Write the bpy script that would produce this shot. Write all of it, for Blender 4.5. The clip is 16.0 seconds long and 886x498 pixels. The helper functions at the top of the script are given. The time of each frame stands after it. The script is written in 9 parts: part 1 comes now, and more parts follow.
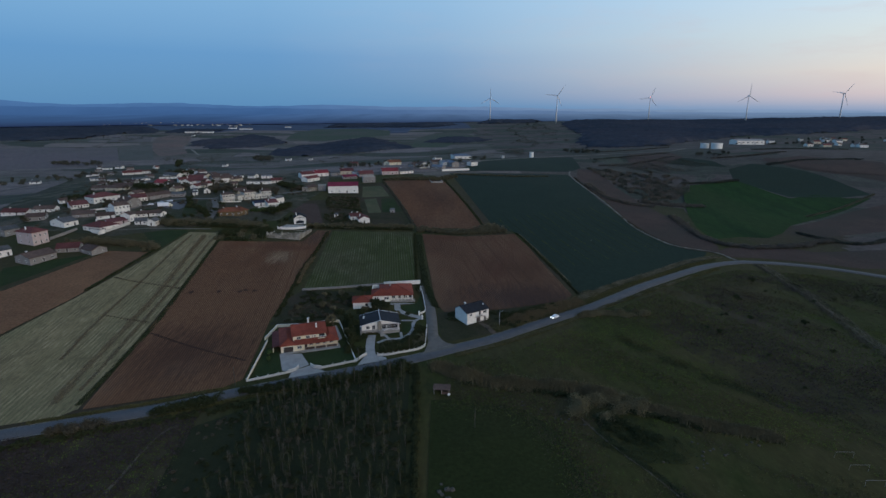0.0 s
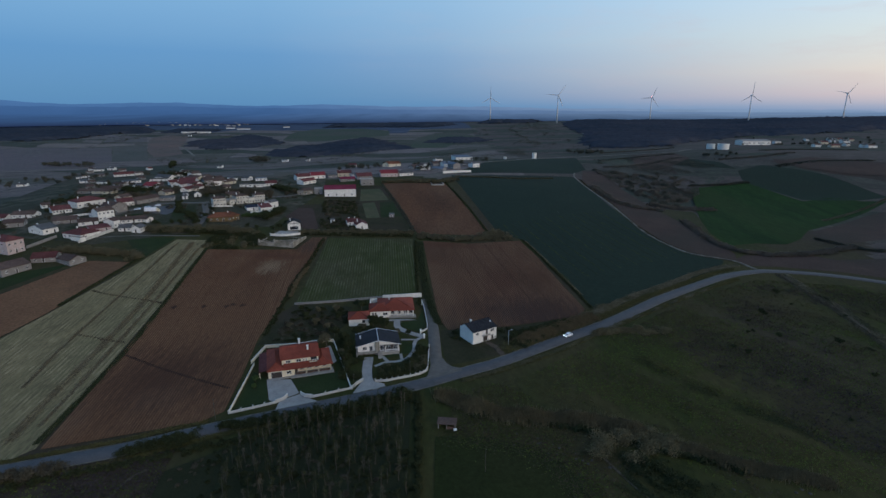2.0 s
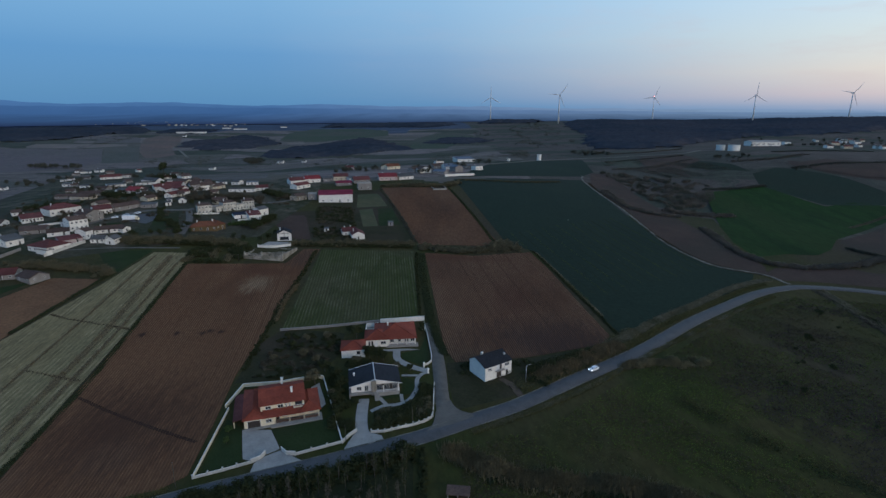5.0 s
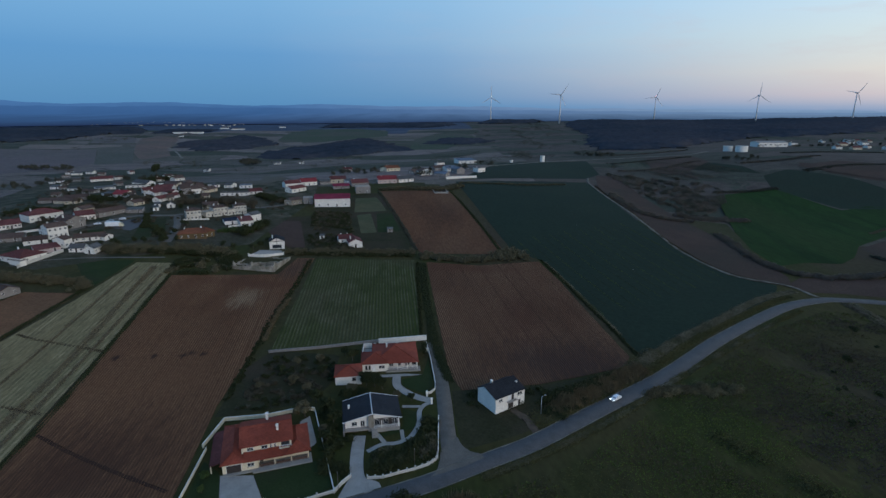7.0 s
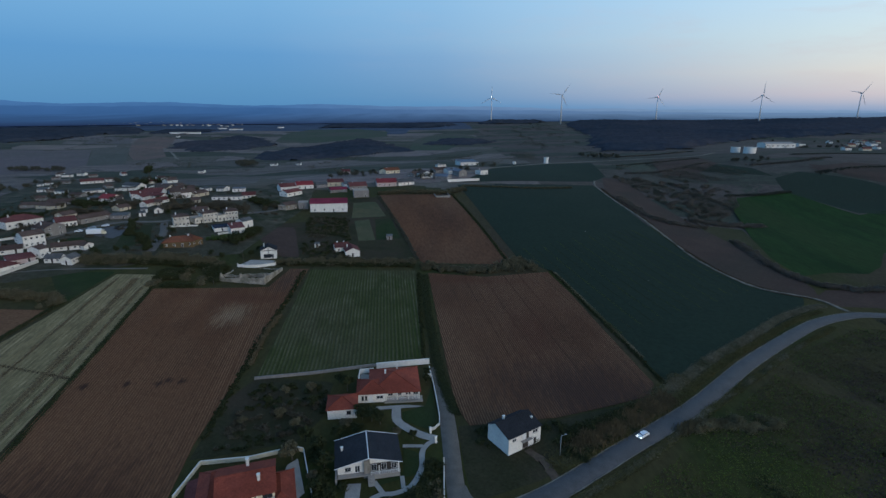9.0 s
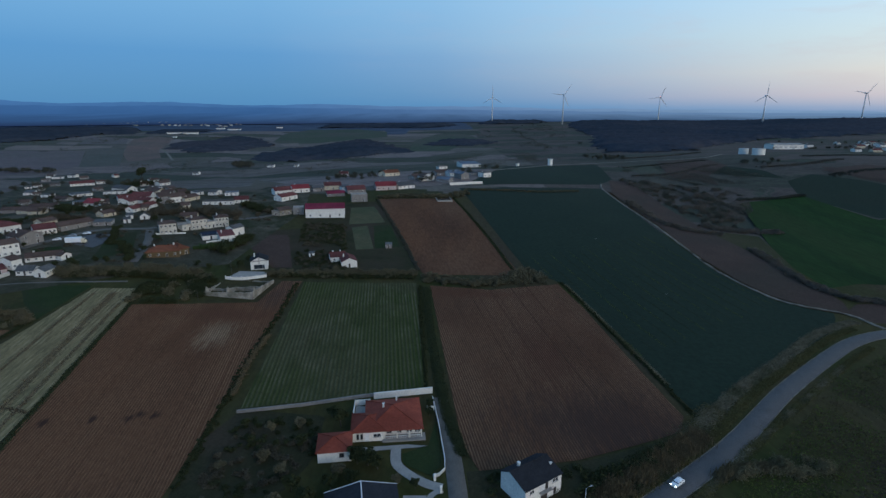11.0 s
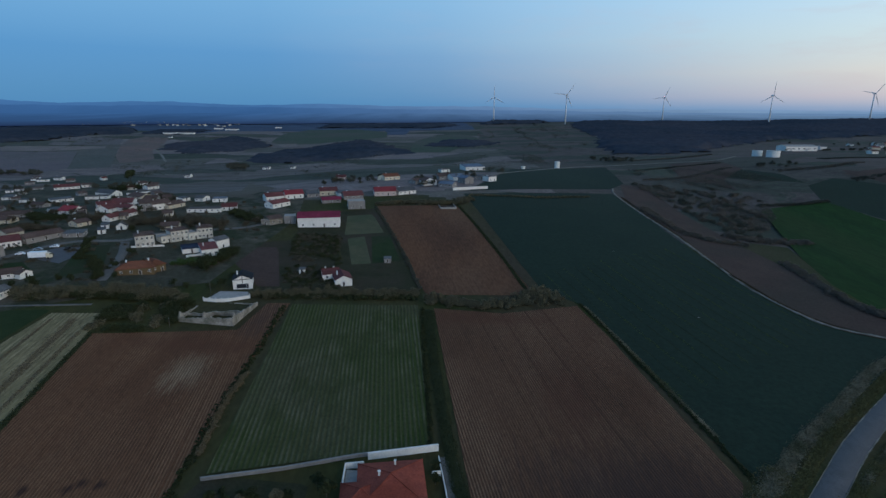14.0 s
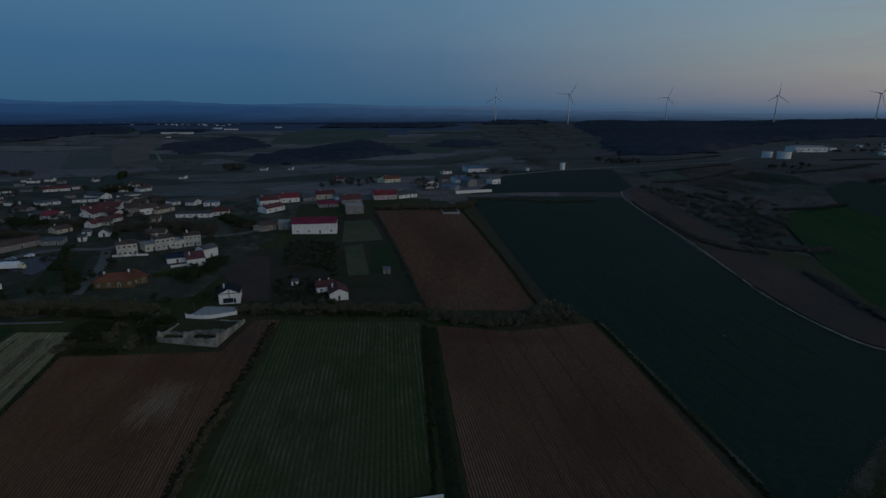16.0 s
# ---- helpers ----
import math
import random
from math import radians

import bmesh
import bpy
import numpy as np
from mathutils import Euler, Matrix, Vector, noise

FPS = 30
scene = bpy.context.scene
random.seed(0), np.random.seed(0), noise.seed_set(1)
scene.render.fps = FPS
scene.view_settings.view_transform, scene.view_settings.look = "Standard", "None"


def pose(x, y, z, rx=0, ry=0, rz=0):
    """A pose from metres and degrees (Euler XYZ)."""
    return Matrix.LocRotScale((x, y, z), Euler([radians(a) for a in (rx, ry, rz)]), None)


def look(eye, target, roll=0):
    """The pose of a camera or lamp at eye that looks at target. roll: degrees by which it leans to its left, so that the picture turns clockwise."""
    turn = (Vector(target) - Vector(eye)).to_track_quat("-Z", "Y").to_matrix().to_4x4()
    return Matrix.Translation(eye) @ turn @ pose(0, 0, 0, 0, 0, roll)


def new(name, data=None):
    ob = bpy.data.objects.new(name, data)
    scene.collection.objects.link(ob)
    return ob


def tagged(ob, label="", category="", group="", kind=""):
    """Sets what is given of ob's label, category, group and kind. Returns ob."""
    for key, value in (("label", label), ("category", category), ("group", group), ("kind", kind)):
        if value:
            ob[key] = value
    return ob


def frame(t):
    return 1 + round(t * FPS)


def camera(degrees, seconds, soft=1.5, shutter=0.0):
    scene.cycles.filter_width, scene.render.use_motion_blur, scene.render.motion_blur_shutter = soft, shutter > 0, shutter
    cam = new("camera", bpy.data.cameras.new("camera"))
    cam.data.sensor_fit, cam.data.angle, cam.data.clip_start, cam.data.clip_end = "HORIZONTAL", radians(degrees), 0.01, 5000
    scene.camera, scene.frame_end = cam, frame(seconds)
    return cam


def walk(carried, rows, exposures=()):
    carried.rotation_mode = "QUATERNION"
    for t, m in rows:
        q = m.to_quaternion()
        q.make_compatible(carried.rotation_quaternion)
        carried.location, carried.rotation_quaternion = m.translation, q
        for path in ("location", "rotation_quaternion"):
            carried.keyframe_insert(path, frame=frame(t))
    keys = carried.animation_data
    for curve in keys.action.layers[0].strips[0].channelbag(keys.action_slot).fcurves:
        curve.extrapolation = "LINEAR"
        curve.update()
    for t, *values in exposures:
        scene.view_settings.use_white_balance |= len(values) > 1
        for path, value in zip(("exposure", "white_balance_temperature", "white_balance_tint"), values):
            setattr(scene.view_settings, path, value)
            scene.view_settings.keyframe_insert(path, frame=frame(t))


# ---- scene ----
cam = camera(80.1, 16.0)
PATH = [
    (0, (1.000, -0.174, 80.830), (0.713, 96.503, 55.267), 0.02),
    (1, (0.078, 9.952, 80.920), (-0.145, 106.623, 55.332), 0.02),
    (2, (-0.867, 20.059, 80.948), (-1.026, 116.725, 55.343), 0.02),
    (3, (-1.823, 30.151, 80.942), (-1.919, 126.814, 55.325), 0.03),
    (4, (-2.780, 40.233, 80.924), (-2.815, 136.895, 55.300), 0.03),
    (5, (-3.729, 50.308, 80.911), (-3.706, 146.968, 55.284), 0.04),
    (6, (-4.662, 60.376, 80.918), (-4.585, 157.036, 55.290), 0.05),
    (7, (-5.572, 70.438, 80.953), (-5.449, 167.099, 55.326), 0.06),
    (8, (-6.454, 80.491, 81.021), (-6.291, 177.153, 55.397), 0.08),
    (9, (-7.305, 90.534, 81.123), (-7.112, 187.195, 55.500), 0.09),
    (10, (-8.122, 100.560, 81.254), (-7.909, 197.222, 55.632), 0.11),
    (11, (-8.904, 110.565, 81.407), (-8.682, 207.226, 55.783), 0.13),
    (12, (-9.651, 120.540, 81.569), (-9.434, 217.200, 55.940), 0.15),
    (13, (-10.367, 130.477, 81.722), (-10.169, 227.134, 56.084), 0.18),
    (14, (-11.052, 140.366, 81.846), (-10.889, 237.019, 56.192), 0.20),
    (15, (-11.713, 150.194, 81.915), (-11.602, 246.841, 56.239), 0.23),
    (16, (-12.356, 159.948, 81.898), (-12.315, 256.588, 56.193), 0.26),
]
walk(cam, [(t, look(eye, target, roll)) for t, eye, target, roll in PATH],
     exposures=[(0, 0, 6500, 11), (4, 0, 6400, 10), (8, 0, 6150, 7), (13, 0, 5980, 5), (13.5, 0, 5980, 5), (14.0, -0.05, 5980, 5), (14.5, -0.2, 5980, 5), (15.0, -0.45, 5980, 5), (15.5, -0.87, 5980, 5), (16.0, -1.42, 5980, 5)])

# ---------------------------------------------------------------- world and light
def srgb(r, g, b):
    return tuple((v / 255 / 12.92 if v < 10.3 else ((v / 255 + 0.055) / 1.055) ** 2.4) for v in (r, g, b)) + (1.0,)


def node(tree, kind, x=0, y=0, **values):
    n = tree.nodes.new(kind)
    n.location = (x, y)
    for key, value in values.items():
        n.inputs[key].default_value = value
    return n


def ramp(tree, fac, stops):
    n = tree.nodes.new("ShaderNodeValToRGB")
    while len(n.color_ramp.elements) < len(stops):
        n.color_ramp.elements.new(0.5)
    for el, (pos, col) in zip(n.color_ramp.elements, stops):
        el.position, el.color = pos, col
    tree.links.new(fac, n.inputs[0])
    return n.outputs[0]


def math_node(tree, op, a, b=0.0, c=None):
    n = tree.nodes.new("ShaderNodeMath")
    n.operation = op
    for slot, v in enumerate((a, b, c)):
        if v is None:
            continue
        if isinstance(v, (int, float)):
            n.inputs[slot].default_value = v
        else:
            tree.links.new(v, n.inputs[slot])
    return n.outputs[0]


def mix_color(tree, fac, a, b, blend="MIX"):
    n = tree.nodes.new("ShaderNodeMix")
    n.data_type, n.blend_type = "RGBA", blend
    for slot, v in ((n.inputs[0], fac), (n.inputs[6], a), (n.inputs[7], b)):
        if isinstance(v, (int, float, tuple)):
            slot.default_value = v
        else:
            tree.links.new(v, slot)
    return n.outputs[2]


SUN_AZIMUTH = 78.0  # degrees from +Y towards +X: the afterglow
world = bpy.data.worlds.new("dusk_sky")
scene.world = world
world.use_nodes = True
wt = world.node_tree
wt.nodes.clear()
coord = wt.nodes.new("ShaderNodeTexCoord")
split = wt.nodes.new("ShaderNodeSeparateXYZ")
wt.links.new(coord.outputs["Generated"], split.inputs[0])
height = math_node(wt, "MAXIMUM", split.outputs[2], 0.0)
elev = math_node(wt, "POWER", height, 0.5)
blue = ramp(wt, elev, [(0.0, srgb(86, 136, 180)), (0.17, srgb(84, 142, 188)), (0.30, srgb(86, 146, 198)), (0.42, srgb(116, 168, 212)), (0.65, srgb(112, 160, 214)), (1.0, srgb(104, 144, 196))])
warm = ramp(wt, elev, [(0.0, srgb(132, 156, 188)), (0.07, srgb(156, 170, 194)), (0.15, srgb(206, 196, 200)), (0.24, srgb(224, 217, 209)), (0.33, srgb(214, 225, 226)), (0.42, srgb(202, 226, 242)), (0.65, srgb(178, 206, 230)), (1.0, srgb(104, 144, 190))])
flat = wt.nodes.new("ShaderNodeCombineXYZ")
wt.links.new(split.outputs[0], flat.inputs[0])
wt.links.new(split.outputs[1], flat.inputs[1])
unit = wt.nodes.new("ShaderNodeVectorMath")
unit.operation = "NORMALIZE"
wt.links.new(flat.outputs[0], unit.inputs[0])
dot = wt.nodes.new("ShaderNodeVectorMath")
dot.operation = "DOT_PRODUCT"
wt.links.new(unit.outputs[0], dot.inputs[0])
dot.inputs[1].default_value = (math.sin(radians(SUN_AZIMUTH)), math.cos(radians(SUN_AZIMUTH)), 0)
toward = ramp(wt, math_node(wt, "MULTIPLY_ADD", dot.outputs["Value"], 0.5, 0.5), [(0.22, (0, 0, 0, 1)), (0.45, (0.05, 0.05, 0.05, 1)), (0.60, (0.22, 0.22, 0.22, 1)), (0.75, (0.56, 0.56, 0.56, 1)), (0.90, (0.96, 0.96, 0.96, 1)), (1.0, (1, 1, 1, 1))])
# near the horizon the glow keeps closer to its own quarter of the sky
narrow = math_node(wt, "MULTIPLY_ADD", math_node(wt, "MAXIMUM", math_node(wt, "SUBTRACT", 0.34, elev), 0.0), 3.6, 1.0)
toward = math_node(wt, "POWER", toward, narrow)
sky_mix = mix_color(wt, toward, blue, warm)
# thin streaks of high cloud in the glow
stretch = wt.nodes.new("ShaderNodeMapping")
stretch.inputs["Scale"].default_value = (3.0, 3.0, 16.0)
stretch.inputs["Rotation"].default_value = (0.0, 0.28, 0.0)
wt.links.new(coord.outputs["Generated"], stretch.inputs[0])
wisp = node(wt, "ShaderNodeTexNoise", Scale=2.2, Detail=6.0, Roughness=0.62)
wt.links.new(stretch.outputs[0], wisp.inputs[0])
wisp_mask = ramp(wt, wisp.outputs[0], [(0.50, (0, 0, 0, 1)), (0.78, (0.35, 0.35, 0.35, 1))])
wisp_fac = math_node(wt, "MULTIPLY", wisp_mask, toward)
sky_cloud = mix_color(wt, wisp_fac, sky_mix, srgb(196, 178, 186))
nishita = wt.nodes.new("ShaderNodeTexSky")
nishita.sky_type = "NISHITA"
nishita.sun_disc = False
nishita.sun_elevation = radians(2.0)
nishita.sun_rotation = radians(SUN_AZIMUTH)
low = mix_color(wt, 1.0, nishita.outputs[0], (0.02, 0.02, 0.02, 1), "MULTIPLY")
sky_all = mix_color(wt, 1.0, sky_cloud, low, "ADD")
back = node(wt, "ShaderNodeBackground", Strength=1.0)
wt.links.new(sky_all, back.inputs[0])
wout = wt.nodes.new("ShaderNodeOutputWorld")
wt.links.new(back.outputs[0], wout.inputs[0])

glow = bpy.data.lights.new("afterglow", "SUN")
glow.energy, glow.angle, glow.color = 1.35, radians(40), (1.0, 0.85, 0.72)
glow_ob = new("afterglow", glow)
glow_ob.matrix_world = look((math.sin(radians(140)) * 100, math.cos(radians(140)) * 100, 24), (0, 0, 0))

# ---------------------------------------------------------------- lay of the land
NEAR_SWELLS = [[1.3, 0.4, -2.8, -0.7, -5.7, -4.0, -0.5], [3.3, 3.1, -1.5, 2.3, 3.2, -0.7, -0.3], [2.6, 3.3, 3.4, -4.8, -1.8, -2.7, -2.7], [0.8, 3.7, 9.7, 1.6, -7.8, -10.2, -11.6], [0.4, -2.2, 1.2, 8.9, -3.3, 9.7, 5.6]]
FAR_SWELLS = [[-1.1, -4.6, -5.9, 3.2, 11.0, -1.1, -1.1, 0.2], [2.2, 2.5, -3.3, -2.4, 4.0, 0.9, 4.6, 3.9], [3.0, 5.1, 1.1, -0.4, -1.7, 5.4, 18.2, 13.6], [0.3, -1.1, -0.0, 13.0, 17.3, 9.0, 12.8, 10.9]]

MID_SWELLS = [[-0.1, -0.2, -0.1, -0.7, 0.7, 0.6, -2, 0.6, 0.3, -0.2], [-0.5, 0.7, 2, -0.5, -0.2, 0.4, -3, -0.4, -0.7, -1], [-1.6, 1.2, 4.9, -2.6, 2.3, -0.6, -2.9, -0.9, -1, -0.8], [-0.8, 0.2, 3.5, -5.6, -1.7, 0.2, -0.1, -1.2, -1.5, -0.5], [0.3, 0.2, 1, -0.4, -0, 0.2, -0.3, -0.7, -1, -0.5], [-0.1, -0.8, -1.4, -0.2, 0, -1.2, -1.6, -0.5, -0.5, -0.7]]


def land(x, y):
    """Height of the land: a slope up to the village plus broad swells, and the plain that lifts to the horizon."""
    x, y = np.asarray(x, float), np.asarray(y, float)
    z = -12 + 14 / (1 + np.exp(-np.clip((y - 380) / 60, -60, 60)))
    for j, row in enumerate(NEAR_SWELLS):
        for i, h in enumerate(row):
            z = z + h * np.exp(-((x + 400 - 160 * i) ** 2 + (y - 80 - 160 * j) ** 2) / (2 * 135 ** 2))
    for j, row in enumerate(FAR_SWELLS):
        for i, h in enumerate(row):
            z = z + h * np.exp(-((x + 1400 - 500 * i) ** 2 + (y - 800 - 500 * j) ** 2) / (2 * 420 ** 2))
    for j, row in enumerate(MID_SWELLS):
        for i, h in enumerate(row):
            z = z + h * np.exp(-((x + 420 - 100 * i) ** 2 + (y - 100 - 120 * j) ** 2) / (2 * 95 ** 2))
    d = np.clip((np.hypot(x, y) - 2500) / 2400, 0, 1)
    return z + 46 * d * d * (3 - 2 * d)


GRID = (np.arange(-4400.0, 4401.0, 10.0), np.arange(-2600.0, 4901.0, 10.0))
HEIGHTS = land(*np.meshgrid(*GRID))


def ground(x, y):
    """Height of the land, read from a fine grid."""
    u = np.clip((np.asarray(x, float) + 4400) / 10, 0, len(GRID[0]) - 1.001)
    v = np.clip((np.asarray(y, float) + 2600) / 10, 0, len(GRID[1]) - 1.001)
    i, j = u.astype(int), v.astype(int)
    u, v = u - i, v - j
    return (HEIGHTS[j, i] * (1 - u) + HEIGHTS[j, i + 1] * u) * (1 - v) + (HEIGHTS[j + 1, i] * (1 - u) + HEIGHTS[j + 1, i + 1] * u) * v


def gz(x, y):
    return float(ground(x, y))

# ---------------------------------------------------------------- materials
MATS = {}


def material(name, a, b=None, scale=0.3, rough=0.9, bump=0.0, fine=None, c=None, metal=0.0, spread=(0.35, 0.65), stretch=(1, 1, 1), vary=0.0, island=False, spec=0.3):
    """Two colours mixed by broad noise, a third by patches, fine grain, and relief; sizes in metres."""
    if name in MATS:
        return MATS[name]
    m = bpy.data.materials.new(name)
    m.use_nodes = True
    t = m.node_tree
    bsdf = t.nodes["Principled BSDF"]
    geo = t.nodes.new("ShaderNodeNewGeometry")
    place = t.nodes.new("ShaderNodeMapping")
    place.inputs["Scale"].default_value = stretch
    t.links.new(geo.outputs["Position"], place.inputs[0])
    where = place.outputs[0]
    b = b or tuple(v * 0.8 for v in a)
    n1 = node(t, "ShaderNodeTexNoise", Scale=scale, Detail=5.0, Roughness=0.6)
    t.links.new(where, n1.inputs[0])
    col = mix_color(t, ramp(t, n1.outputs[0], [(spread[0], (0, 0, 0, 1)), (spread[1], (1, 1, 1, 1))]), (*a, 1), (*b, 1))
    if c:
        n3 = node(t, "ShaderNodeTexNoise", Scale=scale * 0.23, Detail=4.0, Roughness=0.55)
        t.links.new(where, n3.inputs[0])
        col = mix_color(t, ramp(t, n3.outputs[0], [(0.46, (0, 0, 0, 1)), (0.62, (1, 1, 1, 1))]), col, (*c, 1))
    fine = fine or scale * 9
    n2 = node(t, "ShaderNodeTexNoise", Scale=fine, Detail=4.0, Roughness=0.65)
    t.links.new(where, n2.inputs[0])
    grain = ramp(t, n2.outputs[0], [(0.3, (0.72, 0.72, 0.72, 1)), (0.7, (1.18, 1.18, 1.18, 1))])
    col = mix_color(t, 1.0, col, grain, "MULTIPLY")
    if vary:
        if island:
            rnd = geo.outputs["Random Per Island"]
        else:
            rnd = t.nodes.new("ShaderNodeObjectInfo").outputs["Random"]
        shade = ramp(t, rnd, [(0.0, (1 - vary,) * 3 + (1,)), (1.0, (1 + vary,) * 3 + (1,))])
        col = mix_color(t, 1.0, col, shade, "MULTIPLY")
    t.links.new(col, bsdf.inputs["Base Color"])
    bsdf.inputs["Roughness"].default_value = rough
    bsdf.inputs["Metallic"].default_value = metal
    bsdf.inputs["Specular IOR Level"].default_value = spec
    if bump:
        bn = node(t, "ShaderNodeBump", Strength=0.8, Distance=bump)
        t.links.new(n2.outputs[0], bn.inputs["Height"])
        t.links.new(bn.outputs[0], bsdf.inputs["Normal"])
    MATS[name] = m
    return m


def land_use(name, size, uses):
    """Farmland too far off for single plots: soft-edged strips of different use, with hedge-dark streaks."""
    m = bpy.data.materials.new(name)
    m.use_nodes = True
    t = m.node_tree
    bsdf = t.nodes["Principled BSDF"]
    geo = t.nodes.new("ShaderNodeNewGeometry")
    bend = node(t, "ShaderNodeTexNoise", Scale=size * 1.2, Detail=4.0, Roughness=0.6)
    t.links.new(geo.outputs["Position"], bend.inputs[0])
    push = t.nodes.new("ShaderNodeVectorMath")
    push.operation = "MULTIPLY_ADD"
    push.inputs[1].default_value = (90, 90, 0)
    t.links.new(bend.outputs["Color"], push.inputs[0])
    t.links.new(geo.outputs["Position"], push.inputs[2])
    place = t.nodes.new("ShaderNodeMapping")
    place.inputs["Scale"].default_value = (0.5, 1.3, 0)
    place.inputs["Rotation"].default_value = (0, 0, 0.12)
    t.links.new(push.outputs[0], place.inputs[0])
    cells = node(t, "ShaderNodeTexVoronoi", Scale=size)
    cells.feature = "SMOOTH_F1"
    cells.inputs["Smoothness"].default_value = 0.05
    t.links.new(place.outputs[0], cells.inputs[0])
    tone = t.nodes.new("ShaderNodeSeparateColor")
    t.links.new(cells.outputs["Color"], tone.inputs[0])
    col = ramp(t, tone.outputs[0], [(at, (*c, 1)) for at, c in uses])
    for scale, low, high in ((size * 5, 0.74, 1.22), (size * 40, 0.78, 1.2)):
        n = node(t, "ShaderNodeTexNoise", Scale=scale, Detail=6.0, Roughness=0.65)
        t.links.new(place.outputs[0], n.inputs[0])
        col = mix_color(t, 1.0, col, ramp(t, n.outputs[0], [(0.34, (low,) * 3 + (1,)), (0.66, (high,) * 3 + (1,))]), "MULTIPLY")
    t.links.new(col, bsdf.inputs["Base Color"])
    bsdf.inputs["Roughness"].default_value = 0.95
    bsdf.inputs["Specular IOR Level"].default_value = 0.05
    MATS[name] = m
    return m


def glowing(name, color, strength):
    m = bpy.data.materials.new(name)
    m.use_nodes = True
    bsdf = m.node_tree.nodes["Principled BSDF"]
    bsdf.inputs["Emission Color"].default_value = (*color, 1)
    bsdf.inputs["Emission Strength"].default_value = strength
    return m


GRASS = material("grass", (0.033, 0.038, 0.010), (0.050, 0.043, 0.015), 0.03, 0.95, 0.2, 0.5, (0.047, 0.036, 0.022), spec=0.1, stretch=(1, 0.5, 1), spread=(0.40, 0.60))
TURF_GREEN = material("turf_green", (0.058, 0.080, 0.015), (0.084, 0.100, 0.021), 0.06, 0.9, 0.0, 1.0, vary=0.08, island=True, spec=0.1)
TURF_OLIVE = material("turf_olive", (0.088, 0.076, 0.029), (0.064, 0.060, 0.022), 0.06, 0.9, 0.0, 1.0, vary=0.08, island=True, spec=0.1)
TURF_BROWN = material("turf_brown", (0.072, 0.053, 0.032), (0.052, 0.042, 0.027), 0.06, 0.9, 0.0, 1.0, vary=0.08, island=True, spec=0.1)
TURF_STRAW = material("straw_turf", (0.170, 0.144, 0.094), (0.096, 0.088, 0.052), 0.22, 0.9, 0.0, 2.0, (0.058, 0.058, 0.028), vary=0.16, island=True, spec=0.1)
TURF_SOIL = material("crumbled_soil", (0.150, 0.124, 0.080), (0.118, 0.100, 0.064), 0.3, 0.95, 0.0, 3.0, vary=0.2, island=True, spec=0.05)
TURF_HEATH = material("heather_turf", (0.056, 0.040, 0.038), (0.044, 0.034, 0.031), 0.12, 0.9, 0.0, 1.5, vary=0.08, island=True, spec=0.1)
LANE_GREY = material("worn_lane", (0.138, 0.122, 0.104), (0.104, 0.094, 0.081), 0.3, 0.9, 0.01, 4.0, spec=0.15)
WALL_PALE = material("pale_garden_wall", (0.54, 0.52, 0.47), (0.44, 0.425, 0.385), 0.6, 0.85, 0.004, 4.0)
LAWN = material("lawn", (0.023, 0.035, 0.013), (0.030, 0.042, 0.016), 0.15, 0.95, 0.05, 2.5, (0.032, 0.036, 0.018), spec=0.05)
MEADOW = material("meadow", (0.018, 0.044, 0.011), (0.010, 0.026, 0.0085), 0.06, 0.95, 0.1, 0.5, (0.022, 0.041, 0.012), spec=0.05, stretch=(0.9, 0.16, 1), spread=(0.42, 0.66))
CROP = material("young_crop", (0.0132, 0.0250, 0.0160), (0.0164, 0.0287, 0.0176), 0.02, 0.95, 0.1, 0.5, (0.0162, 0.0256, 0.0159), spec=0.1)
VINE_SOIL = material("vine_floor", (0.037, 0.048, 0.013), (0.048, 0.055, 0.018), 0.08, 0.95, 0.1, 1.0, (0.060, 0.056, 0.027), spec=0.05)
STUBBLE = material("stubble", (0.230, 0.177, 0.090), (0.126, 0.102, 0.052), 0.22, 0.95, 0.12, 1.3, (0.150, 0.130, 0.066), spec=0.05, stretch=(1, 0.25, 1))
SOIL = material("ploughed_soil", (0.112, 0.053, 0.027), (0.076, 0.038, 0.021), 0.05, 0.95, 0.1, 1.2, (0.124, 0.064, 0.034), spec=0.05, stretch=(1, 0.35, 1))
SOIL_RED = material("red_soil", (0.094, 0.047, 0.027), (0.066, 0.036, 0.022), 0.04, 0.95, 0.1, 1.2, (0.106, 0.051, 0.029), spec=0.05, stretch=(1, 0.35, 1))
SOIL_RIDGE = material("fine_ridges", (0.174, 0.098, 0.055), (0.102, 0.049, 0.027), 0.030, 0.95, 0.1, 1.4, (0.142, 0.072, 0.039), spec=0.05, stretch=(1, 0.35, 1), spread=(0.40, 0.60))
SOIL_CREST = material("dry_furrow_crest", (0.184, 0.102, 0.055), (0.116, 0.056, 0.030), 0.045, 0.95, 0.1, 1.4, (0.150, 0.077, 0.041), spec=0.05, stretch=(1, 0.35, 1), spread=(0.34, 0.56))
STUBBLE_CREST = material("straw_rows", (0.275, 0.216, 0.118), (0.130, 0.106, 0.056), 0.4, 0.95, 0.1, 1.2, (0.180, 0.146, 0.076), spec=0.05, stretch=(1, 0.3, 1))
VINE_CREST = material("dry_vine_rows", (0.098, 0.090, 0.050), (0.042, 0.047, 0.018), 0.16, 0.95, 0.1, 1.6, (0.060, 0.061, 0.028), spec=0.05, stretch=(1, 0.5, 1), spread=(0.38, 0.62))
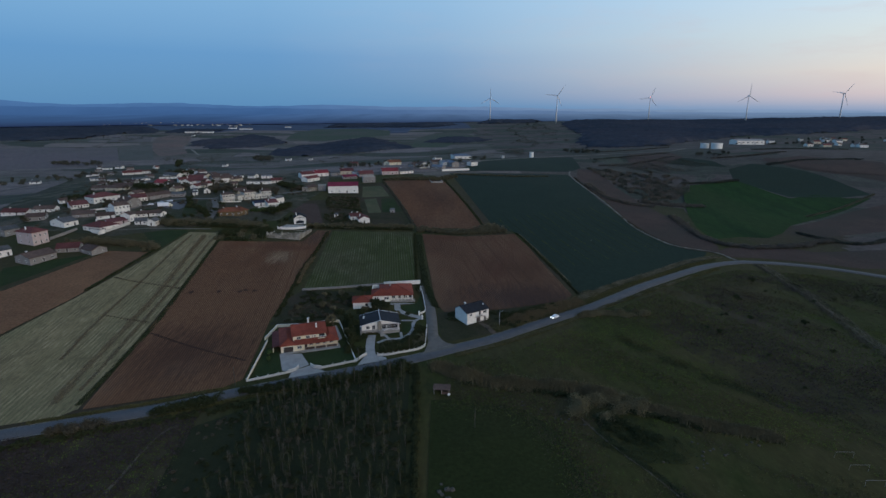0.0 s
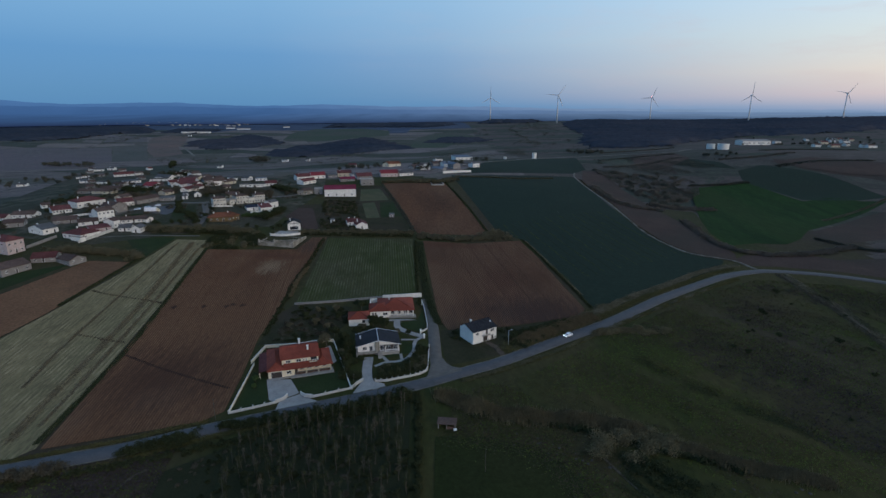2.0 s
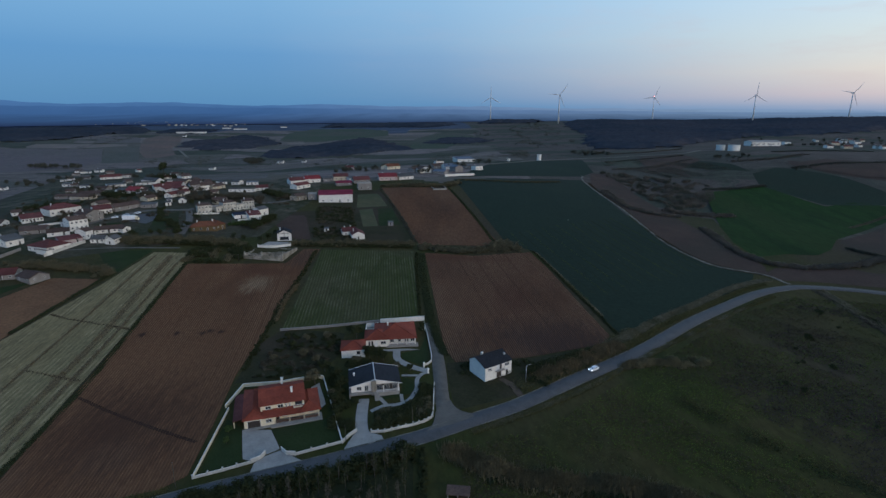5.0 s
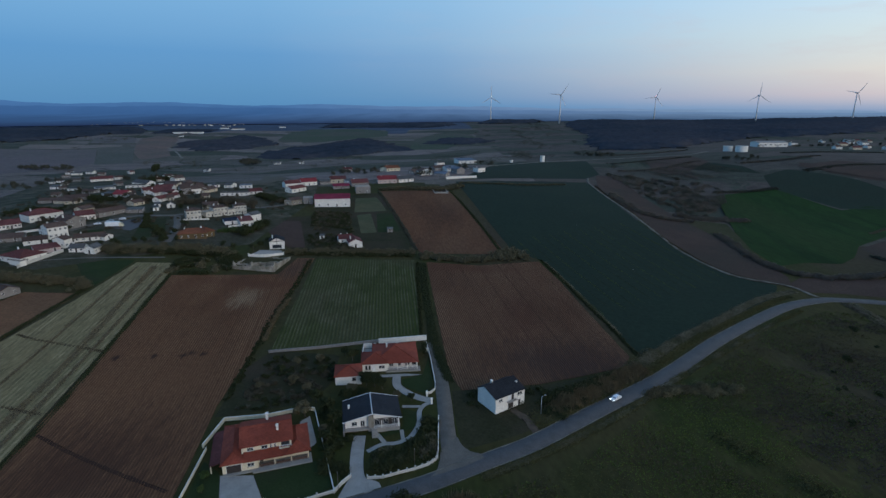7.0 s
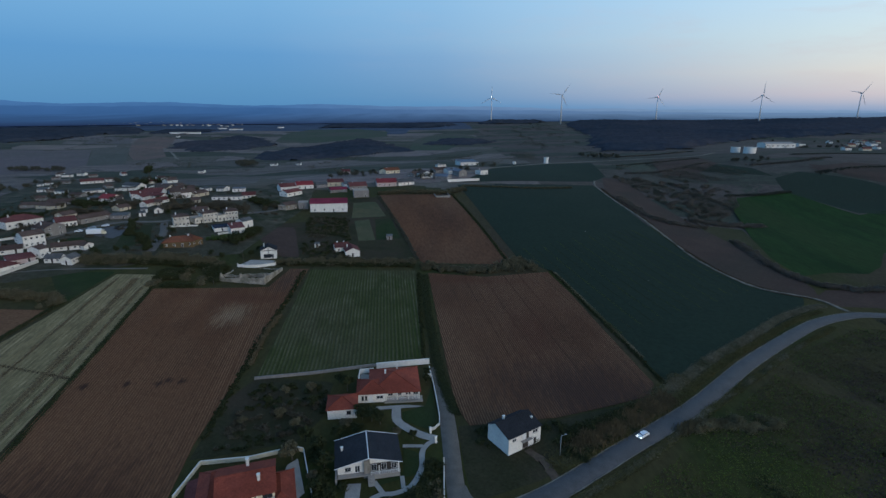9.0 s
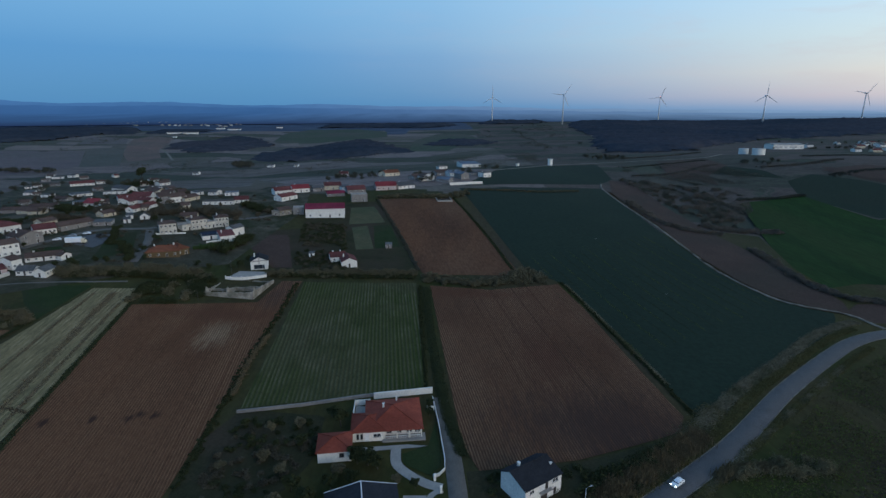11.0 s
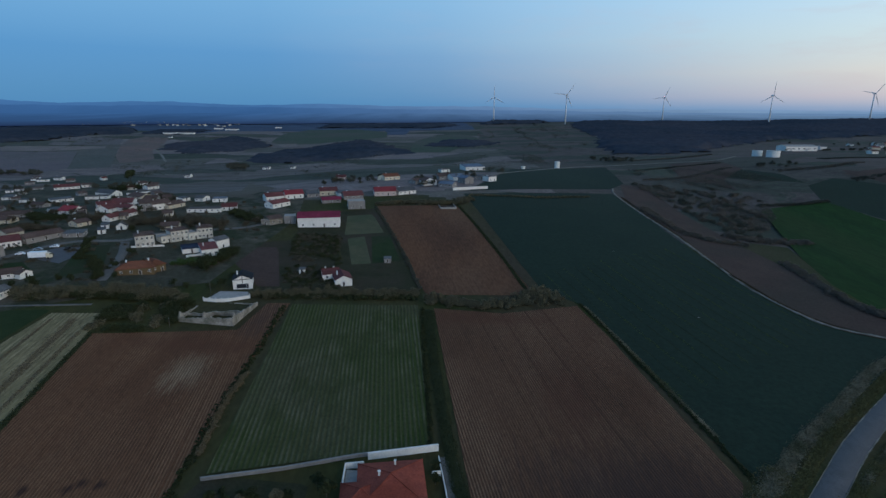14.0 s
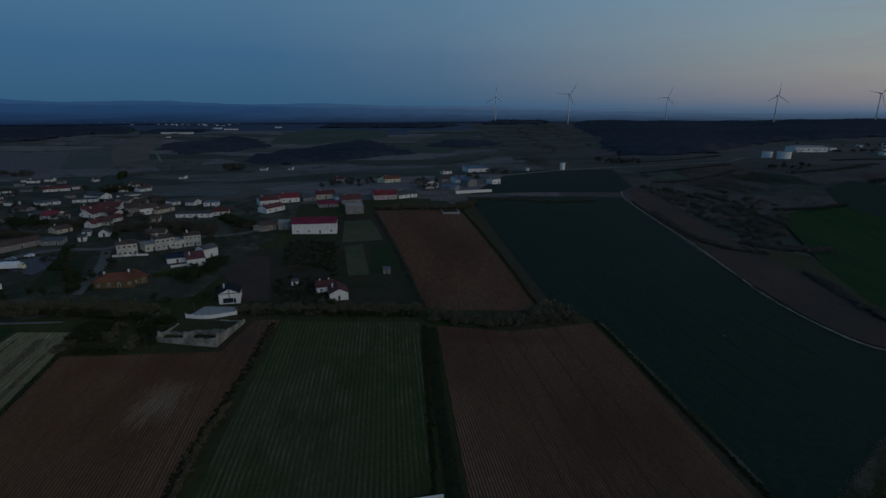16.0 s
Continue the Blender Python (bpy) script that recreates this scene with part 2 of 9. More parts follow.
SOIL_TAN = material("dry_tan_soil", (0.180, 0.096, 0.051), (0.140, 0.073, 0.040), 0.05, 0.95, 0.12, 0.9, (0.122, 0.070, 0.040), spec=0.05)
SOIL_UPPER = material("mottled_upper_soil", (0.122, 0.058, 0.030), (0.078, 0.039, 0.023), 0.035, 0.95, 0.12, 0.8, (0.128, 0.070, 0.040), spec=0.05, stretch=(1, 0.3, 1))
SOIL_DARK = material("bare_soil", (0.054, 0.035, 0.027), (0.068, 0.044, 0.033), 0.05, 0.95, 0.12, 0.9, (0.044, 0.035, 0.026), spec=0.1)
SOIL_PALE = material("dry_soil", (0.112, 0.090, 0.064), (0.084, 0.070, 0.048), 0.03, 0.95, 0.12, 0.7, (0.082, 0.060, 0.044), spec=0.1)
TRACK = material("chalky_track", (0.215, 0.195, 0.160), (0.110, 0.098, 0.078), 0.25, 0.95, 0.05, 2.0, spec=0.1)
ASPHALT = material("asphalt", (0.090, 0.085, 0.084), (0.069, 0.066, 0.065), 0.35, 0.72, 0.01, 3.0, (0.080, 0.076, 0.075), spec=0.2)
CONCRETE = material("concrete", (0.31, 0.288, 0.258), (0.245, 0.228, 0.205), 0.4, 0.85, 0.01, 5.0)
RENDER_WHITE = material("white_render", (0.75, 0.72, 0.655), (0.66, 0.635, 0.58), 0.5, 0.85, 0.004, 4.0)
RENDER_CREAM = material("cream_render", (0.70, 0.62, 0.45), (0.63, 0.55, 0.39), 0.5, 0.85, 0.004, 4.0)
RENDER_BEIGE = material("beige_render", (0.52, 0.46, 0.34), (0.44, 0.38, 0.28), 0.5, 0.85, 0.004, 4.0)
RENDER_BLOCK = material("stained_beige_render", (0.62, 0.58, 0.49), (0.48, 0.45, 0.38), 0.5, 0.9, 0.004, 4.0, (0.42, 0.39, 0.33))
RENDER_OCHRE = material("ochre_render", (0.130, 0.090, 0.043), (0.105, 0.073, 0.036), 0.5, 0.9, 0.004, 4.0)
PLOT = material("olive_plot", (0.092, 0.086, 0.044), (0.068, 0.066, 0.034), 0.15, 0.95, 0.1, 1.2, (0.060, 0.066, 0.032), spec=0.1)
YARD = material("village_yards", (0.096, 0.080, 0.058), (0.034, 0.040, 0.021), 0.07, 0.95, 0.1, 0.5, (0.050, 0.047, 0.031), spec=0.05, spread=(0.42, 0.58))
RENDER_PINK = material("pink_render", (0.50, 0.40, 0.37), (0.43, 0.345, 0.32), 0.5, 0.85, 0.004, 4.0)
RENDER_GREY = material("grey_render", (0.25, 0.232, 0.215), (0.19, 0.178, 0.165), 0.5, 0.9, 0.006, 4.0)
STONE = material("rubble_stone", (0.34, 0.31, 0.26), (0.20, 0.18, 0.15), 0.8, 0.95, 0.05, 3.0, (0.14, 0.13, 0.10))
BARK = material("bark", (0.060, 0.052, 0.040), (0.090, 0.078, 0.060), 1.0, 0.9, 0.01, 8.0)
PALE_BARK = material("pale_bark", (0.092, 0.083, 0.066), (0.066, 0.060, 0.048), 1.0, 0.9, 0.01, 8.0)
LEAF_DARK = material("dark_leaves", (0.029, 0.036, 0.015), (0.039, 0.046, 0.019), 0.4, 0.85, 0.0, 2.0, vary=0.14, island=True, spec=0.1)
LEAF_OLIVE = material("olive_leaves", (0.088, 0.080, 0.047), (0.110, 0.097, 0.058), 0.25, 0.85, 0.0, 2.0, vary=0.14, island=True, spec=0.1)
LEAF_REED = material("dry_reeds", (0.140, 0.108, 0.062), (0.102, 0.084, 0.048), 0.3, 0.9, 0.0, 3.0, vary=0.14, island=True, spec=0.1)
LEAF_SCRUB = material("grey_scrub_leaves", (0.140, 0.119, 0.070), (0.104, 0.091, 0.053), 0.15, 0.9, 0.0, 1.5, vary=0.12, island=True, spec=0.05)
LEAF_BUSH = material("olive_brown_bush_leaves", (0.150, 0.128, 0.072), (0.108, 0.096, 0.053), 0.15, 0.9, 0.0, 1.5, vary=0.12, island=True, spec=0.05)
LEAF_MAUVE = material("bare_mauve_twigs", (0.134, 0.113, 0.090), (0.096, 0.086, 0.066), 0.12, 0.9, 0.0, 1.5, vary=0.10, island=True, spec=0.05)
LEAF_BROWN = material("bare_brown_twigs", (0.088, 0.076, 0.054), (0.064, 0.058, 0.040), 0.2, 0.9, 0.0, 2.0, vary=0.12, island=True, spec=0.05)
LEAF_GREEN = material("green_leaves", (0.038, 0.066, 0.019), (0.052, 0.080, 0.024), 0.4, 0.8, 0.0, 3.0, vary=0.2, island=True, spec=0.15)
# pale muted tones: part of the distance haze is in these colours
VALLEY = land_use("valley_land", 0.0085, [(0.0, (0.166, 0.132, 0.119)), (0.28, (0.128, 0.105, 0.091)), (0.33, (0.055, 0.059, 0.042)), (0.46, (0.050, 0.054, 0.039)), (0.52, (0.123, 0.103, 0.089)), (0.62, (0.089, 0.083, 0.063)), (0.68, (0.046, 0.052, 0.036)), (0.84, (0.062, 0.062, 0.046)), (0.90, (0.146, 0.116, 0.103)), (1.0, (0.107, 0.091, 0.075))])
# woods of the plain with blue distance haze painted into their tones
PLAIN = land_use("hazy_wooded_plain", 0.004, [(0.0, (0.060, 0.076, 0.108)), (0.4, (0.046, 0.060, 0.090)), (0.7, (0.066, 0.078, 0.104)), (1.0, (0.046, 0.058, 0.086))])
RISE = land_use("eastern_rise_land", 0.013, [(0.0, (0.086, 0.070, 0.060)), (0.30, (0.075, 0.062, 0.053)), (0.36, (0.046, 0.053, 0.038)), (0.48, (0.053, 0.055, 0.042)), (0.54, (0.083, 0.069, 0.058)), (0.66, (0.063, 0.058, 0.048)), (0.72, (0.041, 0.049, 0.034)), (1.0, (0.081, 0.067, 0.058))])
LEAF_HEDGE = material("far_hedge_leaves", (0.082, 0.080, 0.060), (0.060, 0.062, 0.047), 0.1, 0.9, 0.0, 1.0, vary=0.12, island=True, spec=0.05)
# the blue cast is distance haze put into the canopy's base colour
WOODS = material("hazy_far_woods", (0.032, 0.039, 0.050), (0.044, 0.050, 0.060), 0.012, 0.95, 0.0, 0.06, (0.054, 0.054, 0.062), spec=0.0)
GLASS = material("dark_glass", (0.02, 0.024, 0.03), (0.03, 0.034, 0.04), 0.3, 0.08, spec=0.5)
FRAME_WHITE = material("white_frame", (0.78, 0.78, 0.76), rough=0.5, scale=0.8)
DARK_WOOD = material("dark_door", (0.05, 0.04, 0.035), (0.035, 0.03, 0.026), 0.8, 0.6)
STEEL = material("galvanised_steel", (0.42, 0.43, 0.44), (0.34, 0.35, 0.36), 0.6, 0.5, metal=0.6)
TURBINE_WHITE = material("turbine_paint", (0.62, 0.63, 0.64), (0.56, 0.57, 0.58), 0.05, 0.5)
def dry_patch(m, x, y, rx, ry, color, strength):
    """A pale dried-out patch with ragged edges on a soil."""
    t = m.node_tree
    geo = t.nodes.new("ShaderNodeNewGeometry")
    place = t.nodes.new("ShaderNodeMapping")
    place.inputs["Location"].default_value = (-x / rx, -y / ry, 0)
    place.inputs["Scale"].default_value = (1 / rx, 1 / ry, 0)
    t.links.new(geo.outputs["Position"], place.inputs[0])
    length = t.nodes.new("ShaderNodeVectorMath")
    length.operation = "LENGTH"
    t.links.new(place.outputs[0], length.inputs[0])
    n = node(t, "ShaderNodeTexNoise", Scale=0.9, Detail=5.0, Roughness=0.7)
    streak = t.nodes.new("ShaderNodeMapping")
    streak.inputs["Scale"].default_value = (1.0, 0.12, 1.0)
    t.links.new(geo.outputs["Position"], streak.inputs[0])
    t.links.new(streak.outputs[0], n.inputs[0])
    reach = math_node(t, "MULTIPLY_ADD", n.outputs[0], 2.6, math_node(t, "SUBTRACT", length.outputs["Value"], 1.3))
    bsdf = t.nodes["Principled BSDF"]
    old = bsdf.inputs["Base Color"].links[0].from_socket
    t.links.new(mix_color(t, ramp(t, reach, [(0.15, (strength,) * 3 + (1,)), (1.0, (0, 0, 0, 1))]), old, (*color, 1)), bsdf.inputs["Base Color"])


for soil in (SOIL, SOIL_CREST):
    dry_patch(soil, -97.0, 301.0, 9, 14, (0.150, 0.094, 0.056) if soil is SOIL else (0.27, 0.19, 0.115), 0.75)
    dry_patch(soil, -95.6, 175.5, 12, 11, (0.165, 0.095, 0.056), 0.3 if soil is SOIL else 0.8)
    dry_patch(soil, -117.4, 159.3, 9, 18, (0.165, 0.095, 0.056), 0.2 if soil is SOIL else 0.8)
    dry_patch(soil, -84.9, 341.2, 9, 22, (0.062, 0.037, 0.027), 0.7)
    dry_patch(soil, -100.3, 318.6, 40, 7, (0.090, 0.040, 0.023), 0.7)
    dry_patch(soil, -98.6, 187, 34, 34, (0.050, 0.026, 0.018), 0.75)
    for px, py in ((-123.3, 244.3), (-110.8, 246.9), (-100.9, 248.1), (-98.7, 250.1), (-94.3, 249.6)):
        dry_patch(soil, px, py, 2.1, 2.1, (0.030, 0.018, 0.015), 0.85)
for soil in (SOIL_RED, SOIL_RIDGE):
    dry_patch(soil, 40, 250, 42, 26, (0.052, 0.031, 0.024), 0.8)
    dry_patch(soil, 30, 290, 12, 34, (0.085, 0.036, 0.022), 0.6)
    dry_patch(soil, 5, 350, 40, 7, (0.090, 0.040, 0.023), 0.7)


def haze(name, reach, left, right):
    """Evening haze painted as emission on the far land: ramps along reach (metres from the start, or up for hills),
    bluer away from the afterglow and paler towards it.
    """
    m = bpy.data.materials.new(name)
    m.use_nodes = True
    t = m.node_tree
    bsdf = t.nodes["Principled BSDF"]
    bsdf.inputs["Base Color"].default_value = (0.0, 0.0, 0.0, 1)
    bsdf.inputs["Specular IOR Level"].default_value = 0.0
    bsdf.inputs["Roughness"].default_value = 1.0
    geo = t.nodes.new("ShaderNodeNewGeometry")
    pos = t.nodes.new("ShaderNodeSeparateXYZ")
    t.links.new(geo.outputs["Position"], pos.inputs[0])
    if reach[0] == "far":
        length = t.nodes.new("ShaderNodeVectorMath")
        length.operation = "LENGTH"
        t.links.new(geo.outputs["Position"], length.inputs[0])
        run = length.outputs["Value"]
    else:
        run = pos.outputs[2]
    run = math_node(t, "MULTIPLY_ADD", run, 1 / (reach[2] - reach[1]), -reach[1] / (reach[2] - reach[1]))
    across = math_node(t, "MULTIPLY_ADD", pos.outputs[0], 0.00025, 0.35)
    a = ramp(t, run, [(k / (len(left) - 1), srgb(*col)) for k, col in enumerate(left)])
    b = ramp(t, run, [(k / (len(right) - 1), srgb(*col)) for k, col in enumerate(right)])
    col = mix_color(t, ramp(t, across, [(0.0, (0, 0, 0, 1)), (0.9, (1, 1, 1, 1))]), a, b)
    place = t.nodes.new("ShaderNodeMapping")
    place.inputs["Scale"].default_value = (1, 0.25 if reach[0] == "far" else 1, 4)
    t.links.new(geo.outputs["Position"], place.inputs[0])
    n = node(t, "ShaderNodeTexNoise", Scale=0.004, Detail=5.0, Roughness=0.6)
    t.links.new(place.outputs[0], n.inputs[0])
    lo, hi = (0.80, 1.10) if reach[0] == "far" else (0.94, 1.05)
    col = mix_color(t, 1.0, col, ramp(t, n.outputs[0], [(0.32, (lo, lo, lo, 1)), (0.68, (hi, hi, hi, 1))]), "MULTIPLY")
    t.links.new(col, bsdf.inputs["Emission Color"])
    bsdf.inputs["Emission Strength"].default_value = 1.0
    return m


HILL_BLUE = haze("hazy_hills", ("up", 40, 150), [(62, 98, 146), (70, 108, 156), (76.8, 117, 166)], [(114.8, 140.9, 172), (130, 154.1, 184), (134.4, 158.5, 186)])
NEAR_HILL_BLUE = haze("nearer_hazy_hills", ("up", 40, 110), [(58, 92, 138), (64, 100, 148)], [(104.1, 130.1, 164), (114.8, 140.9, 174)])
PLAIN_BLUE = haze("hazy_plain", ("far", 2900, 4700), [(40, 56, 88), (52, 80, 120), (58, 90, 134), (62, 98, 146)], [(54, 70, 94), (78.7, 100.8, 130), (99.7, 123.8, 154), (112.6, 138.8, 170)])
ROCK = material("weathered_rock", (0.082, 0.073, 0.058), (0.052, 0.047, 0.038), 0.8, 0.95, 0.03, 4.0, spec=0.1)
CAR_WHITE = material("white_car_paint", (0.78, 0.79, 0.80), (0.74, 0.75, 0.76), 0.5, 0.25, spec=0.5)
RUBBER = material("rubber", (0.02, 0.02, 0.02), rough=0.8)
LAMP_WARM = glowing("headlight_glow", (1.0, 0.95, 0.85), 6.0)
LAMP_WHITE = glowing("beacon_glow", (0.95, 1.0, 1.0), 7.0)
LAMP_RED = glowing("red_beacon", (1.0, 0.25, 0.22), 4.0)


def tiles(name, a, b, pitch=0.34):
    """Clay roof: courses and rolls as relief, mottled firing and grey weathering."""
    m = material(name, a, b, 0.35, 0.85, 0.0, 2.2, tuple(v * 0.66 for v in a), vary=0.16, spec=0.12)
    t = m.node_tree
    uv = t.nodes.new("ShaderNodeTexCoord")
    wave = node(t, "ShaderNodeTexWave", Scale=0.5 / pitch, Distortion=0.6, Detail=1.0)
    wave.bands_direction = "X"
    t.links.new(uv.outputs["Object"], wave.inputs[0])
    bn = node(t, "ShaderNodeBump", Strength=0.7, Distance=0.05)
    t.links.new(wave.outputs[1], bn.inputs["Height"])
    t.links.new(bn.outputs[0], t.nodes["Principled BSDF"].inputs["Normal"])
    return m


TILE_ORANGE = tiles("orange_tiles", (0.250, 0.060, 0.036), (0.180, 0.046, 0.030))
TILE_RED = tiles("red_tiles", (0.155, 0.052, 0.046), (0.105, 0.040, 0.036))
TILE_CRIMSON = tiles("crimson_tiles", (0.26, 0.045, 0.050), (0.20, 0.038, 0.042))
TILE_NAVY = tiles("navy_sheets", (0.035, 0.045, 0.075), (0.028, 0.036, 0.060), 0.9)
TILE_BROWN = tiles("brown_tiles", (0.118, 0.076, 0.060), (0.078, 0.054, 0.044))
TILE_BLACK = tiles("black_tiles", (0.029, 0.030, 0.034), (0.022, 0.023, 0.027))
TILE_GREY = tiles("grey_sheets", (0.120, 0.118, 0.116), (0.085, 0.084, 0.083))
TILE_RUST = tiles("rust_tiles", (0.190, 0.072, 0.037), (0.140, 0.056, 0.033))
TILE_MAROON = tiles("maroon_sheets", (0.20, 0.030, 0.055), (0.16, 0.026, 0.045), 0.9)
TILE_BLUE = tiles("blue_grey_sheets", (0.14, 0.17, 0.21), (0.11, 0.13, 0.165), 0.9)


# ---------------------------------------------------------------- mesh helpers
class Geo:
    """Collects vertices and faces of one mesh."""

    def __init__(self):
        self.v, self.f = [], []

    def add(self, verts, faces):
        k = len(self.v)
        self.v += [tuple(p) for p in verts]
        self.f += [tuple(i + k for i in face) for face in faces]
        return self

    def box(self, x0, x1, y0, y1, z0, z1):
        return self.add([(x0, y0, z0), (x1, y0, z0), (x1, y1, z0), (x0, y1, z0), (x0, y0, z1), (x1, y0, z1), (x1, y1, z1), (x0, y1, z1)],
                        [(0, 3, 2, 1), (4, 5, 6, 7), (0, 1, 5, 4), (1, 2, 6, 5), (2, 3, 7, 6), (3, 0, 4, 7)])

    def loft(self, rings, closed=True):
        """Skin between rings of equally many points; ends capped."""
        n = len(rings[0])
        k = len(self.v)
        for ring in rings:
            self.v += [tuple(p) for p in ring]
        for j in range(len(rings) - 1):
            for i in range(n if closed else n - 1):
                a, b = k + j * n + i, k + j * n + (i + 1) % n
                self.f.append((a, b, b + n, a + n))
        if closed:
            self.f.append(tuple(k + i for i in reversed(range(n))))
            self.f.append(tuple(k + (len(rings) - 1) * n + i for i in range(n)))
        return self

    def tube(self, points, radii, sides=8):
        """A tapered tube along points."""
        rings = []
        for i, p in enumerate(points):
            p = Vector(p)
            way = (Vector(points[min(i + 1, len(points) - 1)]) - Vector(points[max(i - 1, 0)])).normalized()
            side = way.orthogonal().normalized()
            up = way.cross(side)
            rings.append([p + (side * math.cos(a) + up * math.sin(a)) * radii[i] for a in [2 * math.pi * j / sides for j in range(sides)]])
        return self.loft(rings)

    def mesh(self, name, mat, smooth=False):
        me = bpy.data.meshes.new(name)
        me.from_pydata(self.v, [], self.f)
        me.materials.append(mat)
        if smooth:
            me.shade_smooth()
        return me


def part(name, geo, mat, parent, label="", smooth=False):
    ob = new(name, geo.mesh(name, mat, smooth) if isinstance(geo, Geo) else geo)
    ob.parent = parent
    return tagged(ob, label)


def thing(name, x, y, z, turn, label, category, group="", kind=""):
    ob = new(name)
    ob.matrix_world = pose(x, y, z, 0, 0, turn)
    ob.empty_display_size = 0.5
    return tagged(ob, label, category, group, kind)


def quads(name, q, mat):
    """A mesh of loose quads from an array (n, 4, 3)."""
    n = len(q)
    me = bpy.data.meshes.new(name)
    me.vertices.add(4 * n)
    me.vertices.foreach_set("co", np.ascontiguousarray(q, dtype=np.float32).ravel())
    me.loops.add(4 * n)
    me.loops.foreach_set("vertex_index", np.arange(4 * n, dtype=np.int32))
    me.polygons.add(n)
    me.polygons.foreach_set("loop_start", np.arange(0, 4 * n, 4, dtype=np.int32))
    me.polygons.foreach_set("loop_total", np.full(n, 4, dtype=np.int32))
    me.update(calc_edges=True)
    me.materials.append(mat)
    return me


def single(name, mesh, label, category, kind="", group=""):
    return tagged(new(name, mesh), label, category, group, kind)


def leaves_at(rng, centres, size, flat=0.35):
    """Small tilted quads round the given centres."""
    n = len(centres)
    a = rng.normal(size=(n, 3))
    a[:, 2] *= flat + 0.4
    a /= np.linalg.norm(a, axis=1, keepdims=True)
    b = np.cross(a, rng.normal(size=(n, 3)))
    b /= np.linalg.norm(b, axis=1, keepdims=True)
    s = size * rng.uniform(0.6, 1.4, (n, 1))
    a, b = a * s, b * s * rng.uniform(0.5, 0.9, (n, 1))
    return np.stack([centres - a, centres - b * 0.8, centres + a, centres + b], axis=1)


def crown_points(rng, lobes, n):
    """Points in the outer shell of several lobes (x, y, z, radius)."""
    lobes = np.array(lobes)
    pick = rng.choice(len(lobes), n, p=lobes[:, 3] ** 2 / (lobes[:, 3] ** 2).sum())
    d = rng.normal(size=(n, 3))
    d /= np.linalg.norm(d, axis=1, keepdims=True)
    r = lobes[pick, 3:4] * rng.uniform(0.45, 1.0, (n, 1)) ** 0.6
    d[:, 2] *= 0.85
    return lobes[pick, :3] + d * r


def inside(poly, x, y):
    hit = np.zeros(np.shape(x), bool)
    for (x0, y0), (x1, y1) in zip(poly, poly[1:] + poly[:1]):
        cross = ((y0 > y) != (y1 > y)) & (x < (x1 - x0) * (y - y0) / (y1 - y0 + 1e-12) + x0)
        hit ^= cross
    return hit


def along(points, step):
    """Evenly spaced points on a polyline smoothed by a spline."""
    p = np.array(points, float)
    p = np.vstack([2 * p[0] - p[1], p, 2 * p[-1] - p[-2]])
    out = []
    for i in range(1, len(p) - 2):
        n = max(2, int(np.linalg.norm(p[i + 1] - p[i]) / step))
        for s in np.arange(n) / n:
            out.append(0.5 * (2 * p[i] + (p[i + 1] - p[i - 1]) * s + (2 * p[i - 1] - 5 * p[i] + 4 * p[i + 1] - p[i + 2]) * s * s
                              + (3 * p[i] - 3 * p[i + 1] + p[i + 2] - p[i - 1]) * s ** 3))
    return np.array(out + [p[-2]])


# ---------------------------------------------------------------- ground, backdrop
def spaced(lo, dense_lo, dense_hi, hi, step):
    out = list(np.arange(dense_lo, dense_hi + step, step))
    s = step
    while out[-1] < hi:
        s *= 1.18
        out.append(min(out[-1] + s, hi))
    s = step
    while out[0] > lo:
        s *= 1.18
        out.insert(0, max(out[0] - s, lo))
    return np.array(out)


def build_ground():
    xs, ys = spaced(-4300, -330, 420, 4300, 7.0), spaced(-2500, -60, 720, 4800, 7.0)
    gx, gy = np.meshgrid(xs, ys)
    verts = np.stack([gx, gy, ground(gx, gy)], -1).reshape(-1, 3)
    w = len(xs)
    faces = [(j * w + i, j * w + i + 1, (j + 1) * w + i + 1, (j + 1) * w + i) for j in range(len(ys) - 1) for i in range(w - 1)]
    g = Geo()
    g.v, g.f = [tuple(v) for v in verts.tolist()], faces
    me = g.mesh("ground", GRASS, True)
    me.materials.append(VALLEY)
    me.materials.append(RISE)
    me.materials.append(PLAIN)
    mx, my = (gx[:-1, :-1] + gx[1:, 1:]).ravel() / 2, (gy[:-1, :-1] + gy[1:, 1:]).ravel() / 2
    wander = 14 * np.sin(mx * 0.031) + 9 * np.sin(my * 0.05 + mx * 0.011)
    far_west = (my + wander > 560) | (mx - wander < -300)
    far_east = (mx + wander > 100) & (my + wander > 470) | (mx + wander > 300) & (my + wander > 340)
    # farthest faces take PLAIN, whose blue is haze in the colour
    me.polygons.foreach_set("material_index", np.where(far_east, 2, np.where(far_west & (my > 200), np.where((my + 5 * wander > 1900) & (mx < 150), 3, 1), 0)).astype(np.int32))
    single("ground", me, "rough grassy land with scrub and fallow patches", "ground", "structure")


build_ground()


def sheet(name, rings, mat, label):
    g = Geo()
    g.loft(rings, closed=False)
    return single(name, g.mesh(name, mat, True), label, "distance", "structure")


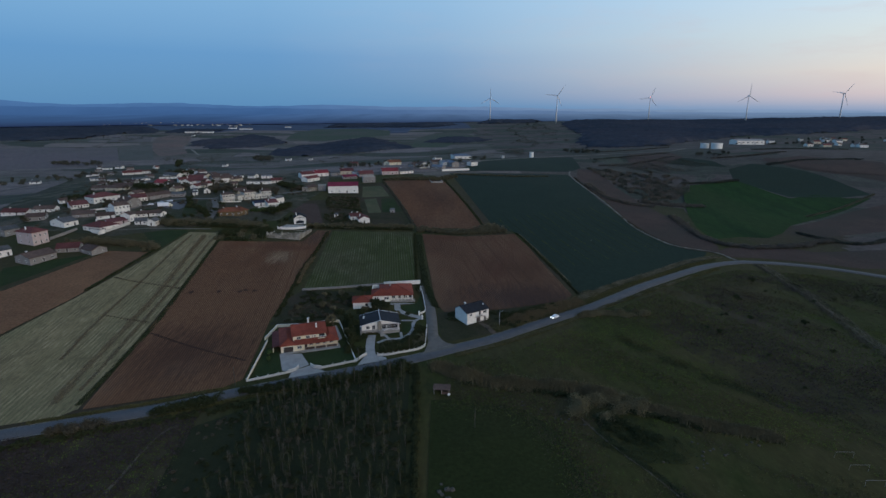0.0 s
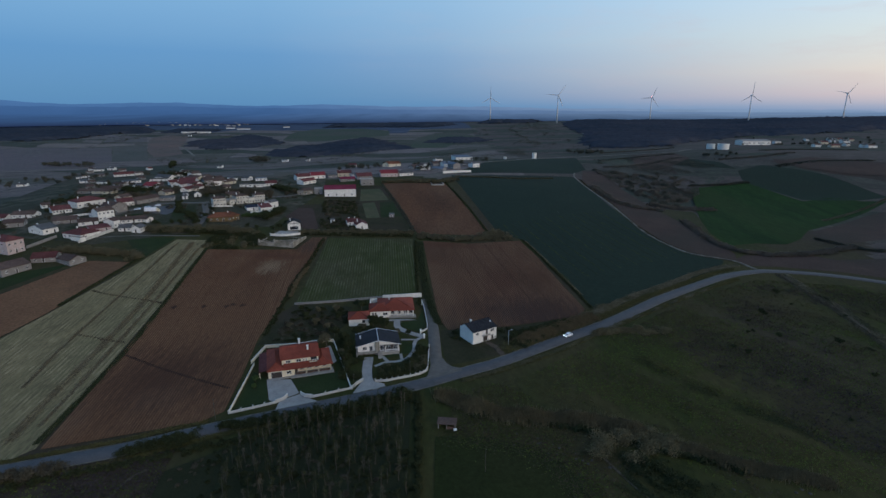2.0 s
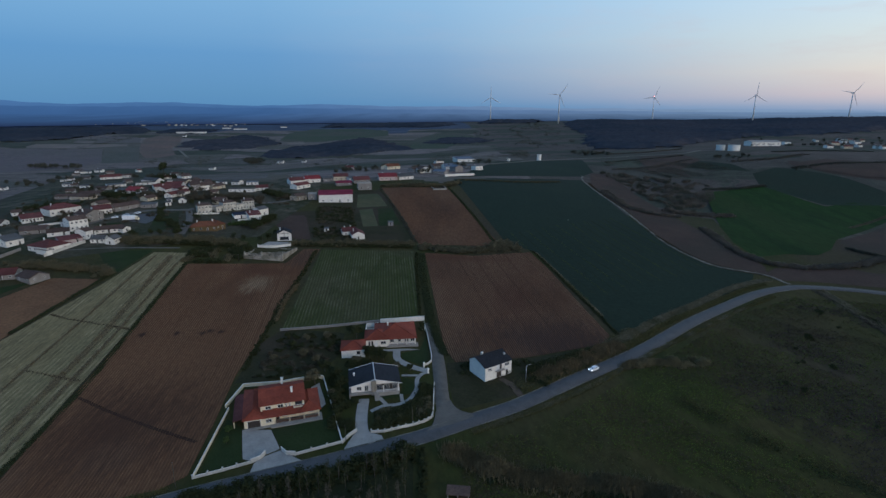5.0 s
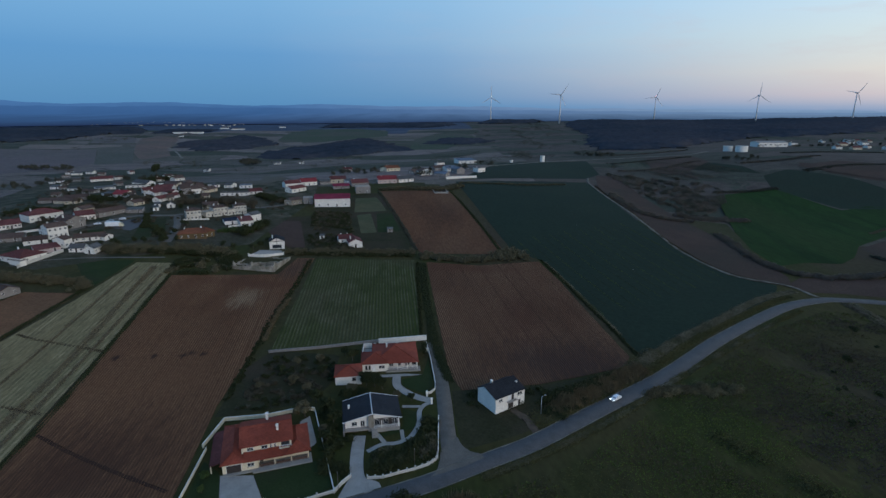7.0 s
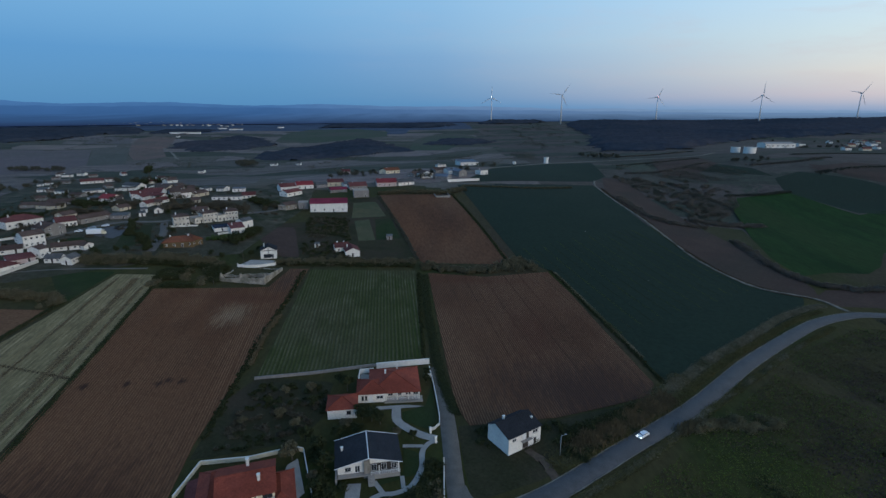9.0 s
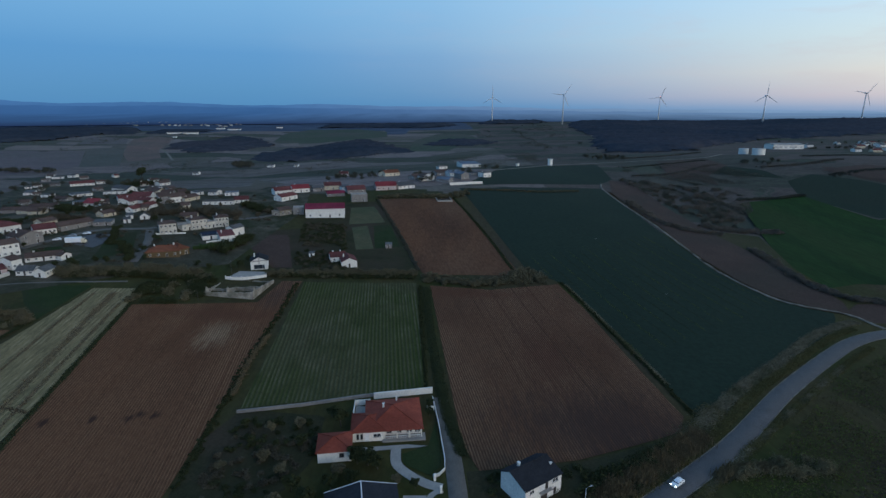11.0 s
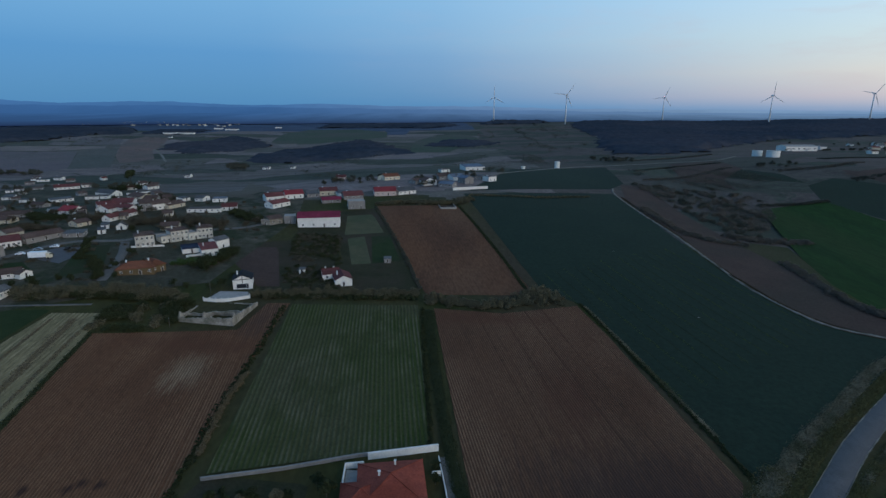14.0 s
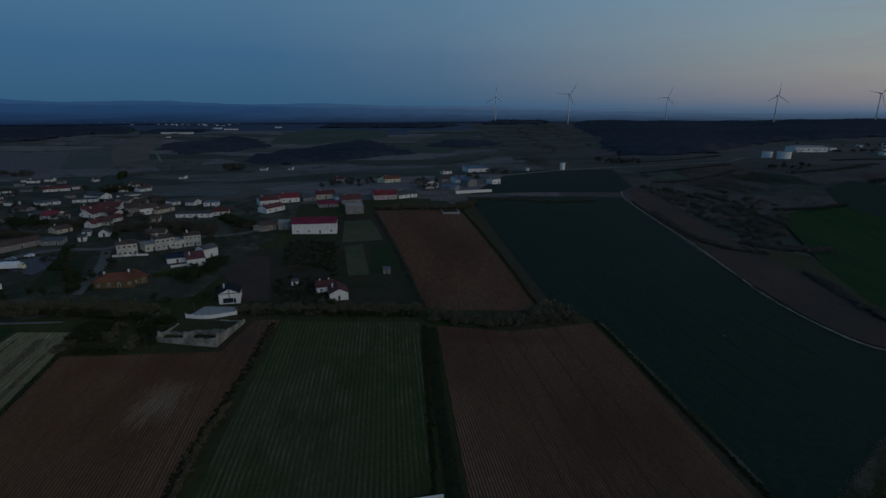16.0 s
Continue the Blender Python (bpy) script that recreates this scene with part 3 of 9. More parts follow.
# hazy plain far behind the last woods, and the hills on the horizon
def build_distance():
    angles = np.radians(np.arange(-75, 76, 1.0))
    rings = []
    for d in (2900, 3300, 3800, 4300, 4680):
        x, y = np.sin(angles) * d, np.cos(angles) * d
        rings.append(list(zip(x, y, ground(x, y) + 4)))
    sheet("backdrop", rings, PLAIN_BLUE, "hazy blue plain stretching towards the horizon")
    fine = np.radians(np.arange(-75, 76, 0.25))
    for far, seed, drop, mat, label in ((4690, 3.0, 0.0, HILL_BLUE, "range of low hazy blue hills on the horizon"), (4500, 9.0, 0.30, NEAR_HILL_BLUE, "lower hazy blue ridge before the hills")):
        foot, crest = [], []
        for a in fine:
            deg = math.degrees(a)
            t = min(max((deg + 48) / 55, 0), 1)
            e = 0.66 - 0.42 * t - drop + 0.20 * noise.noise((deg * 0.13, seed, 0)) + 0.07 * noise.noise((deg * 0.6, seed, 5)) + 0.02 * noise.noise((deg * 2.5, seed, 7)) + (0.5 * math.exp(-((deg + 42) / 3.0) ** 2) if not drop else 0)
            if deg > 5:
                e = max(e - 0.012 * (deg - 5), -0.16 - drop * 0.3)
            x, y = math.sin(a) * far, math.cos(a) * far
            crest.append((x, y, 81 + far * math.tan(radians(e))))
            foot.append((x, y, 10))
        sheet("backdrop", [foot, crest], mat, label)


build_distance()


# ---------------------------------------------------------------- fields
def field(name, poly, heading, mat, label, row=0.0, high=0.0, lift=0.10, category="field", crest=None, subs=4):
    """A parcel draped on the land; its furrows run along heading (degrees from +X) at the given spacing and height."""
    c, s = math.cos(radians(heading)), math.sin(radians(heading))
    loc = [(x * c + y * s, -x * s + y * c) for x, y in poly]
    v0, v1 = min(p[1] for p in loc) + 0.01, max(p[1] for p in loc) - 0.01
    step = row / subs if row else max(2.0, (v1 - v0) / 60)
    vs = np.linspace(v0, v1, int((v1 - v0) / step) + 2)
    if row:
        inner = np.arange(math.ceil(v0 / step) * step, v1, step)
        vs = np.concatenate([[v0], inner[(inner > v0 + 0.02) & (inner < v1 - 0.02)], [v1]])
    span = max(p[0] for p in loc) - min(p[0] for p in loc)
    n = max(6, min(60, int(span / 5)))
    rng = np.random.default_rng(len(name) + int(abs(poly[0][0]) * 10))
    rows = []
    for v in vs:
        cuts = []
        for (ua, va), (ub, vb) in zip(loc, loc[1:] + loc[:1]):
            if (va > v) != (vb > v):
                cuts.append(ua + (ub - ua) * (v - va) / (vb - va))
        u = np.linspace(min(cuts), max(cuts), n)
        x, y = u * c - v * s, u * s + v * c
        ridge = high * (0.5 + 0.5 * math.cos(2 * math.pi * v / row)) if row else 0
        rows.append(np.stack([x, y, ground(x, y) + lift + ridge * rng.uniform(0.9, 1.0)], -1))
    g = Geo()
    g.v = [tuple(p) for p in np.concatenate(rows).tolist()]
    g.f = [(j * n + i, j * n + i + 1, (j + 1) * n + i + 1, (j + 1) * n + i) for j in range(len(vs) - 1) for i in range(n - 1)]
    me = g.mesh(name, mat, not crest)
    if crest:
        me.materials.append(crest)
        phase = ((vs[:-1] + vs[1:]) / 2 / row) % 1.0
        top = np.minimum(phase, 1 - phase) < 0.5 / subs + 0.01
        broken = rng.uniform(0, 1, len(top)) < 0.93
        me.polygons.foreach_set("material_index", np.repeat((top & broken).astype(np.int32), n - 1))
    return single(name, me, label, category, "structure")


field("ploughed_field", [(-141.2, 322.1), (-113.8, 327.5), (-91.2, 331.7), (-87.4, 356.9), (-77.7, 358.1), (-78.1, 285.1), (-76.3, 216.3), (-73.0, 193.2), (-70.5, 168.2), (-75.2, 163), (-114.4, 148.6)],
      98, SOIL, "reddish brown ploughed field with long furrows", 0.88, 0.12, crest=SOIL_CREST, subs=4)
field("stubble_field", [(-165.6, 335.6), (-147.8, 338.3), (-141.5, 322), (-126.2, 218), (-115.8, 148.8), (-118.9, 144.6), (-134.4, 138.8), (-175.5, 191.8), (-171, 231), (-166.6, 289.3)],
      97, STUBBLE, "pale straw-coloured field with strips of stubble", 1.6, 0.06, crest=STUBBLE_CREST)
field("ploughed_field", [(-192.1, 292.6), (-168.9, 294.7), (-171.9, 230.9), (-177, 193), (-216.7, 224.9), (-207, 234.5)], 95, SOIL_TAN, "brown bare field beside the stubble", 1.4, 0.10)
field("vineyard", [(-76.7, 357.2), (-21.8, 360.8), (-14.6, 268.1), (-70.8, 254.6)], 96, VINE_SOIL, "green field with faint planted rows behind a wall", 1.45, 0.16, crest=VINE_CREST, subs=4)
field("ploughed_field", [(-14.6, 358.1), (15.4, 355.4), (50.8, 367), (56.8, 337), (66.6, 256.0), (62.6, 248.0), (45, 240.5), (28.0, 234.0), (1.0, 229.2), (-3.0, 240.0)],
      100, SOIL_RED, "reddish brown ploughed field with fine furrows", 0.84, 0.15, crest=SOIL_RIDGE, subs=4)
field("crop_field", [(6.3, 581.3), (147.5, 630.2), (148.5, 504.1), (148.6, 411.5), (152.1, 383.1), (159.5, 361.4), (170.3, 353), (181, 347.1), (165.2, 327.6), (80, 262.6), (71.8, 257.6), (62.9, 307.2), (56.2, 365.3), (37.6, 384.7)],
      13, CROP, "large dark blue-green field of young crop")
field("crop_field", [(71.4, 776), (194.3, 808.7), (178.6, 690.9), (154.4, 654), (11.5, 593.1)], 100, CROP, "dark green field of young crop by the farm track")
field("ploughed_field", [(-59.9, 529.4), (2.7, 537.3), (33.8, 376.7), (-18.5, 372.4)], 101, SOIL_UPPER, "brown ploughed field below the hamlet", 1.6, 0.06)
field("bare_field", [(171.5, 680.5), (196, 679.6), (187.4, 567.9), (190.6, 469.9), (198, 409.1), (195.3, 362.7), (188.2, 347.1), (172.7, 355.8), (163, 363.7), (155.7, 384.8), (152.3, 414.4), (152.6, 513.7), (153.5, 609.9)],
      98, SOIL_DARK, "brown bare strip along a pale track", lift=0.34)
field("meadow", [(269.4, 603.1), (306.7, 616.4), (346.9, 630.6), (353.6, 615.3), (366.9, 554.8), (406.3, 569.4), (424.3, 552.5), (449, 549.9), (392.3, 506.3), (338.5, 467.5), (293.4, 436.4), (267.8, 406.3), (247.3, 390.4), (226.3, 391.6), (201.5, 382.5), (203.9, 413.4), (207.1, 441.9), (243.7, 506.6)], 70, MEADOW, "bright green sloping meadow")
field("crop_field", [(347.2, 632.6), (366.1, 682.4), (408.2, 707), (442.7, 678.1), (456.5, 655.2), (460.4, 625.2), (460.6, 601.9), (460.1, 563.1), (425.9, 555.5), (369.8, 559.8)], 80, CROP, "dark green crop field on the slope")
field("crop_field", [(310.9, 805.8), (369.1, 732.7), (370.2, 692.4), (297.9, 728.1)], 80, CROP, "narrow dark green crop field")
field("bare_field", [(289.3, 429.8), (332, 457.8), (383.8, 494.6), (444.2, 525.9), (528.8, 490.9), (423.1, 434), (360.5, 420.7), (312.1, 402.7), (283.7, 395.5)], 30, SOIL_DARK, "grey-brown fallow field above the bend")
field("bare_field", [(439.1, 730.1), (443.5, 743.5), (470.5, 723.9), (526.8, 695.8), (626.2, 676.5), (626.4, 627.8), (509.8, 610.3), (491.8, 636.7), (459.7, 662), (446, 685.4)], 5, SOIL_DARK, "brown bare field on the far slope")
field("bare_field", [(186, 348.1), (201, 360.8), (247, 362.6), (261.6, 350.5), (327.1, 363.3), (298.1, 316.4), (261.8, 315.8), (241.6, 328.1), (210.2, 336.5), (192.3, 337.3)], 10, SOIL_DARK, "bare dark strip between the bend and the hedge", lift=0.12)
field("meadow", [(-227.9, 261.3), (-202.1, 283.6), (-196.6, 289.9), (-207, 253.6), (-213.7, 231.8)], 60, LAWN, "dark green patch below the houses")
field("meadow", [(-195.4, 332.2), (-167.4, 338.5), (-168.3, 300)], 60, LAWN, "dark green patch below the village lane")
field("rough_pasture", [(188.0, 495.8), (225.6, 488.8), (211.2, 439.5), (201.4, 407.7), (188.5, 399.2), (187.5, 424.7), (188.6, 463.5)], 60, material("olive_pasture", (0.044, 0.046, 0.020), (0.034, 0.038, 0.016), 0.05, 0.95, 0.1, 0.8, (0.054, 0.048, 0.026), spec=0.05), "olive rough pasture between scrub and meadow", lift=0.25)
WEEDY = material("weedy_ground", (0.030, 0.030, 0.015), (0.042, 0.039, 0.021), 0.12, 0.95, 0.1, 1.2, (0.048, 0.038, 0.025), spec=0.05)
field("rough_yard", [(0.5, 197.5), (18, 206.5), (40, 222), (58, 237), (64, 247), (45, 239.5), (28, 233), (-2.4, 229), (-1.4, 212)], 30, WEEDY, "dark weedy ground round the lone house", lift=0.06, category="ground")
field("meadow", [(-5.0, 156.5), (11.4, 157.0), (26.7, 152.0), (34.0, 142.0), (38.0, 126.0), (40.0, 90.0), (-3.0, 90.0), (-4.0, 122.1)], 92, material("damp_meadow", (0.020, 0.026, 0.0085), (0.026, 0.031, 0.010), 0.04, 0.95, 0.05, 0.8, (0.026, 0.028, 0.011), spec=0.05), "smooth dark green meadow below the shelter", lift=0.12)
field("orchard_floor", [(-74.9, 211.8), (-48, 221), (-43.5, 232), (-44, 252), (-70, 254.4), (-75.9, 239.8)], 30, WEEDY, "dark weedy ground of the old orchard", lift=0.06, category="ground")
field("bare_field", [(-314.1, 335.8), (-205.4, 317.7), (-149, 360), (-121.1, 369), (-108.5, 488.2), (-124.6, 579.8), (-262, 624.4), (-422.8, 764.6), (-501, 741.3), (-419.6, 559.6)], 20, YARD, "worn grey-brown yards and gardens between the houses", lift=0.16)
field("rough_yard", [(-57, 374), (-22, 379), (-44, 466), (-61, 522), (-106, 500), (-100, 447), (-78, 455), (-61, 404)], 100, WEEDY, "dark overgrown gardens behind the large barn", lift=0.06, category="ground")
field("bare_field", [(-78.2, 499.6), (-59.9, 506), (-47.8, 464.7), (-71.3, 457.5)], 100, PLOT, "olive garden plot beside the large barn")
field("bare_field", [(-68.4, 450.9), (-57.6, 456.7), (-49, 410.6), (-59.7, 407.7)], 100, PLOT, "narrow olive garden plot")
field("meadow", [(-55.7, 455.7), (-43.8, 460.3), (-33.9, 416.5), (-48.4, 410.7)], 100, LAWN, "dark green garden plot")
field("rough_yard", [(-125, 432), (-100, 444), (-78, 452), (-60, 400), (-57, 372), (-84, 366), (-104, 378)], 20, WEEDY, "overgrown dark plot below the large barn", lift=0.07, category="ground")
field("bare_field", [(-120.2, 404.4), (-121.9, 426.6), (-104, 430.2), (-87.5, 375.6), (-97.4, 374.4)], 100, SOIL_DARK, "brown garden plot above the white house")
field("meadow", [(-225.1, 380.8), (-213.9, 384.9), (-203, 375.8), (-218.8, 369.1)], 20, LAWN, "green lawn below the village square", lift=0.22)
field("meadow", [(-202.3, 411.8), (-190.1, 416.6), (-173.3, 380.8), (-187.4, 369.1)], 20, LAWN, "rough green plot beside the village street", lift=0.22)


# the pale mauve-grey cast is distance haze mixed into the base colours
FAR_TAN = material("far_tan_field", (0.200, 0.156, 0.132), (0.160, 0.128, 0.110), 0.03, 0.95, 0.1, 0.3, (0.132, 0.110, 0.098), spec=0.05)
FAR_RUST = material("far_rust_field", (0.170, 0.112, 0.088), (0.130, 0.094, 0.080), 0.02, 0.95, 0.1, 0.2, (0.112, 0.094, 0.076), spec=0.05)
FAR_BROWN = material("far_brown_field", (0.140, 0.110, 0.106), (0.118, 0.098, 0.094), 0.02, 0.95, 0.1, 0.2, (0.112, 0.100, 0.086), spec=0.05)
FAR_GREEN = material("far_green_field", (0.054, 0.070, 0.044), (0.064, 0.072, 0.050), 0.02, 0.95, 0.1, 0.2, (0.076, 0.074, 0.057), spec=0.05)
field("bare_field", [(-951, 1105), (-891, 1165), (-782, 1167), (-727, 1189), (-573, 934), (-574, 851), (-618, 802), (-675, 778)], 20, FAR_BROWN, "wide brown fallow field beyond the village", lift=0.16)
field("bare_field", [(-912, 1218), (-934, 1277), (-885, 1284), (-820, 1225), (-773, 1255), (-739, 1300), (-719, 1263), (-783, 1188), (-883, 1180)], 10, FAR_TAN, "pale strip of stubble across the valley", lift=0.20)
field("meadow", [(-725, 1189), (-685, 1253), (-515, 944), (-566, 924)], 20, material("far_dull_field", (0.098, 0.094, 0.078), (0.082, 0.082, 0.066), 0.02, 0.95, 0.1, 0.2, (0.106, 0.096, 0.080), spec=0.05), "dull grey-green field beside the fallow", lift=0.20)
field("bare_field", [(-731, 1343), (-798, 1489), (-808, 1587), (-739, 1574), (-652, 1374), (-589, 1206), (-518, 1078), (-518, 1030), (-538, 1008), (-613, 1122)], 95, FAR_RUST, "reddish brown field running up the far rise", lift=0.24)
field("bare_field", [(-830, 1326), (-944, 1537), (-834, 1530), (-734, 1343)], 95, FAR_BROWN, "mauve fallow field below the far wood", lift=0.20)
field("bare_field", [(-878, 1318), (-911, 1386), (-860, 1375), (-827, 1310)], 10, FAR_TAN, "short pale strip below the far wood", lift=0.28)
field("meadow", [(-434, 1462), (-490, 1759), (-483, 2045), (-312, 2044), (-187, 1864), (-166, 1644), (-238, 1554), (-308, 1426), (-387, 1386)], 10, FAR_GREEN, "green field on the far rise", lift=0.16)
field("bare_field", [(-404, 1404), (-361, 1426), (-338, 1350), (-365, 1332)], 10, FAR_TAN, "small pale field beside the wood", lift=0.28)
field("meadow", [(-75, 1170), (-80, 1493), (-45, 1652), (25, 1766), (77, 1679), (90, 1456), (20, 1338), (5, 1161)], 80, FAR_GREEN, "green field below the knoll", lift=0.20)
field("bare_field", [(430, 723), (499, 749), (579, 703), (540, 633), (481, 654), (448, 691)], 5, SOIL_DARK, "mauve bare field on the far slope", lift=0.5)
field("meadow", [(224, 789), (264, 810), (250, 724), (221, 719)], 80, FAR_GREEN, "olive field by the farm track", lift=0.5)
field("bare_field", [(269, 794), (304, 797), (280, 695), (252, 708)], 80, SOIL_DARK, "brown strip beside the olive field", lift=0.5)
field("bare_field", [(-232.7, 583.8), (-192.1, 612.6), (-229.1, 734), (-163.5, 624.1), (-170.3, 562.2), (-199.8, 551.5)], 10, SOIL_PALE, "pale bare plot behind the village", lift=0.3)
field("bare_field", [(280, 825.2), (348.5, 839.7), (344.3, 768.5), (292.4, 711.8), (288, 667.6), (267.5, 713.3)], 80, SOIL_DARK, "brown field on the eastern rise", lift=0.6)


# ---------------------------------------------------------------- roads
def ribbon(name, points, width, mat, label, lift=0.16, crown=0.05, category="road", step=4.0, ragged=0.0, seed=1):
    p = along(points, step)
    way = np.gradient(p, axis=0)
    way /= np.linalg.norm(way, axis=1, keepdims=True)
    side = np.stack([way[:, 1], -way[:, 0]], -1)
    rng = np.random.default_rng(seed)
    rows = []
    for k, off in enumerate((-0.5, -0.46, 0.0, 0.46, 0.5)):
        q = p + side * (off * width + (rng.normal(0, ragged, (len(p), 1)) if abs(off) > 0.4 else 0))
        z = ground(q[:, 0], q[:, 1]) + lift + (crown if k == 2 else (-0.18 if k in (0, 4) and crown else 0))
        rows.append(list(zip(q[:, 0], q[:, 1], z)))
    g = Geo()
    g.loft(rows, closed=False)
    g.f = [tuple(reversed(f)) for f in g.f]
    return single(name, g.mesh(name, mat, True), label, category, "structure")


ROAD = [(-189, 111.5), (-149.4, 126.6), (-123.7, 137.1), (-108.7, 142.9), (-91.3, 149.5), (-70, 159.6), (-51.9, 167.2), (-30.7, 176.0), (-10.0, 185.2), (4.0, 192.9), (18.8, 201.0), (29.2, 208.3), (42.5, 218.2), (74.4, 242.0), (109.2, 273.3), (142.9, 300.1), (165.8, 316.3), (185.9, 325.3), (200.5, 327.5), (226.4, 322.8), (251.5, 309.9), (279.5, 284.2), (313.5, 248)]
ribbon("road", ROAD, 6.3, ASPHALT, "grey asphalt country road curving past the houses")
for side in (-3.05, 3.05):
    p_road = along(ROAD, 6.0)
    way_road = np.gradient(p_road, axis=0)
    way_road /= np.linalg.norm(way_road, axis=1, keepdims=True)
    edge_road = p_road + np.stack([way_road[:, 1], -way_road[:, 0]], -1) * side
    ribbon("road_edge", [tuple(q) for q in edge_road[2:-2]], 0.28, TRACK, "dusty pale edge of the asphalt", 0.21, 0, "road edge", 3.0, 0.06)
LANE = [(-2.5, 189.5), (-4.0, 206.3), (-4.9, 222.6), (-6.4, 239.6), (-9.4, 263.2)]
ribbon("lane", LANE, 4.9, LANE_GREY, "narrow grey lane between garden walls", 0.13)
TRACK_EAST = [(156.7, 657.3), (149.4, 627.7), (148.5, 568.7), (151.1, 504.6), (150.9, 457.8), (150.4, 413.3), (154, 384.2), (161.5, 362.5), (171.7, 354.1), (185.9, 346.3), (191.2, 330.6)]
ribbon("farm_track", TRACK_EAST, 1.8, TRACK, "pale stony farm track along the crop field", 0.42, ragged=0.35)
ribbon("farm_track", [(28.9, 677), (49.6, 718.5), (131, 794), (197.5, 823.6), (281.5, 843.5), (355.2, 852.6), (408.6, 905.6)], 4.0, TRACK, "pale unpaved track along the rise", 0.3, step=10)
ribbon("farm_track", [(-218.5, 326.7), (-195.5, 336.1), (-168.7, 342.5), (-155.8, 345.4)], 1.4, LANE_GREY, "pale lane below the village hedge", 0.15)


for points, width in (([(-609, 1248), (-578, 1207), (-530, 1128), (-474, 1030)], 4.0), ([(-438, 797), (-460, 849), (-460, 875), (-418, 865), (-367, 853)], 3.2), ([(474, 2104), (439, 1800), (383, 1466)], 4.5)):
    ribbon("farm_track", points, width, TRACK, "pale winding track across the valley", 0.4, 0, step=12, ragged=0.8)


# ---------------------------------------------------------------- wind turbines
def turbine(x, y, z, blade_turn, beacon, label):
    t = thing("wind_turbine", x, y, z, 0, label, "wind turbine", "row of wind turbines on the ridge")
    part("tower", Geo().tube([(0, 0, -8), (0, 0, 40), (0, 0, 92)], [2.6, 2.2, 1.5], 12), TURBINE_WHITE, t, smooth=True)
    part("nacelle", Geo().loft([[(s * 1.9, y0, 92 + u * 2.0) for s, u in ((-1, 0), (1, 0), (1, 1.4), (0.6, 1.9), (-0.6, 1.9), (-1, 1.4))] for y0 in (-4.5, 6.5)]), TURBINE_WHITE, t)
    hub = part("hub", Geo().tube([(0, -4.5, 94), (0, -6.2, 94), (0, -7.4, 94)], [1.9, 1.7, 0.4], 10), TURBINE_WHITE, t, smooth=True)
    for k in range(3):
        a = radians(blade_turn + 120 * k)
        d = Vector((math.sin(a), 0, math.cos(a)))
        n = Vector((math.cos(a), 0, -math.sin(a)))
        rings = []
        for r, chord, thick in ((1.2, 1.7, 1.5), (6, 2.0, 1.2), (11, 3.2, 0.8), (24, 2.3, 0.5), (38, 1.4, 0.28), (47, 0.4, 0.1)):
            c0 = Vector((0, -5.6, 94)) + d * r
            rings.append([c0 - n * chord * 0.4, c0 + Vector((0, -thick / 2, 0)), c0 + n * chord * 0.6, c0 + Vector((0, thick / 2, 0))])
        part("blade", Geo().loft(rings), TURBINE_WHITE, hub, smooth=True)
    if beacon:
        part("beacon", Geo().tube([(0, -1, 95.5), (0, -1, 97.8)], [1.0, 0.8], 8), beacon, t, "lit warning lamp")


turbine(197.0, 2349.8, 34.5, 0, LAMP_WHITE, "white wind turbine with a bright white beacon")
turbine(427.8, 2079.8, 38.5, 35, None, "white three-bladed wind turbine on the ridge")
turbine(863.0, 2299.8, 36.0, 22, LAMP_RED, "white wind turbine with a small red beacon")
turbine(1106.5, 1995.6, 36.0, 2, None, "white three-bladed wind turbine above dark woods")
turbine(1442.2, 1986.2, 44.0, 38, None, "white three-bladed wind turbine above dark woods")


# ---------------------------------------------------------------- building kit
def hip_roof(x0, x1, y0, y1, z, rise, over=0.5, thick=0.14):
    x0, x1, y0, y1 = x0 - over, x1 + over, y0 - over, y1 + over
    half = min(x1 - x0, y1 - y0) / 2
    if x1 - x0 >= y1 - y0:
        a, b = (x0 + half, (y0 + y1) / 2, z + rise), (x1 - half, (y0 + y1) / 2, z + rise)
        top = [(0, 1, 5, 4), (2, 3, 4, 5), (1, 2, 5), (3, 0, 4)]
    else:
        a, b = ((x0 + x1) / 2, y0 + half, z + rise), ((x0 + x1) / 2, y1 - half, z + rise)
        top = [(0, 1, 4), (1, 2, 5, 4), (2, 3, 5), (3, 0, 4, 5)]
    e = [(x0, y0, z), (x1, y0, z), (x1, y1, z), (x0, y1, z)]
    g = Geo().add(e + [a, b] + [(x, y, z - thick) for x, y, _ in e], top + [(0, 6, 7, 1), (1, 7, 8, 2), (2, 8, 9, 3), (3, 9, 6, 0), (9, 8, 7, 6)])
    return g, [(e[0], a), (e[1], a if x1 - x0 < y1 - y0 else b), (e[2], b), (e[3], b if x1 - x0 < y1 - y0 else a), (a, b)]


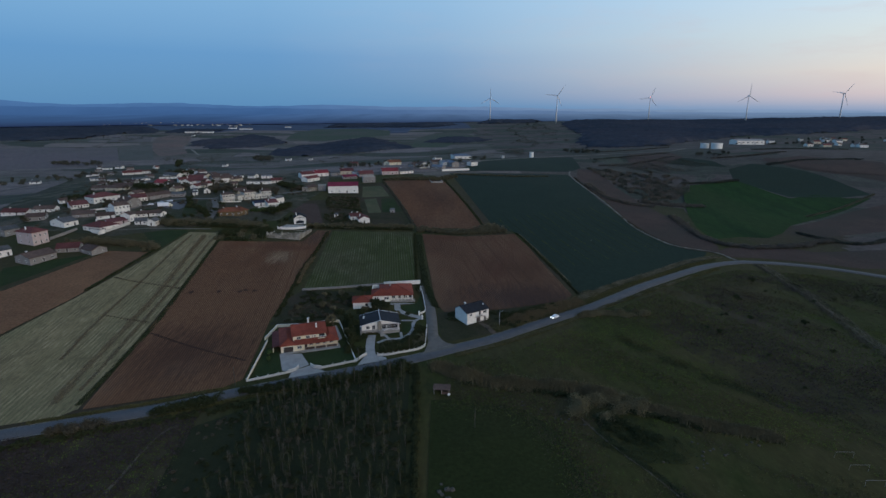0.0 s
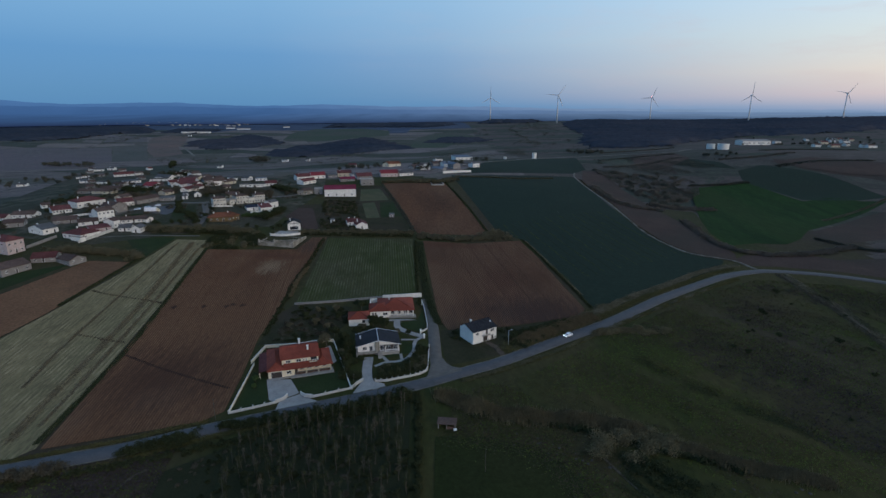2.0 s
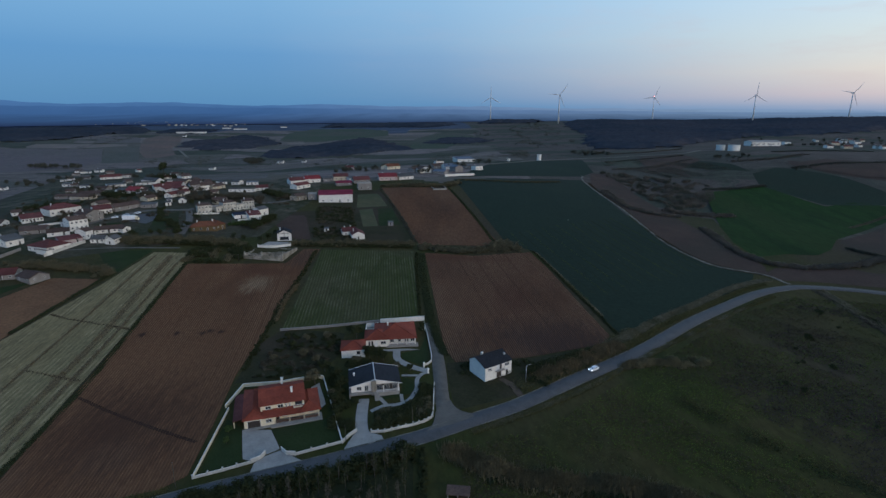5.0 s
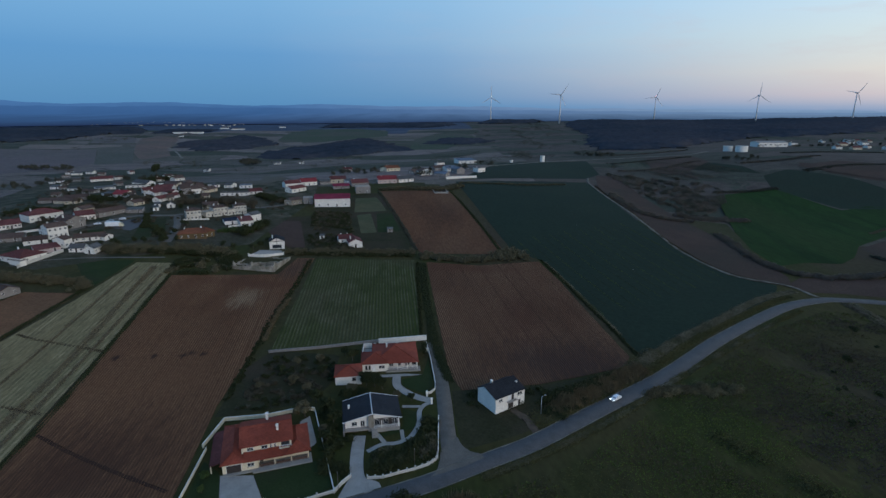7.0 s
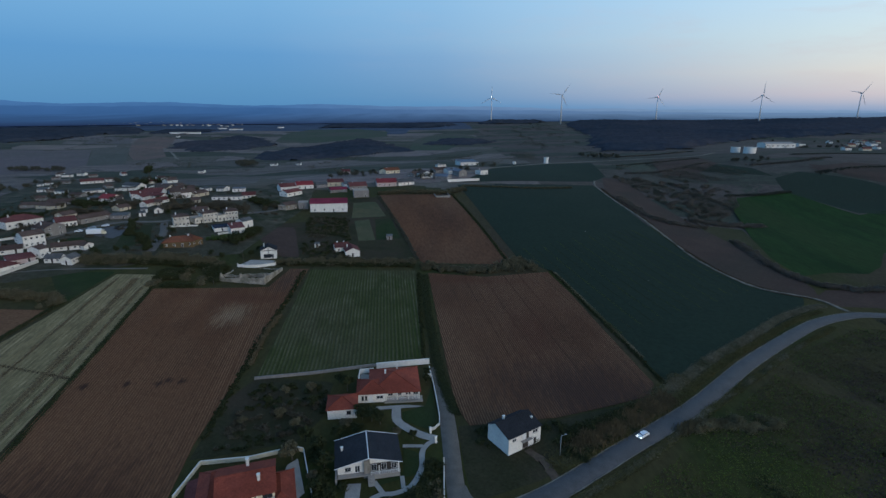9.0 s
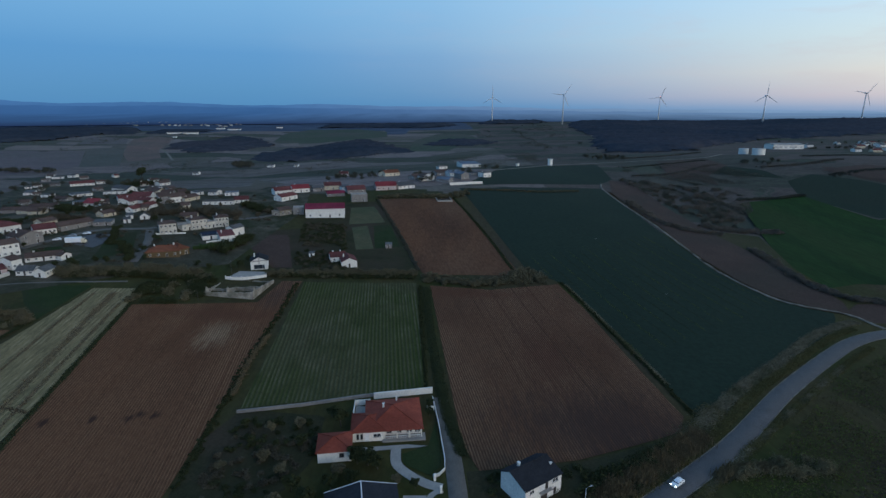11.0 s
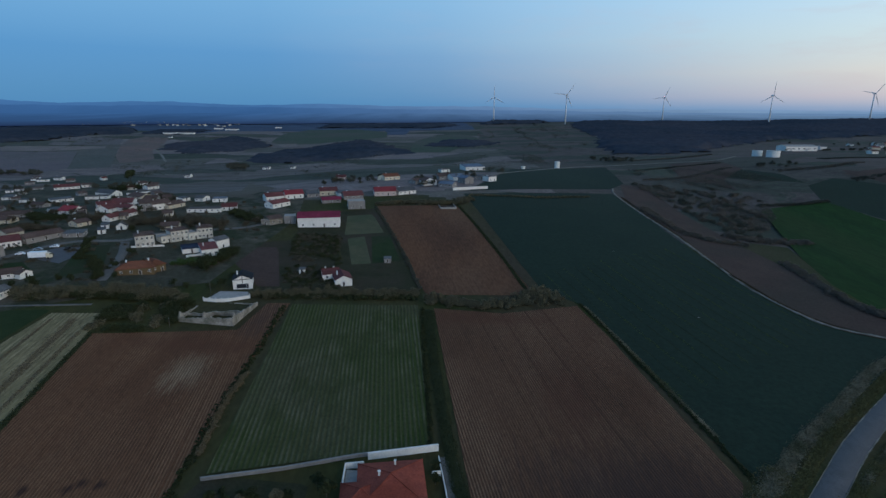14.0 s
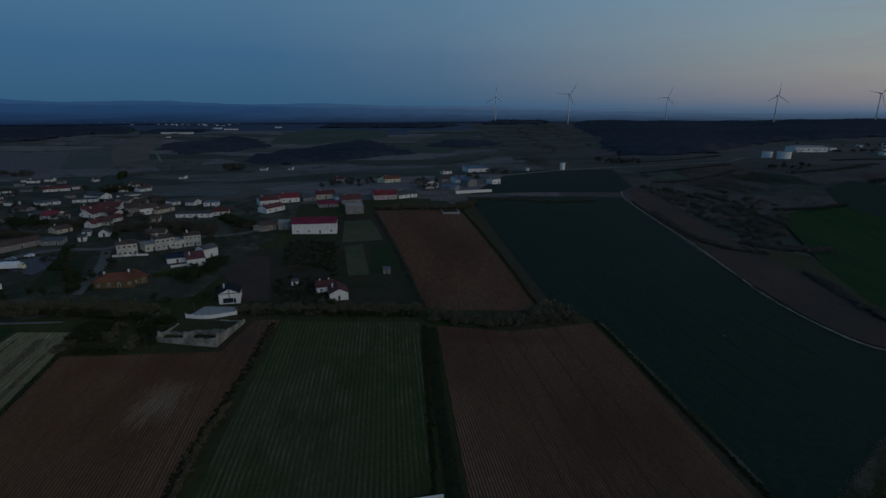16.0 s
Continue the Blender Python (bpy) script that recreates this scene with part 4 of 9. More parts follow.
def gable_roof(x0, x1, y0, y1, z, rise, over=0.5, thick=0.16, peak=0.5, axis="x"):
    """Two slabs meeting at a ridge along axis; peak shifts the ridge across."""
    if axis == "y":
        x0, x1, y0, y1 = y0, y1, x0, x1
    ym = y0 + (y1 - y0) * peak
    s0, s1 = rise / (ym - y0), rise / (y1 - ym)
    prof = [(y0 - over, z - over * s0), (ym, z + rise), (y1 + over, z - over * s1)]
    ring = prof + [(y, h - thick) for y, h in reversed(prof)]
    turn = (lambda u, v, h: (u, v, h)) if axis == "x" else (lambda u, v, h: (v, u, h))
    g = Geo().loft([[turn(u, y, h + 0.02) for y, h in ring] for u in (x0 - over, x1 + over)])
    if axis == "x":
        g.f = [tuple(reversed(f)) for f in g.f]
    return g, [(turn(x0 - over, ym, z + rise), turn(x1 + over, ym, z + rise))]


def mono_roof(x0, x1, y0, y1, z0, z1, over=0.4, thick=0.14):
    s = (z1 - z0) / (y1 - y0)
    a, b = (y0 - over, z0 - over * s), (y1 + over * 0.3, z1 + over * 0.3 * s)
    ring = [a, b, (b[0], b[1] - thick), (a[0], a[1] - thick)]
    g = Geo().loft([[(x, y, h) for y, h in ring] for x in (x0 - over, x1 + over)])
    g.f = [tuple(reversed(f)) for f in g.f]
    return g


def gabled_body(x0, x1, y0, y1, z0, z1, rise, peak=0.5, axis="x"):
    if axis == "y":
        x0, x1, y0, y1 = y0, y1, x0, x1
    ym = y0 + (y1 - y0) * peak
    ring = [(y0, z0), (y0, z1), (ym, z1 + rise), (y1, z1), (y1, z0)]
    turn = (lambda u, v, h: (u, v, h)) if axis == "x" else (lambda u, v, h: (v, u, h))
    g = Geo().loft([[turn(u, y, h) for y, h in ring] for u in (x0, x1)])
    if axis == "x":
        g.f = [tuple(reversed(f)) for f in g.f]
    return g


PARTS = {}


def set_in(parent, mesh, name, x, y, z, turn, label=""):
    ob = new(name, mesh)
    ob.parent = parent
    ob.matrix_local = pose(x, y, z, 0, 0, turn)
    return tagged(ob, label)


def window(parent, x, y, z, turn, w, h, frame_mat=None, sill=True):
    """A framed window on a wall whose outside is local -Y after turn."""
    key = ("window", w, h, frame_mat)
    if key not in PARTS:
        b = 0.08 if w < 2 else 0.1
        xs, zs = [-w / 2, -w / 2 + b, -b / 2, b / 2, w / 2 - b, w / 2], [0, b, h - b, h]
        cells = {(i, j) for i in range(5) for j in range(3)} - {(1, 1), (3, 1)}
        g = Geo()
        g.v = [(u, v, q) for v in (-0.05, 0.06) for q in zs for u in xs]
        for i, j in cells:
            a, o = j * 6 + i, 24
            g.f += [(a, a + 1, a + 7, a + 6), (a + o + 6, a + o + 7, a + o + 1, a + o)]
            for (di, dj), (p, q) in (((0, -1), (a, a + 1)), ((1, 0), (a + 1, a + 7)), ((0, 1), (a + 7, a + 6)), ((-1, 0), (a + 6, a))):
                if (i + di, j + dj) not in cells:
                    g.f.append((q, p, p + o, q + o))
        PARTS[key] = (g.mesh("window", frame_mat or FRAME_WHITE), Geo().box(-w / 2 + b, w / 2 - b, -0.012, 0.02, b, h - b).mesh("pane", GLASS), Geo().box(-w / 2 - 0.1, w / 2 + 0.1, -0.16, 0.02, -0.08, 0).mesh("sill", CONCRETE))
    fm, pm, sm = PARTS[key]
    ob = set_in(parent, fm, "window", x, y, z, turn)
    set_in(ob, pm, "pane", 0, 0, 0, 0)
    if sill:
        set_in(ob, sm, "sill", 0, 0, 0, 0)
    return ob


def door(parent, x, y, z, turn, w, h, mat=None, name="door"):
    key = ("door", w, h, mat)
    if key not in PARTS:
        leaf = Geo().box(-w / 2, w / 2, -0.03, 0.03, 0, h)
        for k in range(1, 4):
            leaf.box(-w / 2 + 0.08, w / 2 - 0.08, -0.045, 0.0, h * k / 4 - 0.02, h * k / 4 + 0.02)
        surround = Geo().box(-w / 2 - 0.09, -w / 2, -0.07, 0.05, 0, h + 0.09).box(w / 2, w / 2 + 0.09, -0.07, 0.05, 0, h + 0.09).box(-w / 2, w / 2, -0.07, 0.05, h, h + 0.09)
        PARTS[key] = (leaf.mesh("door", mat or DARK_WOOD), surround.mesh("door_frame", FRAME_WHITE))
    lm, sm = PARTS[key]
    ob = set_in(parent, lm, name, x, y, z, turn)
    set_in(ob, sm, "door_frame", 0, 0, 0, 0)
    return ob


def chimney(parent, x, y, z, high=1.1, w=0.55, mat=None):
    c = part("chimney", Geo().box(x - w / 2, x + w / 2, y - w / 2, y + w / 2, z - 0.8, z + high), mat or RENDER_WHITE, parent)
    part("chimney_cap", Geo().box(x - w / 2 - 0.1, x + w / 2 + 0.1, y - w / 2 - 0.1, y + w / 2 + 0.1, z + high + 0.15, z + high + 0.27)
         .box(x - w / 2, x - w / 4, y - w / 2, y + w / 2, z + high, z + high + 0.15).box(x + w / 4, x + w / 2, y - w / 2, y + w / 2, z + high, z + high + 0.15), mat or RENDER_WHITE, c)


def roof_parts(house, roof, mat, label="", ridge_mat=None):
    geo, lines = roof
    r = part("roof", geo, mat, house, label)
    for a, b in lines:
        if (Vector(a) - Vector(b)).length > 0.4:
            part("ridge_tiles", Geo().tube([Vector(a) + Vector((0, 0, 0.03)), Vector(b) + Vector((0, 0, 0.03))], [0.13, 0.13], 6), ridge_mat or mat, r)
    return r


def low_ground(x, y, turn, x0, x1, y0, y1):
    c, s = math.cos(radians(turn)), math.sin(radians(turn))
    zs = [gz(x + u * c - v * s, y + u * s + v * c) for u in (x0, (x0 + x1) / 2, x1) for v in (y0, (y0 + y1) / 2, y1)]
    return min(zs), sum(zs) / len(zs), max(zs)


def house(x, y, w, d, h, turn=0, roof="gable", wall=None, tile=None, rise=1.5, label="white rendered house with a red tiled roof", windows=3, storeys=1, group="", category="house", chimneys=1, axis="x", name="house", peak=0.5):
    """A plain house; x, y is the middle of its front foot, and it reaches d metres back."""
    wall, tile = wall or RENDER_WHITE, tile or TILE_RED
    lo, mid, hi = low_ground(x, y, turn, -w / 2, w / 2, 0, d)
    z = gz(x, y) + 0.2
    ob = thing(name, x, y, z, turn, label, category, group)
    foot = lo - z - 0.3
    x0, x1 = -w / 2, w / 2
    if roof == "gable":
        part("wall", gabled_body(x0, x1, 0, d, foot, h, rise - 0.05, peak, axis), wall, ob)
        roof_parts(ob, gable_roof(x0, x1, 0, d, h, rise, 0.35, 0.16, peak, axis), tile)
    elif roof == "hip":
        part("wall", Geo().box(x0, x1, 0, d, foot, h), wall, ob)
        roof_parts(ob, hip_roof(x0, x1, 0, d, h, rise, 0.45), tile)
    elif roof == "mono":
        ring = [(0, foot), (0, h - 0.15), (d, h + rise - 0.15), (d, foot)]
        g = Geo().loft([[(u, v, q) for v, q in ring] for u in (x0, x1)])
        g.f = [tuple(reversed(f)) for f in g.f]
        part("wall", g, wall, ob)
        part("roof", mono_roof(x0, x1, 0, d, h, h + rise, 0.25), tile, ob)
    else:
        part("wall", Geo().box(x0, x1, 0, d, foot, h), wall, ob)
        part("roof", Geo().box(x0 - 0.1, x1 + 0.1, -0.1, d + 0.1, h, h + 0.12).box(x0 - 0.1, x1 + 0.1, -0.1, 0.1, h + 0.12, h + 0.6).box(x0 - 0.1, x1 + 0.1, d - 0.1, d + 0.1, h + 0.12, h + 0.6), tile, ob)
    step = h / storeys
    for s in range(storeys if windows else 0):
        for k in range(windows):
            u = x0 + w * (k + 0.5) / windows
            if s == 0 and k == windows // 2:
                door(ob, u, 0, 0.05, 0, 0.95, 2.05)
            else:
                window(ob, u, 0, step * s + min(1.0, step * 0.35), 0, 1.2, round(min(1.2, step * 0.42), 1), sill=False)
        for side, turn_w in ((x0, -90), (x1, 90)):
            for k in range(2 if d > 6 else 1):
                window(ob, side, d * (k + 0.5) / (2 if d > 6 else 1), step * s + min(1.0, step * 0.35), turn_w, 1.0, round(min(1.1, step * 0.4), 1), sill=False)
    for k in range(chimneys):
        chimney(ob, x0 + w * (0.22 + 0.5 * k), d * 0.55, h + rise * 0.8, 0.8)
    return ob


def wall_run(points, high, mat, label, thick=0.16, cap=True, name="garden_wall", piers=0.0, step=3.0, group=""):
    """A wall along a polyline, stepping down with the land, with a coping and piers."""
    p = []
    for a, b in zip(points, points[1:]):
        n = max(1, int(math.dist(a, b) / step))
        p += [(a[0] + (b[0] - a[0]) * i / n, a[1] + (b[1] - a[1]) * i / n) for i in range(n)]
    p.append(points[-1])
    cx, cy = sum(q[0] for q in p) / len(p), sum(q[1] for q in p) / len(p)
    cz = gz(cx, cy)
    ob = thing(name, cx, cy, cz, 0, label, "wall", group)
    q = np.array(p)
    way = np.gradient(q, axis=0)
    way /= np.linalg.norm(way, axis=1, keepdims=True) + 1e-9
    side = np.stack([-way[:, 1], way[:, 0]], -1) * thick / 2
    zs = ground(q[:, 0], q[:, 1])

    def skin(lo, hi, grow):
        rings = []
        for (x, y), (sx, sy), z in zip(p, side * grow, zs):
            x, y, z = x - cx, y - cy, z - cz
            rings.append([(x - sx, y - sy, z + lo), (x + sx, y + sy, z + lo), (x + sx, y + sy, z + hi), (x - sx, y - sy, z + hi)])
        g = Geo().loft(rings)
        g.f = [tuple(reversed(f)) for f in g.f]
        return g
    part("panel", skin(-0.4, high, 1.0), mat, ob)
    if cap:
        part("coping", skin(high, high + 0.06, 1.35), RENDER_WHITE if mat in (RENDER_WHITE, WALL_PALE, RENDER_CREAM) else mat, ob)
    if piers:
        for (x, y), z in zip(along(points, piers).tolist(), ground(along(points, piers)[:, 0], along(points, piers)[:, 1])):
            pier = part("pier", Geo().box(x - cx - 0.15, x - cx + 0.15, y - cy - 0.15, y - cy + 0.15, z - cz - 0.4, z - cz + high + 0.45), mat, ob)
            part("pier_cap", Geo().box(x - cx - 0.2, x - cx + 0.2, y - cy - 0.2, y - cy + 0.2, z - cz + high + 0.45, z - cz + high + 0.56), mat, pier)
    return ob


def slab(name, poly, mat, label, lift=0.14, category="paving"):
    return field(name, poly, 15, mat, label, 0, 0, lift, category)


# ---------------------------------------------------------------- large villa with an orange roof
def build_villa_orange():
    v = thing("villa", -62.6, 187.9, gz(-56, 190) + 0.15, 18, "two-storey cream villa with orange tiled roofs and a garage", "house")
    f = -1.2
    garage = part("wall", Geo().box(0, 5.6, 0, 18, f, 2.85), RENDER_CREAM, v, "garage wing wall")
    part("wall", Geo().box(5.6, 8.6, 0, 6, f, 2.85), RENDER_CREAM, v, "kitchen wall")
    part("wall", Geo().box(8.6, 22.0, 2.3, 12.5, f, 2.85), RENDER_CREAM, v, "wall behind the porch")
    part("wall", Geo().box(4.8, 17.6, 2.6, 14.5, 2.6, 5.6), RENDER_CREAM, v, "upper storey wall")
    roof_parts(v, hip_roof(0, 5.4, 0, 18, 2.9, 1.5, 0.5), TILE_ORANGE, "low hipped roof over the garage wing")
    part("roof", mono_roof(5.6, 17.2, -0.1, 2.7, 2.9, 3.85, 0.4), TILE_ORANGE, v, "lean-to roof over the porch")
    roof_parts(v, hip_roof(16.2, 22.0, -0.1, 12.5, 2.9, 1.75, 0.45), TILE_ORANGE, "low hipped roof of the east wing")
    roof_parts(v, gable_roof(4.8, 17.6, 2.6, 14.5, 5.6, 2.0, 0.55), TILE_ORANGE, "main gabled roof")
    part("gable", gabled_body(4.82, 17.58, 2.62, 14.48, 5.6, 5.61, 1.9), RENDER_CREAM, v)
    part("terrace", Geo().box(7.5, 22.6, -1.7, 2.4, f, 0.12).box(0, 7.5, -1.0, 0, f, 0.06), CONCRETE, v, "pale paved terrace")
    door(v, 2.8, 0, 0.05, 0, 3.6, 2.2, name="garage_door")
    window(v, 7.0, 0, 1.0, 0, 1.7, 1.1)
    door(v, 9.6, 2.3, 0.15, 0, 1.0, 2.1)
    for x in (11.6, 14.2, 17.0, 19.6):
        window(v, x, 2.3, 0.9, 0, 1.5, 1.3)
    for x in (8.8, 13.0, 17.3, 21.7):
        c = part("column", Geo().tube([(x, 0.25, 0.1), (x, 0.25, 2.75)], [0.16, 0.14], 10), RENDER_CREAM, v, smooth=True)
        part("capital", Geo().box(x - 0.22, x + 0.22, 0.03, 0.47, 2.6, 2.8), RENDER_CREAM, c)
    for x0, x1 in ((9.3, 12.7), (13.3, 17.0), (17.6, 21.4)):
        part("railing", Geo().box(x0, x1, 0.18, 0.32, 0.12, 0.85), TILE_BROWN, v, "brown porch railing panel")
    part("porch_beam", Geo().box(8.6, 22.0, 0.08, 0.42, 2.72, 2.88), RENDER_CREAM, v)
    for x in (7.0, 10.6, 12.3, 13.3):
        window(v, x, 2.6, 3.85 if x < 8 or x == 10.6 else 3.7, 0, 1.7 if x < 11 else 0.6, 1.0 if x < 11 else 1.2)
    loggia = part("balcony", Geo().box(14.4, 17.6, 1.6, 2.6, 3.5, 3.65), RENDER_CREAM, v)
    part("balcony_rail", Geo().box(14.4, 17.6, 1.6, 1.7, 4.3, 4.4).box(14.4, 14.5, 1.6, 1.7, 3.65, 4.3).box(17.5, 17.6, 1.6, 1.7, 3.65, 4.3).box(15.4, 15.46, 1.62, 1.68, 3.65, 4.3).box(16.5, 16.56, 1.62, 1.68, 3.65, 4.3), FRAME_WHITE, loggia)
    window(v, 16.0, 2.6, 3.7, 0, 2.2, 1.6, DARK_WOOD)
    for yy in (4, 9, 14):
        window(v, 0, yy, 1.1, -90, 1.2, 1.0)
    for yy in (4, 8.5):
        window(v, 22.0, yy, 1.0, 90, 1.3, 1.1)
    chimney(v, 14.2, 6.0, 6.6, 1.5, 0.6)
    chimney(v, 11.5, 13.0, 6.4, 1.6, 0.7)
    carport = Geo().loft([[(-3.2, y, 2.35), (0.1, y, 3.0), (0.1, y, 2.84), (-3.2, y, 2.2)] for y in (1.0, 16.5)])
    part("carport_roof", carport, TILE_RED, v, "darker lean-to roof over the carport")
    part("wall", Geo().box(-3.0, -2.75, 6.0, 16.2, f, 2.2).box(-2.75, 0, 15.9, 16.2, f, 2.3), RENDER_CREAM, v, "carport wall")
    for yy in (1.4, 6.0):
        part("carport_post", Geo().box(-3.0, -2.75, yy - 0.13, yy + 0.13, f, 2.22), RENDER_CREAM, v)


build_villa_orange()
slab("driveway", [(-63.2, 187.6), (-55.4, 189.0), (-49.2, 178.7), (-53.0, 176.6), (-55.4, 173.8), (-57.9, 173.4)], CONCRETE, "pale concrete driveway in front of the garage")
slab("driveway", [(-54.8, 173.6), (-52.9, 176.7), (-49.0, 178.7), (-46.2, 176.8), (-42.4, 174.6), (-54.6, 169.4)], CONCRETE, "pale concrete apron at the gate", 0.2)
slab("patio", [(-46.2, 213.8), (-41.0, 200.6), (-42.6, 199.0), (-49.0, 210.5)], CONCRETE, "grey paved yard beside the villa")
field("lawn", [(-55.2, 188.4), (-40.6, 193.6), (-38.2, 194.2), (-33.2, 183.2), (-44.4, 177.6), (-49.0, 179.4)], 15, LAWN, "clipped dark green front lawn", 0, 0, 0.12, "lawn")
field("lawn", [(-69.8, 193.0), (-63.6, 188.5), (-58.1, 173.2), (-67.8, 168.4)], 15, LAWN, "clipped dark green side lawn", 0, 0, 0.12, "lawn")
wall_run([(-71.0, 197.6), (-68.6, 167.2)], 1.0, RENDER_CREAM, "cream garden wall along the ploughed field")
wall_run([(-68.6, 167.2), (-62.0, 170.2), (-55.7, 173.4)], 0.75, WALL_PALE, "low white front wall with piers", piers=4.4)
wall_run([(-44.6, 176.8), (-32.4, 182.4)], 0.75, WALL_PALE, "low white front wall with piers beside the lawn", piers=3.7)
wall_run([(-55.7, 173.4), (-53.5, 175.0), (-52.9, 177.2)], 1.3, WALL_PALE, "white curved gate wall", step=0.5)
wall_run([(-44.6, 176.8), (-47.1, 176.9), (-49.0, 178.7)], 1.3, WALL_PALE, "white curved gate wall", step=0.5)
wall_run([(-32.4, 181.8), (-45.3, 216.6)], 0.75, WALL_PALE, "long white wall between two gardens")
wall_run([(-45.3, 216.6), (-48.0, 217.4), (-59.1, 212.9), (-71.1, 210.8), (-72.4, 198.4)], 1.2, RENDER_CREAM, "cream back wall round the villa", thick=0.22)


slab("lane_mouth", [(-8.6, 187.8), (-6.9, 190.4), (-6.2, 194.5), (-6.0, 199.0), (-1.2, 204.5), (0.2, 200.2), (3.0, 197.6), (7.6, 196.6), (3.4, 193.4)], LANE_GREY, "worn flared mouth of the lane at the road", 0.20)


# ---------------------------------------------------------------- villa with a black gabled roof
def build_villa_black():
    v = thing("villa", -34.2, 205.6, gz(-27, 206) + 0.2, 11, "white villa with a wide black gabled roof and porch", "house")
    f = -1.5
    part("wall", gabled_body(0.4, 16.2, 0.6, 11.0, f, 3.6, 1.9, 0.5, "y"), RENDER_WHITE, v)
    part("basement", Geo().box(0.2, 16.4, 0.4, 11.2, f, 1.15), RENDER_GREY, v, "grey basement plinth")
    roof_parts(v, gable_roof(0.0, 16.6, 0.0, 11.6, 3.7, 1.95, 0.35, 0.18, 0.5, "y"), TILE_BLACK, "black tiled gabled roof", FRAME_WHITE)
    verge = Geo()
    for y in (-0.42, 11.86):
        verge.tube([(-0.4, y, 3.58), (8.3, y, 5.66), (17.0, y, 3.58)], [0.1, 0.1, 0.1], 6)
    part("verge", verge, FRAME_WHITE, v, "white verge boards")
    part("pillar", Geo().box(7.0, 8.6, -0.25, 0.9, f, 4.9), STONE, v, "grey stone-clad pillar")
    # flat dark sheet in place of the shade inside the porch
    shade_panel = part("porch_back", Geo().box(8.7, 15.9, 0.5, 0.62, 1.2, 3.4), DARK_WOOD, v, "dark panel drawn as porch shade")
    for x in (9.6, 12.2, 14.8):
        window(v, x, 0.5, 1.3, 0, 1.4, 1.9)
    for x in (10.9, 15.8):
        part("column", Geo().box(x - 0.15, x + 0.15, -0.9, -0.6, 1.1, 3.5), RENDER_WHITE, v)
    part("porch_floor", Geo().box(8.6, 16.2, -1.0, 0.5, f, 1.12).box(0.4, 8.6, -0.9, 0.5, 0.9, 1.12), CONCRETE, v)
    rail = Geo().box(8.7, 16.2, -1.0, -0.9, 1.85, 1.95)
    for k in range(16):
        rail.box(8.75 + k * 0.49, 8.87 + k * 0.49, -1.0, -0.9, 1.1, 1.85)
    part("railing", rail, FRAME_WHITE, v, "white porch balustrade")
    window(v, 3.0, 0.6, 1.75, 0, 1.6, 1.3)
    window(v, 5.4, 0.6, 1.25, 0, 1.3, 2.0)
    door(v, 3.4, 0.4, f + 1.5, 0, 2.8, 0.95, name="garage_door")
    stairs = part("stairs", Geo().box(7.9, 9.6, -1.36, -1.0, f, 1.0), CONCRETE, v, "pale concrete front steps")
    for k in range(1, 7):
        part("step", Geo().box(7.9, 9.6, -1.0 - 0.36 * (k + 1), -1.0 - 0.36 * k, f, 1.0 - 0.17 * k), CONCRETE, stairs)
    for yy in (3, 7):
        window(v, 0.4, yy, 1.8, -90, 1.2, 1.2)
        window(v, 16.2, yy, 1.8, 90, 1.2, 1.2)
    part("side_wall", Geo().box(-0.3, 0.2, -1.6, 4.5, f, 1.6), RENDER_GREY, v)
    chimney(v, 1.6, 6.5, 3.9, 1.0, 0.5)


build_villa_black()
ribbon("driveway", [(-23.2, 182.8), (-27.2, 187.0), (-28.8, 194), (-29.6, 204.6)], 3.6, CONCRETE, "pale concrete drive down to a basement garage", 0.14, 0, "paving", 1.5)
slab("driveway", [(-29.6, 187.2), (-24.9, 187.2), (-19.6, 184.6), (-31.6, 179.3)], CONCRETE, "pale concrete apron in front of the gate", 0.2)
ribbon("garden_path", [(-26.4, 197.7), (-22.5, 200.9), (-18.7, 201.5), (-14.8, 204.4), (-12.6, 210.9), (-12.7, 217.0), (-11.0, 220.8), (-8.6, 222.0)], 1.5, CONCRETE, "pale curved concrete garden path", 0.15, 0, "path", 0.8)
ribbon("garden_path", [(-24.6, 205.5), (-22.0, 201.6)], 1.3, CONCRETE, "pale garden path to the front steps", 0.16, 0, "path", 0.8)
ribbon("garden_path", [(-17.6, 207.6), (-16.9, 203.4)], 1.1, CONCRETE, "pale garden path beside the house", 0.16, 0, "path", 0.8)
ribbon("garden_path", [(-18.3, 219.5), (-12.6, 219.6)], 1.3, CONCRETE, "pale garden path beside the house", 0.165, 0, "path", 0.8)
field("lawn", [(-24.5, 203.5), (-18.2, 205.6), (-13.4, 208.8), (-13.6, 217), (-18, 218.6), (-17.4, 208.4), (-24.0, 206.8)], 15, LAWN, "small dark lawn inside the garden paths", 0, 0, 0.11, "lawn")
wall_run([(-24.9, 187.1), (-20.9, 187.4), (-17.0, 189.1), (-12.7, 190.7), (-9.4, 192.4), (-7.2, 194.6), (-6.7, 197.6), (-6.7, 213.4)], 0.7, WALL_PALE, "low white wall curving round the garden corner", piers=4.2, step=1.2)
wall_run([(-29.2, 187.6), (-31.0, 185.2), (-32.4, 182.2)], 1.1, WALL_PALE, "white curved gate wall", step=0.7)


